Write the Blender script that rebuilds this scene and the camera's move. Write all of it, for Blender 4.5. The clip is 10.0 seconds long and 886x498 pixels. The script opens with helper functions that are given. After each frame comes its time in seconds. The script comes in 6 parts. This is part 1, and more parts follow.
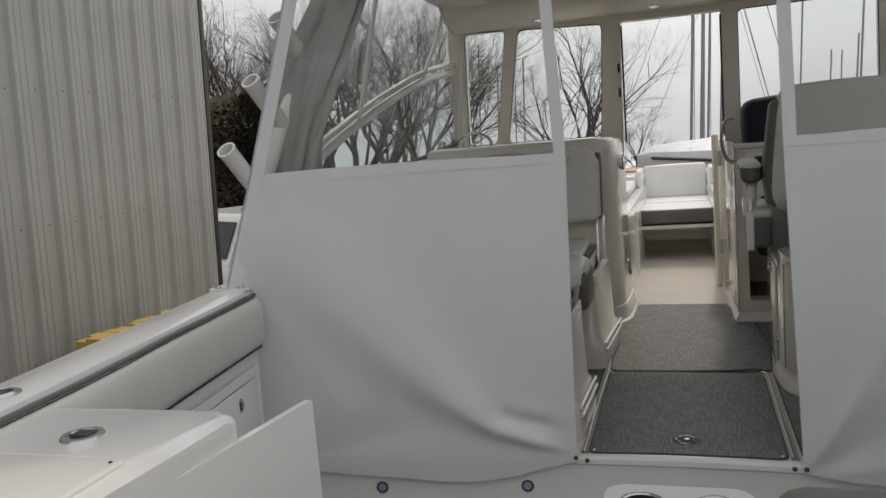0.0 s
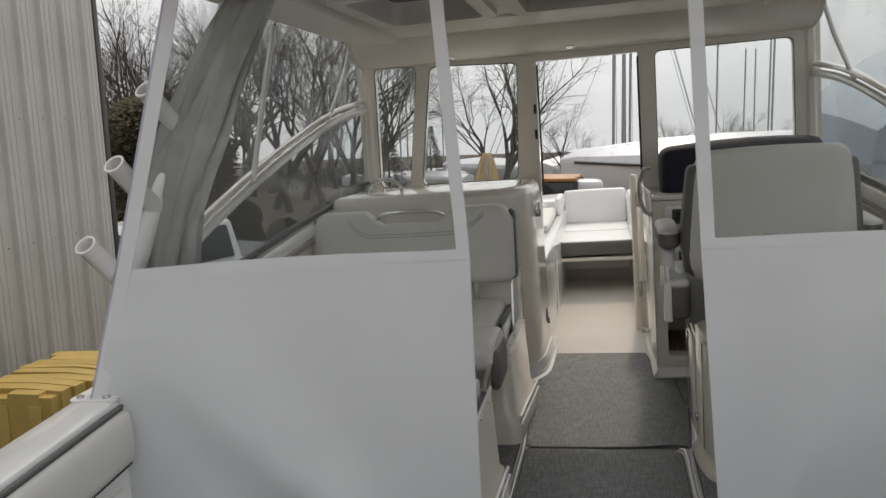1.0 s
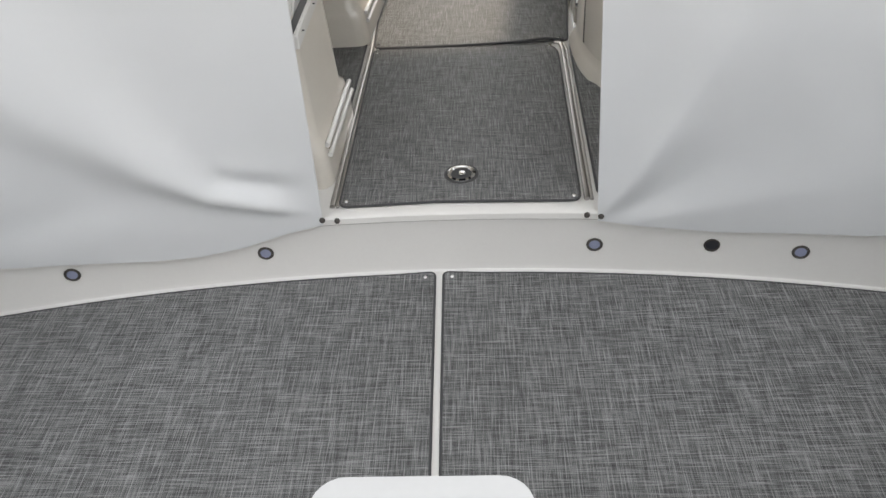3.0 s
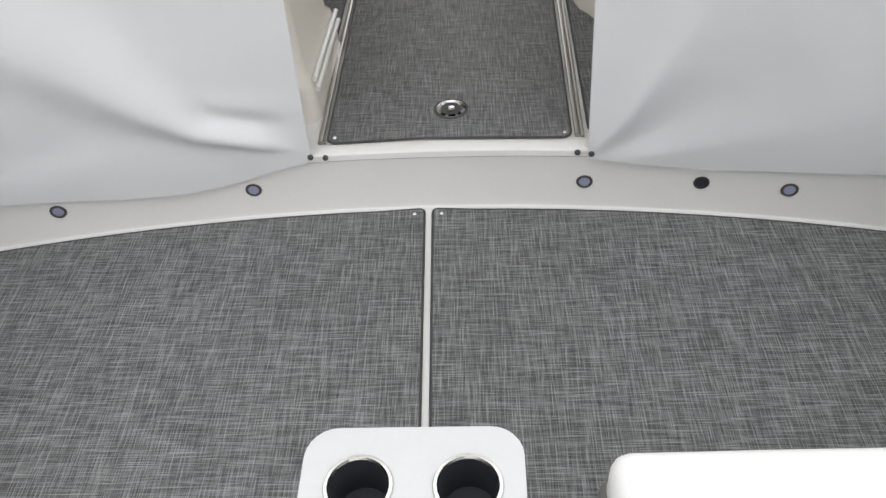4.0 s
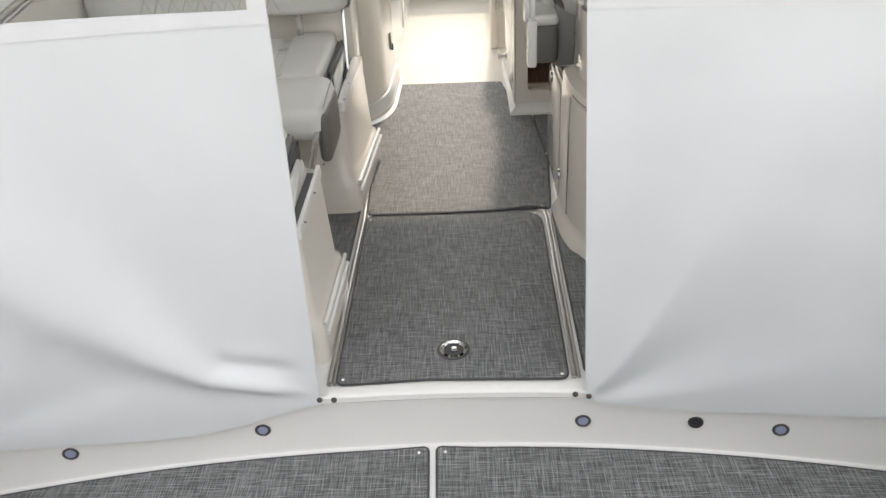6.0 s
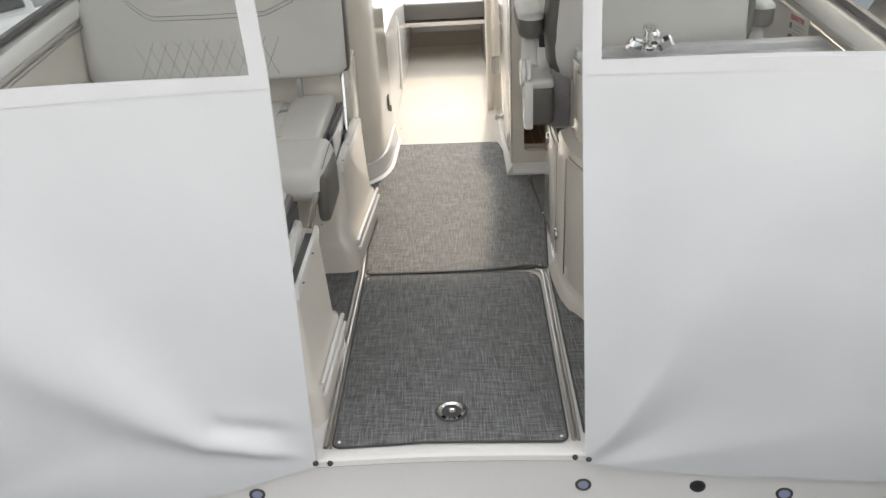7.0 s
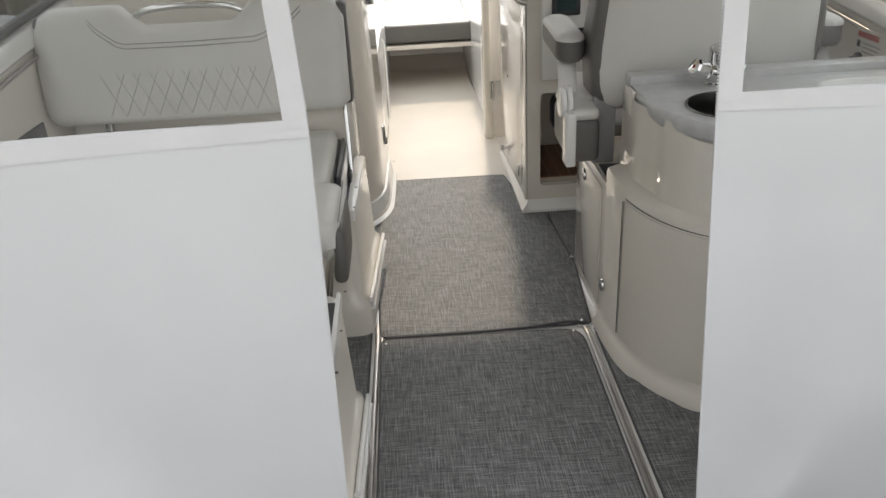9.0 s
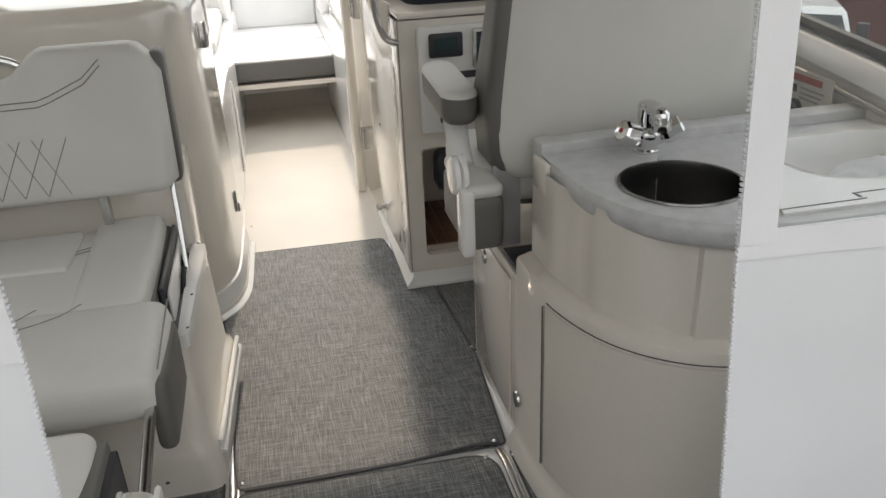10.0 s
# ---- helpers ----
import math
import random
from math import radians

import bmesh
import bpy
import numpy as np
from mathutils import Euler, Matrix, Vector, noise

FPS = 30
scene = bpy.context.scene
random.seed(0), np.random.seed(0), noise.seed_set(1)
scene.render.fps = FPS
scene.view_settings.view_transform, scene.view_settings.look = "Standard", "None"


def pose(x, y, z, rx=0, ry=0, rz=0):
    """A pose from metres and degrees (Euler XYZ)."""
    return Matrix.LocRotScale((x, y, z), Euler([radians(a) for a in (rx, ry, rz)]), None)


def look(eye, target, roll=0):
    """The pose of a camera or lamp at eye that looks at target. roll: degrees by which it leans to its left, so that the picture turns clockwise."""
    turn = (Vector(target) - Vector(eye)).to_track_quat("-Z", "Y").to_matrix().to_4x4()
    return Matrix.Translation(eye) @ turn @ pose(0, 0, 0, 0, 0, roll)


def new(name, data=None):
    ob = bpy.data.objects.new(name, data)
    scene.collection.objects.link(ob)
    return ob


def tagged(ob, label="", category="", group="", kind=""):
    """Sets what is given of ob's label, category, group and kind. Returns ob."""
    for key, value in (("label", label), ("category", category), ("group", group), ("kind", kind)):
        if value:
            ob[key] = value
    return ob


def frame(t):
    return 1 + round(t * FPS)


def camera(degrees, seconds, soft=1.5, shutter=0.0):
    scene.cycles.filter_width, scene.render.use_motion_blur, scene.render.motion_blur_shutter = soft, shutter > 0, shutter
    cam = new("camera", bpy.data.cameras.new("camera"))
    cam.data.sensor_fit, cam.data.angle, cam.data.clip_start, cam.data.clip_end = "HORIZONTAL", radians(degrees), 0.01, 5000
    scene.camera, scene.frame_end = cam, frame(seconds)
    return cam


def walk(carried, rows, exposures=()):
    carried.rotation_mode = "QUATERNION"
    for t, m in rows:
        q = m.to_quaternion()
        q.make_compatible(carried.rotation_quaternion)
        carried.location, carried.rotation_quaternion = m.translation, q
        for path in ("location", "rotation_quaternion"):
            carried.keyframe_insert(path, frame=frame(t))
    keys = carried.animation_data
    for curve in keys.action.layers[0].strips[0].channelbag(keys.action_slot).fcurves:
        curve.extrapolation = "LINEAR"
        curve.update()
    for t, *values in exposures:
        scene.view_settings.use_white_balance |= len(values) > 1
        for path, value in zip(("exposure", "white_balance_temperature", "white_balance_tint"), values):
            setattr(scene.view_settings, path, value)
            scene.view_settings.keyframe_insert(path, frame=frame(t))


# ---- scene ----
cam = camera(58.0, 10.0)
PATH = [
    (0, (0.013, -2.837, 1.194), (-0.56, -0.94, 0.931), -4.6),
    (0.2, (0.015, -2.792, 1.261), (-0.518, -0.882, 1.001), -4.6),
    (0.5, (0.033, -2.677, 1.314), (-0.451, -0.755, 1.048), -4.5),
    (1, (0.063, -2.488, 1.516), (-0.338, -0.551, 1.217), -4.4),
    (1.5, (0.061, -2.34, 1.52), (-0.274, -0.42, 1.07), -4.3),
    (2, (0.007, -2.031, 1.531), (-0.258, -0.179, 0.822), -4.7),
    (2.5, (0.022, -1.899, 1.433), (-0.17, -0.199, 0.395), -5.3),
    (2.8, (0.065, -1.85, 1.39), (-0.086, -0.252, 0.197), -4.9),
    (3.2, (0.097, -1.79, 1.332), (-0.013, -0.287, 0.018), -4.4),
    (4.3, (0.081, -1.772, 1.416), (-0.018, -0.365, -0.002), -4.2),
    (4.5, (0.084, -1.763, 1.436), (-0.013, -0.354, 0.02), -4.2),
    (5, (0.074, -1.763, 1.524), (-0.009, -0.302, 0.161), -3.9),
    (5.5, (0.07, -1.782, 1.583), (-0.006, -0.18, 0.388), -3.6),
    (6, (0.064, -1.776, 1.584), (-0.004, -0.073, 0.537), -3.4),
    (6.2, (0.062, -1.782, 1.592), (-0.002, -0.059, 0.578), -3.3),
    (7.5, (0.062, -1.741, 1.595), (0.011, 0.047, 0.7), -3.1),
    (8, (-0.032, -1.624, 1.558), (-0.074, 0.169, 0.673), -3.0),
    (8.5, (-0.181, -1.506, 1.563), (-0.192, 0.288, 0.679), -3.1),
    (9, (-0.195, -1.322, 1.522), (-0.135, 0.471, 0.637), -3.2),
    (9.5, (-0.116, -0.989, 1.517), (0.049, 0.799, 0.636), -3.0),
    (10, (-0.116, -0.666, 1.484), (0.246, 1.103, 0.626), -2.6),
]
EXPOSURES = [(0, -0.62), (0.5, -0.53), (1.0, -0.42), (1.6, -0.36), (2.2, 0.05), (2.8, 0.57), (3.2, 0.68), (4.5, 0.84), (5.0, 0.93), (6.0, 0.88), (7.5, 0.66), (9.0, 0.49), (10.0, 0.43)]
walk(cam, [(t, look(eye, target, roll)) for t, eye, target, roll in PATH], EXPOSURES)

# ---- light: a bright overcast winter day ----
SUN_EL, SUN_AZ = 47, 5
world = bpy.data.worlds.new("overcast_sky")
scene.world = world
world.use_nodes = True
wn, wl = world.node_tree.nodes, world.node_tree.links
wn.clear()
sky = wn.new("ShaderNodeTexSky")
sky.sky_type, sky.sun_disc = "NISHITA", False
sky.sun_elevation, sky.sun_rotation = radians(SUN_EL), radians(SUN_AZ)
sky.air_density, sky.dust_density, sky.ozone_density = 1.0, 6.0, 1.0
hsv = wn.new("ShaderNodeHueSaturation")
hsv.inputs["Saturation"].default_value = 0.06
wl.new(sky.outputs[0], hsv.inputs["Color"])
cloud = wn.new("ShaderNodeMix")
cloud.data_type, cloud.blend_type = "RGBA", "MIX"
cloud.inputs[0].default_value = 0.72
wl.new(hsv.outputs[0], cloud.inputs[6])
cloud.inputs[7].default_value = (9.3, 9.27, 9.3, 1)
bg = wn.new("ShaderNodeBackground")
bg.inputs["Strength"].default_value = 0.145
wl.new(cloud.outputs[2], bg.inputs["Color"])
wo = wn.new("ShaderNodeOutputWorld")
wl.new(bg.outputs[0], wo.inputs["Surface"])
sun = new("sun", bpy.data.lights.new("sun", "SUN"))
sun.data.energy, sun.data.angle, sun.data.color = 1.35, radians(3.2), (1.0, 0.84, 0.65)
a, e = radians(SUN_AZ), radians(SUN_EL)
sun.matrix_world = look((0, 0, 20), Vector((0, 0, 20)) - Vector((math.sin(a) * math.cos(e), math.cos(a) * math.cos(e), math.sin(e))))


# ---- materials ----
def surface(name, base, rough=0.5, metal=0.0, var=0.08, scale=6.0, fine=90.0, bump=0.04, coat=0.0, spec=0.5, stain=None, objvar=0.0):
    """A plain surface with variation at two scales and a fine relief."""
    m = bpy.data.materials.new(name)
    m.use_nodes = True
    n, l = m.node_tree.nodes, m.node_tree.links
    b = n["Principled BSDF"]
    tc = n.new("ShaderNodeTexCoord")
    big = n.new("ShaderNodeTexNoise")
    big.inputs["Scale"].default_value, big.inputs["Detail"].default_value = scale, 5
    small = n.new("ShaderNodeTexNoise")
    small.inputs["Scale"].default_value, small.inputs["Detail"].default_value = fine, 3
    for x in (big, small):
        l.new(tc.outputs["Object"], x.inputs["Vector"])
    mix = n.new("ShaderNodeMix")
    mix.data_type = "RGBA"
    lo = stain or [c * (1 - var) for c in base]
    mix.inputs[6].default_value = (*lo, 1)
    mix.inputs[7].default_value = (*[min(1, c * (1 + var * 0.6)) for c in base], 1)
    add = n.new("ShaderNodeMath")
    add.operation = "MULTIPLY_ADD"
    l.new(small.outputs[0], add.inputs[0])
    add.inputs[1].default_value = 0.35
    l.new(big.outputs[0], add.inputs[2])
    ramp = n.new("ShaderNodeMapRange")
    ramp.inputs[1].default_value, ramp.inputs[2].default_value = 0.45, 0.9
    l.new(add.outputs[0], ramp.inputs[0])
    l.new(ramp.outputs[0], mix.inputs[0])
    out = mix.outputs[2]
    if objvar:
        oi = n.new("ShaderNodeObjectInfo")
        hs = n.new("ShaderNodeHueSaturation")
        mr = n.new("ShaderNodeMapRange")
        mr.inputs[3].default_value, mr.inputs[4].default_value = 1 - objvar, 1 + objvar
        l.new(oi.outputs["Random"], mr.inputs[0])
        l.new(mr.outputs[0], hs.inputs["Value"])
        l.new(out, hs.inputs["Color"])
        out = hs.outputs[0]
    l.new(out, b.inputs["Base Color"])
    rr = n.new("ShaderNodeMapRange")
    rr.inputs[3].default_value, rr.inputs[4].default_value = rough * 0.85, min(1, rough * 1.2)
    l.new(big.outputs[0], rr.inputs[0])
    l.new(rr.outputs[0], b.inputs["Roughness"])
    b.inputs["Metallic"].default_value = metal
    b.inputs["Specular IOR Level"].default_value = spec
    b.inputs["Coat Weight"].default_value = coat
    b.inputs["Coat Roughness"].default_value = 0.08
    if bump:
        bp = n.new("ShaderNodeBump")
        bp.inputs["Strength"].default_value, bp.inputs["Distance"].default_value = bump, 0.004
        l.new(small.outputs[0], bp.inputs["Height"])
        l.new(bp.outputs[0], b.inputs["Normal"])
    return m


def woven(name):
    """Woven vinyl flooring: light and dark threads crossing, with slubs."""
    m = bpy.data.materials.new(name)
    m.use_nodes = True
    n, l = m.node_tree.nodes, m.node_tree.links
    b = n["Principled BSDF"]
    tc = n.new("ShaderNodeTexCoord")
    outs = []
    for sx, sy, sd in ((11, 430, 0), (430, 11, 3.7)):
        mp = n.new("ShaderNodeMapping")
        mp.inputs["Scale"].default_value = (sx, sy, 1)
        mp.inputs["Location"].default_value = (sd, sd, 0)
        mp.inputs["Rotation"].default_value = (0, 0, 0.63)
        l.new(tc.outputs["Object"], mp.inputs["Vector"])
        tx = n.new("ShaderNodeTexNoise")
        tx.inputs["Scale"].default_value, tx.inputs["Detail"].default_value, tx.inputs["Roughness"].default_value = 1.0, 3, 0.6
        l.new(mp.outputs[0], tx.inputs["Vector"])
        cr = n.new("ShaderNodeMapRange")
        cr.inputs[1].default_value, cr.inputs[2].default_value = 0.36, 0.73
        l.new(tx.outputs[0], cr.inputs[0])
        outs.append(cr.outputs[0])
    top = n.new("ShaderNodeMath")
    top.operation = "MAXIMUM"
    l.new(outs[0], top.inputs[0])
    l.new(outs[1], top.inputs[1])
    both_ = n.new("ShaderNodeMath")
    both_.operation = "ADD"
    l.new(outs[0], both_.inputs[0])
    l.new(outs[1], both_.inputs[1])
    half_ = n.new("ShaderNodeMath")
    half_.operation = "MULTIPLY"
    half_.inputs[1].default_value = 0.5
    l.new(both_.outputs[0], half_.inputs[0])
    mx = n.new("ShaderNodeMath")
    mx.operation = "MULTIPLY_ADD"
    mx.inputs[1].default_value = 0.55
    l.new(top.outputs[0], mx.inputs[0])
    l.new(half_.outputs[0], mx.inputs[2])
    blot = n.new("ShaderNodeTexNoise")
    blot.inputs["Scale"].default_value = 9
    l.new(tc.outputs["Object"], blot.inputs["Vector"])
    bl = n.new("ShaderNodeMapRange")
    bl.inputs[3].default_value, bl.inputs[4].default_value = 0.72, 0.9
    l.new(blot.outputs[0], bl.inputs[0])
    mu = n.new("ShaderNodeMath")
    mu.operation = "MULTIPLY"
    l.new(mx.outputs[0], mu.inputs[0])
    l.new(bl.outputs[0], mu.inputs[1])
    ramp = n.new("ShaderNodeValToRGB")
    ramp.color_ramp.elements[0].position, ramp.color_ramp.elements[0].color = 0.0, (0.036, 0.036, 0.037, 1)
    ramp.color_ramp.elements[1].position, ramp.color_ramp.elements[1].color = 0.95, (0.335, 0.34, 0.342, 1)
    mid = ramp.color_ramp.elements.new(0.4)
    mid.color = (0.105, 0.108, 0.11, 1)
    l.new(mu.outputs[0], ramp.inputs[0])
    l.new(ramp.outputs[0], b.inputs["Base Color"])
    b.inputs["Roughness"].default_value = 0.48
    b.inputs["Specular IOR Level"].default_value = 0.2
    bp = n.new("ShaderNodeBump")
    bp.inputs["Strength"].default_value, bp.inputs["Distance"].default_value = 0.2, 0.001
    l.new(mx.outputs[0], bp.inputs["Height"])
    l.new(bp.outputs[0], b.inputs["Normal"])
    return m


def clear(name, tint=(0.93, 0.95, 0.95), haze=0.05, rough=0.02, hazecol=(0.8, 0.82, 0.83), wavy=0.0):
    """A clear sheet: light passes straight through, with mirror gloss by Fresnel and a little milkiness."""
    m = bpy.data.materials.new(name)
    m.use_nodes = True
    n, l = m.node_tree.nodes, m.node_tree.links
    n.remove(n["Principled BSDF"])
    tr = n.new("ShaderNodeBsdfTransparent")
    tr.inputs[0].default_value = (*tint, 1)
    df = n.new("ShaderNodeBsdfDiffuse")
    df.inputs[0].default_value = (*hazecol, 1)
    m1 = n.new("ShaderNodeMixShader")
    m1.inputs[0].default_value = haze
    l.new(tr.outputs[0], m1.inputs[1])
    l.new(df.outputs[0], m1.inputs[2])
    gl = n.new("ShaderNodeBsdfGlossy")
    gl.inputs["Roughness"].default_value = rough
    fr = n.new("ShaderNodeLayerWeight")
    fr.inputs[0].default_value = 0.5
    pw = n.new("ShaderNodeMath")
    pw.operation = "POWER"
    pw.inputs[1].default_value = 5
    l.new(fr.outputs["Facing"], pw.inputs[0])
    ml = n.new("ShaderNodeMath")
    ml.operation = "MULTIPLY_ADD"
    ml.inputs[1].default_value, ml.inputs[2].default_value = 0.45, 0.02
    l.new(pw.outputs[0], ml.inputs[0])
    if wavy:
        tc = n.new("ShaderNodeTexCoord")
        tx = n.new("ShaderNodeTexNoise")
        tx.inputs["Scale"].default_value = 5
        l.new(tc.outputs["Object"], tx.inputs["Vector"])
        bp = n.new("ShaderNodeBump")
        bp.inputs["Strength"].default_value, bp.inputs["Distance"].default_value = wavy, 0.05
        l.new(tx.outputs[0], bp.inputs["Height"])
        l.new(bp.outputs[0], gl.inputs["Normal"])
        l.new(bp.outputs[0], fr.inputs["Normal"])
    m2 = n.new("ShaderNodeMixShader")
    l.new(ml.outputs[0], m2.inputs[0])
    l.new(m1.outputs[0], m2.inputs[1])
    l.new(gl.outputs[0], m2.inputs[2])
    l.new(m2.outputs[0], n["Material Output"].inputs[0])
    return m


GEL = surface("white_gelcoat", (0.82, 0.815, 0.8), 0.16, var=0.03, scale=2, bump=0.01, coat=0.3)
PLASTIC = surface("white_console_plastic", (0.6, 0.61, 0.62), 0.35, var=0.04, scale=3, bump=0.02)
GELWARM = surface("cream_gelcoat", (0.78, 0.738, 0.67), 0.07, var=0.05, scale=2, bump=0.008, coat=0.6)
LINER = surface("satin_cream_liner", (0.70, 0.665, 0.605), 0.38, var=0.04, scale=2, fine=160, bump=0.03)
NONSKID = surface("nonskid_gelcoat", (0.68, 0.64, 0.575), 0.32, var=0.06, scale=3, fine=260, bump=0.22)
MATV = woven("woven_grey_vinyl")
BIND = surface("dark_grey_binding", (0.055, 0.056, 0.06), 0.6, fine=400, bump=0.2)
CANVAS = surface("white_vinyl_canvas", (0.688, 0.708, 0.73), 0.36, var=0.035, scale=3, fine=700, bump=0.05)
WEBBING = surface("white_webbing", (0.72, 0.73, 0.75), 0.55, var=0.05, fine=600, bump=0.06)
ZIPT = surface("lilac_zip_tape", (0.5, 0.5, 0.62), 0.6, fine=500, bump=0.2)
VINYL = clear("clear_vinyl", (0.955, 0.962, 0.96), 0.02, 0.04, wavy=0.25)
BUNCH = surface("bunched_vinyl", (0.3, 0.3, 0.29), 0.25, var=0.25, scale=4, fine=30, bump=0.15, coat=0.3)
TINTED = clear("smoked_side_glass", (0.86, 0.885, 0.89), 0.004, 0.0)
GLASS = clear("window_glass", (0.96, 0.97, 0.965), 0.004, 0.0)
SEAT = surface("light_grey_upholstery", (0.69, 0.682, 0.648), 0.42, var=0.04, scale=5, fine=420, bump=0.18)
SEATW = surface("white_upholstery", (0.84, 0.84, 0.835), 0.42, var=0.04, scale=5, fine=420, bump=0.15)
SEATD = surface("taupe_grey_upholstery", (0.135, 0.13, 0.122), 0.45, var=0.08, scale=5, fine=420, bump=0.2)
STITCH = surface("grey_thread", (0.3, 0.3, 0.29), 0.8, fine=600)
STEEL = surface("stainless_steel", (0.62, 0.62, 0.61), 0.16, 1.0, var=0.06, scale=12, bump=0.01)
# Brushed steel with the deep bowl's shade and dark reflections put into its colour.
SINKM = surface("shaded_sink_steel", (0.24, 0.235, 0.23), 0.24, 1.0, var=0.1, scale=20, fine=300, bump=0.05)
CHROME = surface("chrome", (0.75, 0.75, 0.75), 0.06, 1.0, var=0.02, bump=0.0)
ALU = surface("anodised_trim", (0.4, 0.385, 0.37), 0.3, 0.8, var=0.08, scale=9)
RUBBER = surface("black_rubber", (0.02, 0.02, 0.021), 0.55, fine=200)
GAPSHADE = surface("gap_shade_grey", (0.12, 0.12, 0.118), 0.5, fine=200)
DARK = surface("dark_plastic", (0.03, 0.032, 0.04), 0.4, fine=200)
NAVY = surface("navy_canvas", (0.012, 0.015, 0.03), 0.75, var=0.2, fine=600, bump=0.2)
COUNTER = surface("grey_solid_surface", (0.57, 0.575, 0.58), 0.3, var=0.12, scale=30, fine=400, bump=0.01)
TEAK = surface("teak", (0.2, 0.11, 0.06), 0.5, var=0.3, scale=12, fine=150, bump=0.1)
CAULK = surface("pale_caulk", (0.45, 0.4, 0.33), 0.6)
LENS = surface("blue_grey_lens", (0.32, 0.35, 0.5), 0.15, var=0.05)
SCREEN = surface("dark_screen", (0.01, 0.02, 0.03), 0.1, bump=0)
LCD = surface("teal_display", (0.02, 0.04, 0.045), 0.12, bump=0)
REDP = surface("red_print", (0.4, 0.05, 0.04), 0.5)
GREYP = surface("grey_print", (0.35, 0.35, 0.35), 0.5)
METALW = surface("grey_sheet_metal", (0.53, 0.52, 0.49), 0.45, 0.0, var=0.12, scale=1.2, fine=40, bump=0.03, objvar=0.03)
TRIMD = surface("dark_bronze_trim", (0.06, 0.055, 0.05), 0.5)
YELLOW = surface("yellow_plastic", (0.58, 0.415, 0.125), 0.5, var=0.15, scale=5, fine=60, bump=0.06, objvar=0.08)
BARK = surface("bark", (0.075, 0.065, 0.058), 0.9, var=0.4, scale=5, fine=40, bump=0.4)
# Paler than BARK: distance haze is put into the base colour.
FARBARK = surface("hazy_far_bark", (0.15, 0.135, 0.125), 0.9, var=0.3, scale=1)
NEEDLE = surface("evergreen_needles", (0.05, 0.06, 0.035), 0.85, var=0.4, scale=4)
BROWNLEAF = surface("dry_brown_leaves", (0.10, 0.085, 0.05), 0.9, var=0.4, scale=4)
GRAVEL = surface("brown_gravel", (0.11, 0.095, 0.08), 1.0, var=0.35, scale=1.5, fine=35, bump=0.6, spec=0.05)
WRAP = surface("white_shrink_wrap", (0.78, 0.78, 0.82), 0.28, var=0.06, scale=3, fine=14, bump=0.25)
WRAPB = surface("blue_grey_shrink_wrap", (0.42, 0.47, 0.55), 0.3, var=0.08, scale=3, fine=14, bump=0.25)
HULLW = surface("white_hull_paint", (0.72, 0.72, 0.72), 0.25, var=0.04, scale=1)
MASTM = surface("grey_mast_aluminium", (0.3, 0.31, 0.33), 0.4, 0.5, var=0.08)
CARW = surface("white_car_paint", (0.78, 0.78, 0.78), 0.2, var=0.02, coat=0.5)
CARG = surface("dark_car_glass", (0.02, 0.025, 0.028), 0.08, bump=0)
ORANGE = surface("orange_paint", (0.42, 0.19, 0.06), 0.4, var=0.1)
MAROON = surface("maroon_siding", (0.13, 0.045, 0.04), 0.7, var=0.15)
TARP = surface("tan_tarp", (0.52, 0.38, 0.2), 0.7, var=0.25, scale=4, fine=30, bump=0.3)
WOODP = surface("weathered_wood", (0.25, 0.19, 0.14), 0.8, var=0.3, fine=60, bump=0.3)


# ---- mesh helpers ----
def finish(name, bm, mat, smooth=35):
    me = bpy.data.meshes.new(name)
    bmesh.ops.recalc_face_normals(bm, faces=bm.faces)
    bm.to_mesh(me)
    bm.free()
    me.materials.append(mat)
    for p in me.polygons:
        p.use_smooth = True
    me.set_sharp_from_angle(angle=radians(smooth))
    return me


def part(name, bm, mat, parent, label="", smooth=35):
    """One mesh object under a thing or a part, built in the boat's coordinates."""
    ob = new(name, bm if isinstance(bm, bpy.types.Mesh) else finish(name, bm, mat, smooth))
    ob.parent = parent
    base = parent
    m = Matrix.Identity(4)
    while base is not None:
        m = base.matrix_basis.inverted() @ m if base.parent is None else m
        base = base.parent
    ob.matrix_parent_inverse = m if parent.parent is None else Matrix.Identity(4)
    return tagged(ob, label)


def thing(name, at, label, category, group="", kind=""):
    ob = new(name)
    ob.empty_display_size = 0.1
    ob.matrix_basis = Matrix.Translation(at)
    return tagged(ob, label, category, group, kind)


def solid(name, bm, mat, label, category, group="", kind="", smooth=35):
    return tagged(new(name, finish(name, bm, mat, smooth)), label, category, group, kind)


def box(bm, x0, x1, y0, y1, z0, z1, bev=0.0, seg=2):
    m = Matrix.Translation(((x0 + x1) / 2, (y0 + y1) / 2, (z0 + z1) / 2)) @ Matrix.Diagonal((x1 - x0, y1 - y0, z1 - z0, 1))
    vs = bmesh.ops.create_cube(bm, size=1, matrix=m)["verts"]
    if bev:
        es = list({e for v in vs for e in v.link_edges})
        bmesh.ops.bevel(bm, geom=es, offset=bev, segments=seg, profile=0.5, affect="EDGES")
    return bm


def B(x0, x1, y0, y1, z0, z1, bev=0.0, seg=2):
    return box(bmesh.new(), x0, x1, y0, y1, z0, z1, bev, seg)


def shift(bm, fn):
    for v in bm.verts:
        v.co = Vector(fn(*v.co))
    return bm


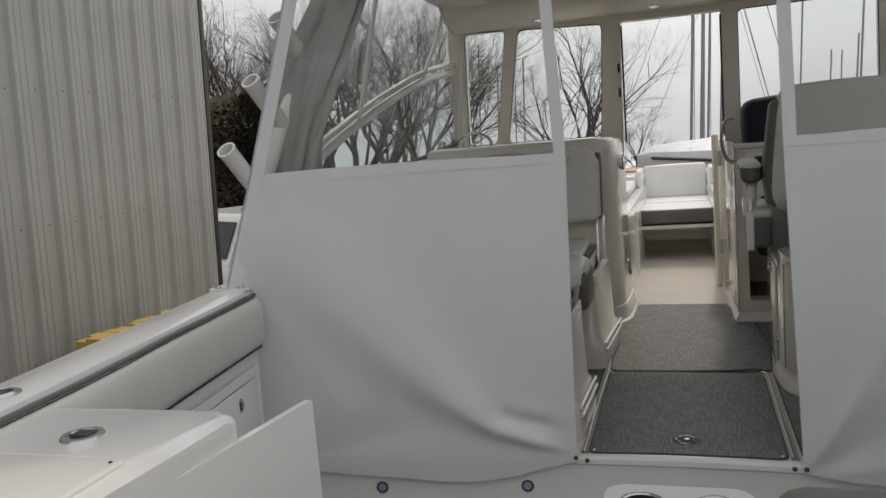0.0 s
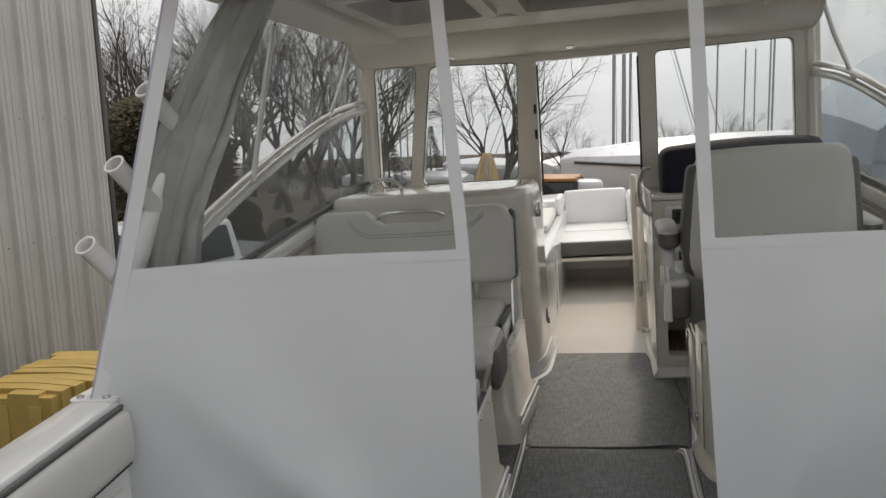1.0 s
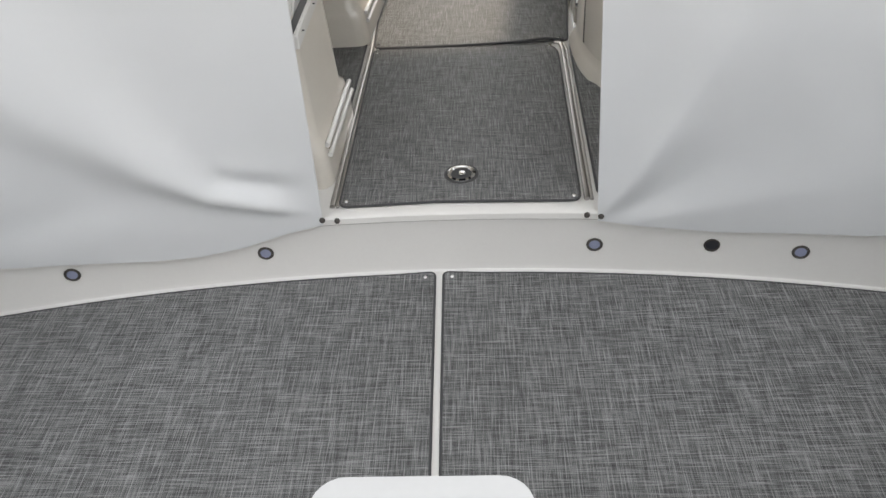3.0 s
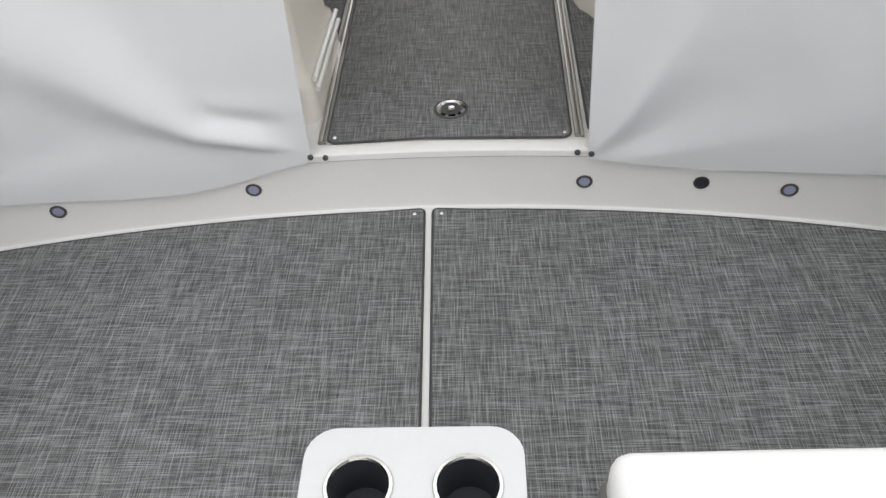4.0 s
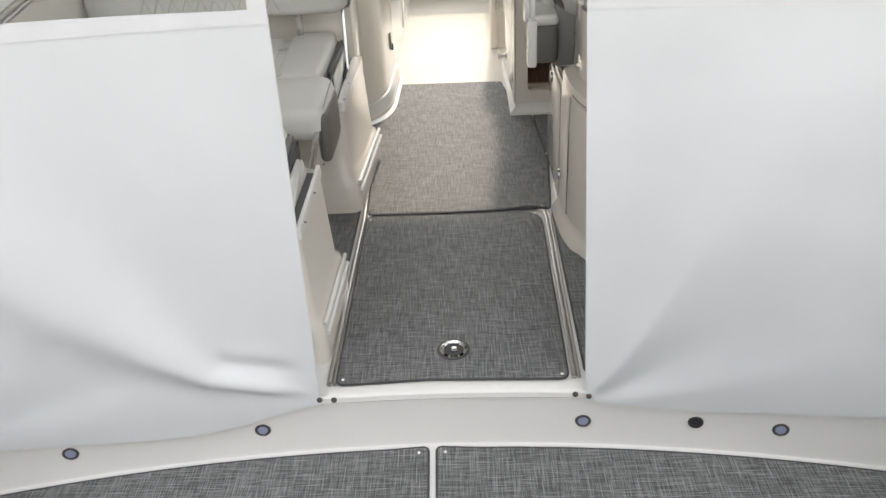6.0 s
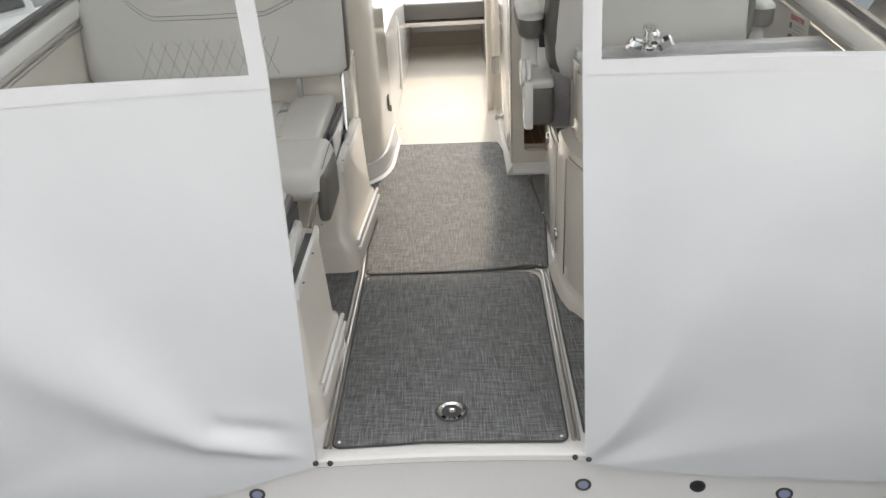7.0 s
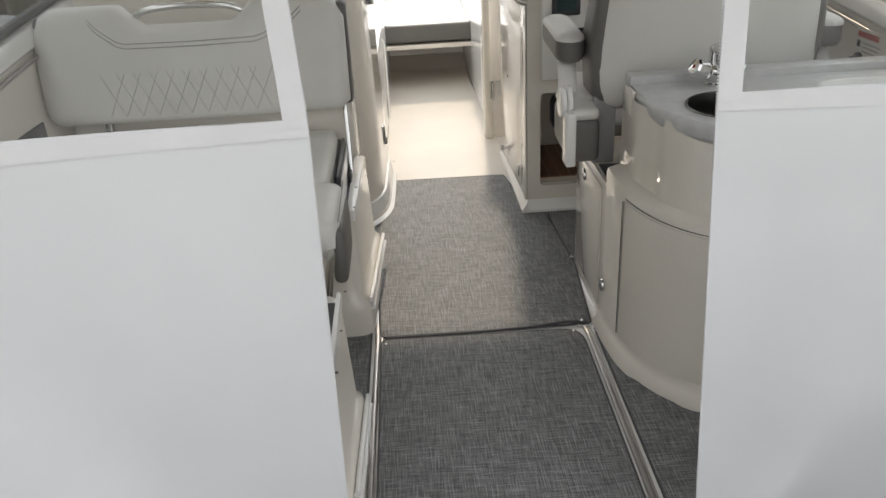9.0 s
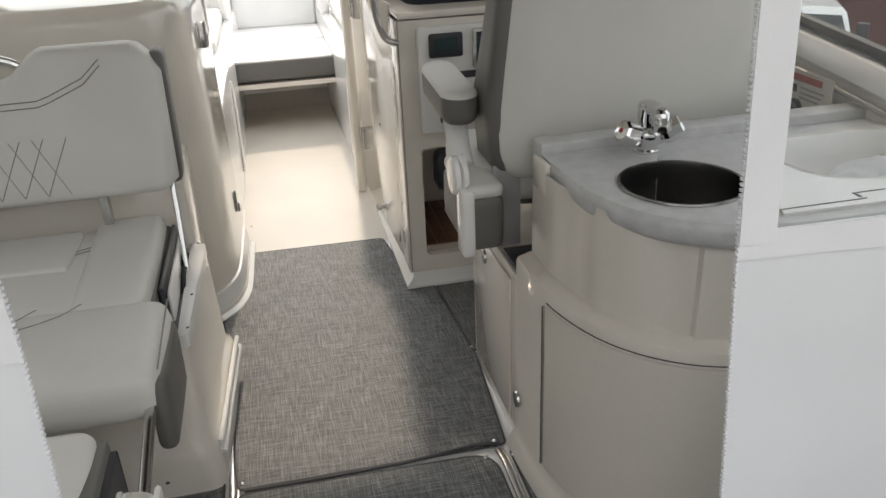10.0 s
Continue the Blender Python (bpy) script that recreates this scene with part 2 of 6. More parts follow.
def poly(bm, outer, z0, z1, holes=(), axes="xyz", bev=0.0):
    """A slab between two levels with the given outline and holes; axes tells which way outline and levels run."""
    ix = ["xyz".index(c) for c in axes]

    def at(u, v, w):
        p = [0, 0, 0]
        p[ix[0]], p[ix[1]], p[ix[2]] = u, v, w
        return p
    if holes:
        tmp = bmesh.new()
        es = []
        for loop in (outer, *holes):
            vs = [tmp.verts.new((u, v, 0)) for u, v in loop]
            es += [tmp.edges.new((vs[i], vs[(i + 1) % len(vs)])) for i in range(len(vs))]
        bmesh.ops.triangle_fill(tmp, use_beauty=True, use_dissolve=False, edges=es, normal=(0, 0, 1))
        tmp.verts.index_update()
        lo = [bm.verts.new(at(v.co.x, v.co.y, z0)) for v in tmp.verts]
        hi = [bm.verts.new(at(v.co.x, v.co.y, z1)) for v in tmp.verts]
        for f in tmp.faces:
            ids = [v.index for v in f.verts]
            bm.faces.new([lo[i] for i in ids])
            bm.faces.new([hi[i] for i in reversed(ids)])
        for e in es:
            i, j = e.verts[0].index, e.verts[1].index
            bm.faces.new((lo[i], lo[j], hi[j], hi[i]))
        tmp.free()
        return bm
    lo = [bm.verts.new(at(u, v, z0)) for u, v in outer]
    hi = [bm.verts.new(at(u, v, z1)) for u, v in outer]
    k = len(outer)
    bm.faces.new(lo)
    top = bm.faces.new(hi)
    for i in range(k):
        bm.faces.new((lo[i], lo[(i + 1) % k], hi[(i + 1) % k], hi[i]))
    if bev:
        bmesh.ops.bevel(bm, geom=list(top.edges), offset=bev, segments=3, profile=0.5, affect="EDGES")
    return bm


def rrect(x0, x1, y0, y1, r, n=5):
    pts = []
    for cx, cy, a0 in ((x1 - r, y1 - r, 0), (x0 + r, y1 - r, 90), (x0 + r, y0 + r, 180), (x1 - r, y0 + r, 270)):
        pts += [(cx + r * math.cos(radians(a0 + 90 * i / n)), cy + r * math.sin(radians(a0 + 90 * i / n))) for i in range(n + 1)]
    return pts


def rounded(pts, r, n=5):
    """A polygon with its corners rounded."""
    out = []
    k = len(pts)
    for i in range(k):
        p, a, b = Vector(pts[i]), Vector(pts[i - 1]), Vector(pts[(i + 1) % k])
        rr = r if not isinstance(r, (list, tuple)) else r[i]
        if rr <= 0:
            out.append(tuple(p))
            continue
        da, db = (a - p), (b - p)
        rr = min(rr, da.length * 0.48, db.length * 0.48)
        s, t = p + da.normalized() * rr, p + db.normalized() * rr
        for j in range(n + 1):
            f = j / n
            out.append(tuple(s * (1 - f) ** 2 + p * 2 * f * (1 - f) + t * f * f))
    return out


def smooth_line(pts, n=6):
    """A Catmull-Rom line through the points."""
    P = [Vector(p) for p in pts]
    P = [2 * P[0] - P[1]] + P + [2 * P[-1] - P[-2]]
    out = []
    for i in range(1, len(P) - 2):
        for j in range(n):
            t = j / n
            a, b, c, d = P[i - 1], P[i], P[i + 1], P[i + 2]
            out.append(0.5 * (2 * b + (c - a) * t + (2 * a - 5 * b + 4 * c - d) * t * t + (3 * b - a - 3 * c + d) * t ** 3))
    return out + [P[-2]]


def tube(bm, pts, r, seg=8, cap=True, flat=1.0, up=(0, 0, 1)):
    """A round bar along the points; r is one radius or one for each point; flat squashes it across."""
    pts = [Vector(p) for p in pts]
    rs = r if isinstance(r, (list, tuple)) else [r] * len(pts)
    rings = []
    for i, p in enumerate(pts):
        d = (pts[min(i + 1, len(pts) - 1)] - pts[max(i - 1, 0)]).normalized()
        u = Vector(up)
        if abs(d.dot(u)) > 0.95:
            u = Vector((0, 1, 0)) if abs(d.y) < 0.9 else Vector((1, 0, 0))
        s = d.cross(u).normalized()
        w = s.cross(d)
        rings.append([bm.verts.new(p + rs[i] * (s * math.cos(2 * math.pi * k / seg) + w * flat * math.sin(2 * math.pi * k / seg))) for k in range(seg)])
    for a, b in zip(rings, rings[1:]):
        for k in range(seg):
            bm.faces.new((a[k], a[(k + 1) % seg], b[(k + 1) % seg], b[k]))
    if cap:
        bm.faces.new(rings[0])
        bm.faces.new(list(reversed(rings[-1])))
    return bm


def lathe(bm, prof, at=(0, 0, 0), axis=(0, 0, 1), seg=20, cap=True):
    """A turned form: (radius, height) along the axis."""
    q = Vector((0, 0, 1)).rotation_difference(Vector(axis)).to_matrix()
    rings = [[bm.verts.new(Vector(at) + q @ Vector((max(r, 1e-4) * math.cos(2 * math.pi * k / seg), max(r, 1e-4) * math.sin(2 * math.pi * k / seg), h))) for k in range(seg)] for r, h in prof]
    for a, b in zip(rings, rings[1:]):
        for k in range(seg):
            bm.faces.new((a[k], a[(k + 1) % seg], b[(k + 1) % seg], b[k]))
    if cap:
        bm.faces.new(rings[0])
        bm.faces.new(list(reversed(rings[-1])))
    return bm


def loft(bm, rings, cap=True, closed=True):
    vs = [[bm.verts.new(p) for p in ring] for ring in rings]
    k = len(vs[0])
    for a, b in zip(vs, vs[1:]):
        for i in range(k if closed else k - 1):
            bm.faces.new((a[i], a[(i + 1) % k], b[(i + 1) % k], b[i]))
    if cap and closed:
        bm.faces.new(vs[0])
        bm.faces.new(list(reversed(vs[-1])))
    return bm


def sheet(bm, nu, nv, fn, thick=0.003):
    """A cloth or panel: fn(u, v) gives the place; thickness along the mean normal."""
    P = [[Vector(fn(i / nu, j / nv)) for j in range(nv + 1)] for i in range(nu + 1)]
    N = [[None] * (nv + 1) for _ in range(nu + 1)]
    for i in range(nu + 1):
        for j in range(nv + 1):
            du = P[min(i + 1, nu)][j] - P[max(i - 1, 0)][j]
            dv = P[i][min(j + 1, nv)] - P[i][max(j - 1, 0)]
            N[i][j] = du.cross(dv).normalized()
    f = [[bm.verts.new(P[i][j] + N[i][j] * thick / 2) for j in range(nv + 1)] for i in range(nu + 1)]
    b = [[bm.verts.new(P[i][j] - N[i][j] * thick / 2) for j in range(nv + 1)] for i in range(nu + 1)]
    for i in range(nu):
        for j in range(nv):
            bm.faces.new((f[i][j], f[i + 1][j], f[i + 1][j + 1], f[i][j + 1]))
            bm.faces.new((b[i][j], b[i][j + 1], b[i + 1][j + 1], b[i + 1][j]))
    rim = [(i, 0) for i in range(nu)] + [(nu, j) for j in range(nv)] + [(i, nv) for i in range(nu, 0, -1)] + [(0, j) for j in range(nv, 0, -1)]
    for (i, j), (k, m) in zip(rim, rim[1:] + rim[:1]):
        bm.faces.new((f[i][j], b[i][j], b[k][m], f[k][m]))
    return bm


def cushion(bm, x0, x1, y0, y1, z0, z1, r=0.03, puff=0.01, fn=None):
    """A padded block: rounded edges and slightly domed faces."""
    def stops(a, b, n=5):
        rr = min(r, (b - a) / 2 * 0.98)
        t = [a, a + rr * 0.13, a + rr * 0.45, a + rr]
        t += [a + rr + (b - a - 2 * rr) * k / n for k in range(1, n)]
        return t + [b - rr, b - rr * 0.45, b - rr * 0.13, b], rr
    (X, rx), (Y, ry), (Z, rz) = stops(x0, x1), stops(y0, y1), stops(z0, z1, 3)
    lo = Vector((x0, y0, z0))
    hi = Vector((x1, y1, z1))
    ctr = (lo + hi) / 2
    half = (hi - lo) / 2
    rr = min(rx, ry, rz)
    made = {}

    def vert(p):
        key = tuple(round(c, 6) for c in p)
        if key not in made:
            p = Vector(p)
            q = Vector([min(max(p[i], lo[i] + rr), hi[i] - rr) for i in range(3)])
            d = p - q
            if d.length > 1e-9:
                p = q + d.normalized() * rr
            s = [(p[i] - ctr[i]) / half[i] for i in range(3)]
            for i in range(3):
                o = [k for k in range(3) if k != i]
                p[i] += puff * s[i] * max(0, 1 - s[o[0]] ** 2) * max(0, 1 - s[o[1]] ** 2)
            made[key] = bm.verts.new(fn(*p) if fn else p)
        return made[key]

    def face(U, V, w, f):
        for i in range(len(U) - 1):
            for j in range(len(V) - 1):
                c = [vert(f(U[a], V[b], w)) for a, b in ((i, j), (i + 1, j), (i + 1, j + 1), (i, j + 1))]
                bm.faces.new(c)
    for w in (z0, z1):
        face(X, Y, w, lambda u, v, w: (u, v, w))
    for w in (y0, y1):
        face(X, Z, w, lambda u, v, w: (u, w, v))
    for w in (x0, x1):
        face(Y, Z, w, lambda u, v, w: (w, u, v))
    return bm


def C(*a, **k):
    return cushion(bmesh.new(), *a, **k)


def disc(at, axis, r, h, seg=16, dome=0.0):
    bm = bmesh.new()
    return lathe(bm, [(r, 0), (r, h * 0.6), (r * 0.85, h), (r * 0.5, h + dome)], at, axis, seg)


CX = -0.075  # the boat's centre line


def mir(x):
    return 2 * CX - x


def step_y(x):
    """The curved line of the step between cockpit and helm deck."""
    return 0.012 - 0.085 * (x - CX) ** 2


# ---- the boat: decks and shell ----
FLOOR = -0.216
xs = [-1.66 + 3.17 * i / 24 for i in range(25)]
bm = bmesh.new()
poly(bm, [(-1.62, -3.6), (1.47, -3.6)] + [(x, step_y(x)) for x in reversed(xs)], FLOOR - 0.08, FLOOR)
solid("cockpit_floor", bm, GEL, "white moulded cockpit floor under grey woven mats", "floor", kind="structure")
bm = bmesh.new()
prof = [(0.022, 0.006), (-0.012, 0.006), (-0.018, 0.0), (-0.019, -0.018), (-0.013, -0.025), (-0.004, -0.2), (-0.008, FLOOR + 0.005), (-0.015, FLOOR + 0.001), (0.022, FLOOR)]
loft(bm, [[(x, step_y(x) + dy, z) for dy, z in prof] for x in xs])
solid("step_riser", bm, GEL, "curved white moulded step between cockpit and helm deck", "step", kind="structure")
bm = bmesh.new()
poly(bm, [(x, step_y(x) + 0.02) for x in xs] + [(1.45, 2.72), (-1.6, 2.72)], -0.06, 0.0)
solid("helm_deck", bm, GEL, "white moulded helm deck under grey woven mats", "floor", kind="structure")
bm = bmesh.new()
poly(bm, rounded([(-0.42, 2.575), (0.325, 2.56), (0.25, 5.3), (-0.35, 5.3)], 0.0), -0.06, 0.003)
solid("passage_floor", bm, NONSKID, "cream non-skid passage floor leading to the bow", "floor", kind="structure")
# raised sill along the front of the deck hatch
bm = bmesh.new()
loft(bm, [[(x, step_y(x) + dy, z) for dy, z in ((-0.016, 0.004), (0.012, 0.004), (0.012, 0.008), (-0.01, 0.008))] for x in [-0.372 + 0.745 * i / 8 for i in range(9)]])
solid("hatch_sill", bm, GEL, "white raised sill along the deck hatch edge", "sill", kind="structure")


def trim_rail(pts, w=0.013):
    bm = bmesh.new()
    tube(bm, pts, w * 0.62, 8, flat=0.75)
    tube(bm, [(x + w * 1.1, y, z - 0.002) for x, y, z in pts], w * 0.4, 8, flat=0.7)
    return solid("hatch_trim", bm, ALU, "grey anodised metal trim rail beside the deck mat", "trim", "hatch trims", kind="structure")


trim_rail([(-0.372, 0.04, 0.006), (-0.369, 0.6, 0.006), (-0.362, 1.08, 0.006), (-0.378, 1.6, 0.006), (-0.372, 1.615, 0.004)])
trim_rail([(0.358, 0.04, 0.006), (0.366, 0.6, 0.006), (0.372, 1.0, 0.006), (0.366, 1.055, 0.006), (0.345, 1.064, 0.006)])


def floor_mat(outline, z, label, snaps, r=0.035):
    at = (sum(p[0] for p in outline) / len(outline), sum(p[1] for p in outline) / len(outline), z)
    t = thing("floor_mat", at, label, "floor mat", "woven floor mats")
    out = rounded(outline, r)
    c = Vector(at[:2])
    part("weave", poly(bmesh.new(), out, z + 0.001, z + 0.007), MATV, t)
    bm = bmesh.new()
    tube(bm, [(x, y, z + 0.005) for x, y in out + out[:1]], 0.0042, 6, cap=False, flat=0.8)
    part("binding", bm, BIND, t, "dark bound edge")
    for x, y in snaps:
        part("snap", disc((x, y, z + 0.006), (0, 0, 1), 0.007, 0.004, 10, 0.002), CHROME, t, "small chrome snap")
    return t


cock = [x for x in xs if -1.56 < x < 1.41]
left = [(x, step_y(x) - 0.03) for x in cock if x < CX - 0.03] + [(CX - 0.012, step_y(CX) - 0.022)]
floor_mat([(-1.30, -2.2), (-1.52, -0.9)] + left + [(CX + 0.030, -2.2)], FLOOR, "grey woven vinyl mat on the port cockpit floor", [(-1.49, -0.235), (CX - 0.04, -0.035)], 0.02)
right = [(CX + 0.014, step_y(CX) - 0.022)] + [(x, step_y(x) - 0.03) for x in cock if x > CX + 0.06]
floor_mat([(CX + 0.056, -2.2)] + right + [(1.37, -0.9), (1.15, -2.2)], FLOOR, "grey woven vinyl mat on the starboard cockpit floor", [(CX + 0.04, -0.035)], 0.02)
floor_mat([(-0.352, 0.036), (CX, 0.05), (0.34, 0.034), (0.352, 1.045), (-0.348, 1.06)], 0.001, "grey woven vinyl mat on the deck hatch", [(-0.333, 0.06), (0.323, 0.054), (-0.333, 1.03), (0.325, 1.03)], [0.03, 0, 0.03, 0.08, 0.03])
floor_mat([(-0.348, 1.078), (0.395, 1.072), (0.432, 1.54), (0.4, 2.07), (0.335, 2.085), (0.272, 2.568), (-0.305, 2.585), (-0.325, 2.43), (-0.415, 2.13), (-0.372, 1.63)], 0.002, "grey woven vinyl mat with a lifted edge on the helm deck", [(-0.335, 1.1), (0.365, 1.09), (-0.29, 2.57), (0.25, 2.56)], 0.02)
floor_mat([(0.425, 1.57), (0.8, 1.57), (0.8, 2.07), (0.412, 2.07)], 0.001, "grey woven vinyl mat in the helm footwell", [(0.43, 1.59)], 0.02)
floor_mat([(-0.8, 0.5), (-0.392, 0.5), (-0.384, 1.14), (-0.8, 1.14)], 0.001, "grey woven vinyl mat beside the companion seat", [(-0.405, 0.525), (-0.4, 1.115)], 0.02)
floor_mat([(0.392, 0.06), (0.9, 0.0), (0.9, 0.5), (0.6, 0.53), (0.49, 0.66), (0.41, 0.9), (0.4, 1.05)], 0.001, "grey woven vinyl mat beside the wet bar", [(0.403, 1.02)], 0.02)
bm = bmesh.new()
tube(bm, smooth_line([(-0.33, 1.07, 0.008), (-0.1, 1.066, 0.008), (0.15, 1.07, 0.01), (0.25, 1.077, 0.013), (0.31, 1.08, 0.016), (0.38, 1.075, 0.009)]), 0.005, 6)
solid("mat_fold", bm, BIND, "dark curled mat edge along the hatch seam", "mat edge")

drain = thing("deck_pull", (0, 0.185, 0.008), "round chrome flush hatch pull set in the mat", "hatch pull")
bm = bmesh.new()
lathe(bm, [(0.044, 0.0), (0.043, 0.004), (0.036, 0.006), (0.031, 0.001), (0.02, -0.002)], (0, 0.185, 0.008), seg=28)
part("ring", bm, CHROME, drain)
part("recess", disc((0, 0.185, 0.0095), (0, 0, 1), 0.017, 0.001, 18), DARK, drain, "dark recess")
part("lever", B(-0.008, 0.012, 0.176, 0.194, 0.01, 0.014, 0.002), CHROME, drain)
part("rim", disc((0, 0.185, 0.0075), (0, 0, 1), 0.052, 0.0015, 28), BIND, drain)

for x, z in ((-1.138, -0.110), (-0.580, -0.111), (0.380, -0.117), (0.936, -0.109)):
    n = Vector((-0.17 * (x - CX), -1, 0.0)).normalized()
    y = step_y(x) - 0.007
    t = thing("courtesy_light", (x, y, z), "round dark-rimmed courtesy light in the step riser", "step light", "step lights")
    bm = bmesh.new()
    lathe(bm, [(0.024, 0), (0.0235, 0.004), (0.018, 0.007), (0.0155, 0.004)], (x, y, z), n, 22)
    part("rim", bm, TRIMD, t)
    part("lens", disc(Vector((x, y, z)) + n * 0.003, n, 0.0155, 0.002, 18, 0.001), LENS, t, "blue-grey lens")
x = 0.702
t = thing("vent", (x, step_y(x) - 0.007, -0.104), "small round dark grey vent in the step riser", "vent")
bm = bmesh.new()
n = Vector((-0.17 * (x - CX), -1, 0)).normalized()
lathe(bm, [(0.023, 0), (0.022, 0.005), (0.018, 0.006), (0.017, 0.002)], (x, step_y(x) - 0.007, -0.104), n, 20)
part("rim", bm, TRIMD, t)
part("backing", disc(Vector((x, step_y(x) - 0.007, -0.104)) + n * 0.001, n, 0.019, 0.002, 18), DARK, t)
for k in range(3):
    part("slat", B(x - 0.015, x + 0.015, step_y(x) - 0.008, step_y(x) - 0.004, -0.115 + 0.01 * k, -0.111 + 0.01 * k), DARK, t)


# hull sides, gunwales and side walls, port and starboard
def both(pts):
    return [(mir(x), y, z) for x, y, z in pts]


STAT = [(-3.6, -1.30, -1.50), (-1.5, -1.40, -1.60), (-0.18, -1.56, -1.75), (0.4, -1.57, -1.78), (1.5, -1.57, -1.77), (2.7, -1.52, -1.7), (3.6, -1.2, -1.45), (4.6, -0.85, -1.15), (5.6, -0.6, -0.75), (6.3, -0.2, -0.3)]


def sheer(y):
    return 0.7 + max(0, y + 0.2) * 0.02 if y < 2.7 else 0.758 - (y - 2.7) * 0.03


for side, nm in ((0, "port"), (1, "starboard")):
    bm = bmesh.new()
    rings = []
    for y, xi, xo in STAT:
        z = sheer(y)
        ring = [(xi, y, FLOOR - 0.3), (xi, y, z - 0.03), (xi - 0.012, y, z - 0.004), (xi - 0.04, y, z + 0.004), (xo + 0.03, y, z), (xo, y, z - 0.02), (xo - 0.01, y, z - 0.12), (xo + 0.25, y, -1.3), (xo + 0.6, y, -1.5)]
        rings.append(both(ring) if side else ring)
    loft(bm, rings)
    solid("hull_" + nm, bm, GEL, "white moulded boat hull side with rounded gunwale", "hull", kind="structure")
    # grey strip standing for the shadow gap under the gunwale, and padded coaming bolster in the cockpit
    line = [(-3.4, -1.30), (-1.5, -1.395), (-0.8, -1.478), (-0.2, -1.548)]
    pts = [(mir(x) if side else x, y, 0.684) for y, x in line]
    bm = bmesh.new()
    tube(bm, [(p[0] + (0.006 if not side else -0.006), p[1], p[2]) for p in smooth_line(pts)], 0.0095, 8, flat=0.8)
    tube(bm, [(p[0] + (0.008 if not side else -0.008), p[1], 0.672) for p in smooth_line(pts)], 0.003, 6)
    solid("rub_strip", bm, GAPSHADE, "grey strip for the shadow gap along the inner gunwale edge", "trim", "rub strips", kind="structure")
    t = thing("coaming_bolster", (mir(-1.47) if side else -1.47, -1.2, 0.49), "off-white padded coaming bolster along the cockpit side", "bolster", "coaming bolsters")
    rings = []
    for p in smooth_line([(x, y, 0) for y, x in line], 5):
        sg = -1 if side else 1
        X = mir(p.x) if side else p.x
        rings.append([(X + sg * dx, p.y, z) for dx, z in ((0.0, 0.67), (0.016, 0.672), (0.03, 0.66), (0.036, 0.63), (0.037, 0.58), (0.034, 0.52), (0.026, 0.497), (0.012, 0.488), (0.0, 0.49))])
    bm = bmesh.new()
    loft(bm, rings)
    part("pad", bm, SEAT, t, "", 60)
    bm = bmesh.new()
    tube(bm, [(r[7][0], r[7][1], 0.485) for r in rings], 0.006, 6)
    part("piping", bm, BIND, t, "dark lower piping")

for side in (0, 1):
    gx = mir(-1.497) if side else -1.497
    t = thing("flush_rod_holder", (gx, -1.433, 0.70), "chrome flush rod holder set in the gunwale", "rod holder", "gunwale rod holders")
    part("flange", lathe(bmesh.new(), [(0.048, 0.0), (0.047, 0.004), (0.034, 0.008), (0.030, 0.006), (0.028, -0.02)], (gx, -1.433, 0.7035), seg=28, cap=False), STEEL, t)
    part("bore", disc((gx, -1.433, 0.7045), (0, 0, 1), 0.0285, 0.001, 22), DARK, t, "dark bore")

# locker in the port cockpit side
t = thing("side_locker", (-1.5, -0.6, 0.1), "white locker door with chrome latch in cockpit side", "locker door")
dr = part("door", B(0, 0.014, -0.86, -0.32, 0.02, 0.40, 0.006), GEL, t)
for v in dr.data.vertices:
    v.co.x += -1.545 + 0.02 - (v.co.y + 0.2) * 0.12
ob = part("frame", poly(bmesh.new(), rrect(-0.9, -0.28, -0.02, 0.44, 0.03), 0, 0.006, [rrect(-0.865, -0.315, 0.015, 0.405, 0.02)], "yzx"), GEL, t)
for v in ob.data.vertices:
    v.co.x += -1.545 + 0.02 - (v.co.y + 0.2) * 0.12
part("latch", disc((-1.482, -0.479, 0.345), (1, -0.12, 0), 0.026, 0.006, 20), STEEL, dr, "round chrome latch")
part("keyhole", B(-1.475, -1.473, -0.487, -0.471, 0.33, 0.357, 0.0005), DARK, dr)

# ---- cockpit furniture ----
t = thing("tackle_station", (-1.1, -1.9, FLOOR), "white moulded tackle station with a flush lid", "cabinet")
out = rounded([(-1.44, -1.405), (-0.88, -1.40), (-0.915, -1.9), (-0.94, -3.4), (-1.40, -3.4)], [0.02, 0.07, 0.02, 0.02, 0.02])
part("body", poly(bmesh.new(), out, FLOOR, 0.665, bev=0.018), GEL, t, "", 50)
lid = part("lid", poly(bmesh.new(), rrect(-1.4, -0.965, -2.9, -1.668, 0.03), 0.664, 0.67, bev=0.003), GEL, t, "white flush lid")
part("screw", disc((-0.992, -1.69, 0.67), (0, 0, 1), 0.004, 0.002, 8), DARK, lid)
bm = bmesh.new()
lathe(bm, [(0.044, 0.0), (0.042, 0.004), (0.03, 0.005), (0.026, 0.001)], (-1.165, -1.56, 0.665), seg=24)
lt = part("latch", bm, STEEL, t, "oval stainless lift latch")
part("grip", B(-1.185, -1.14, -1.575, -1.54, 0.666, 0.672, 0.002), DARK, lt)
t = thing("open_locker_door", (-0.85, -1.5, FLOOR), "off-white locker door standing open in the cockpit", "door panel")
bm = poly(bmesh.new(), rounded([(-1.186, 0.62), (-2.3, 0.62), (-2.3, -0.2), (-1.186, -0.2)], 0.008), -0.008, 0.008, axes="yzx")
ob = part("panel", bm, GEL, t)
for v in ob.data.vertices:
    v.co.x += -0.845 + (v.co.y + 1.186) * 0.13
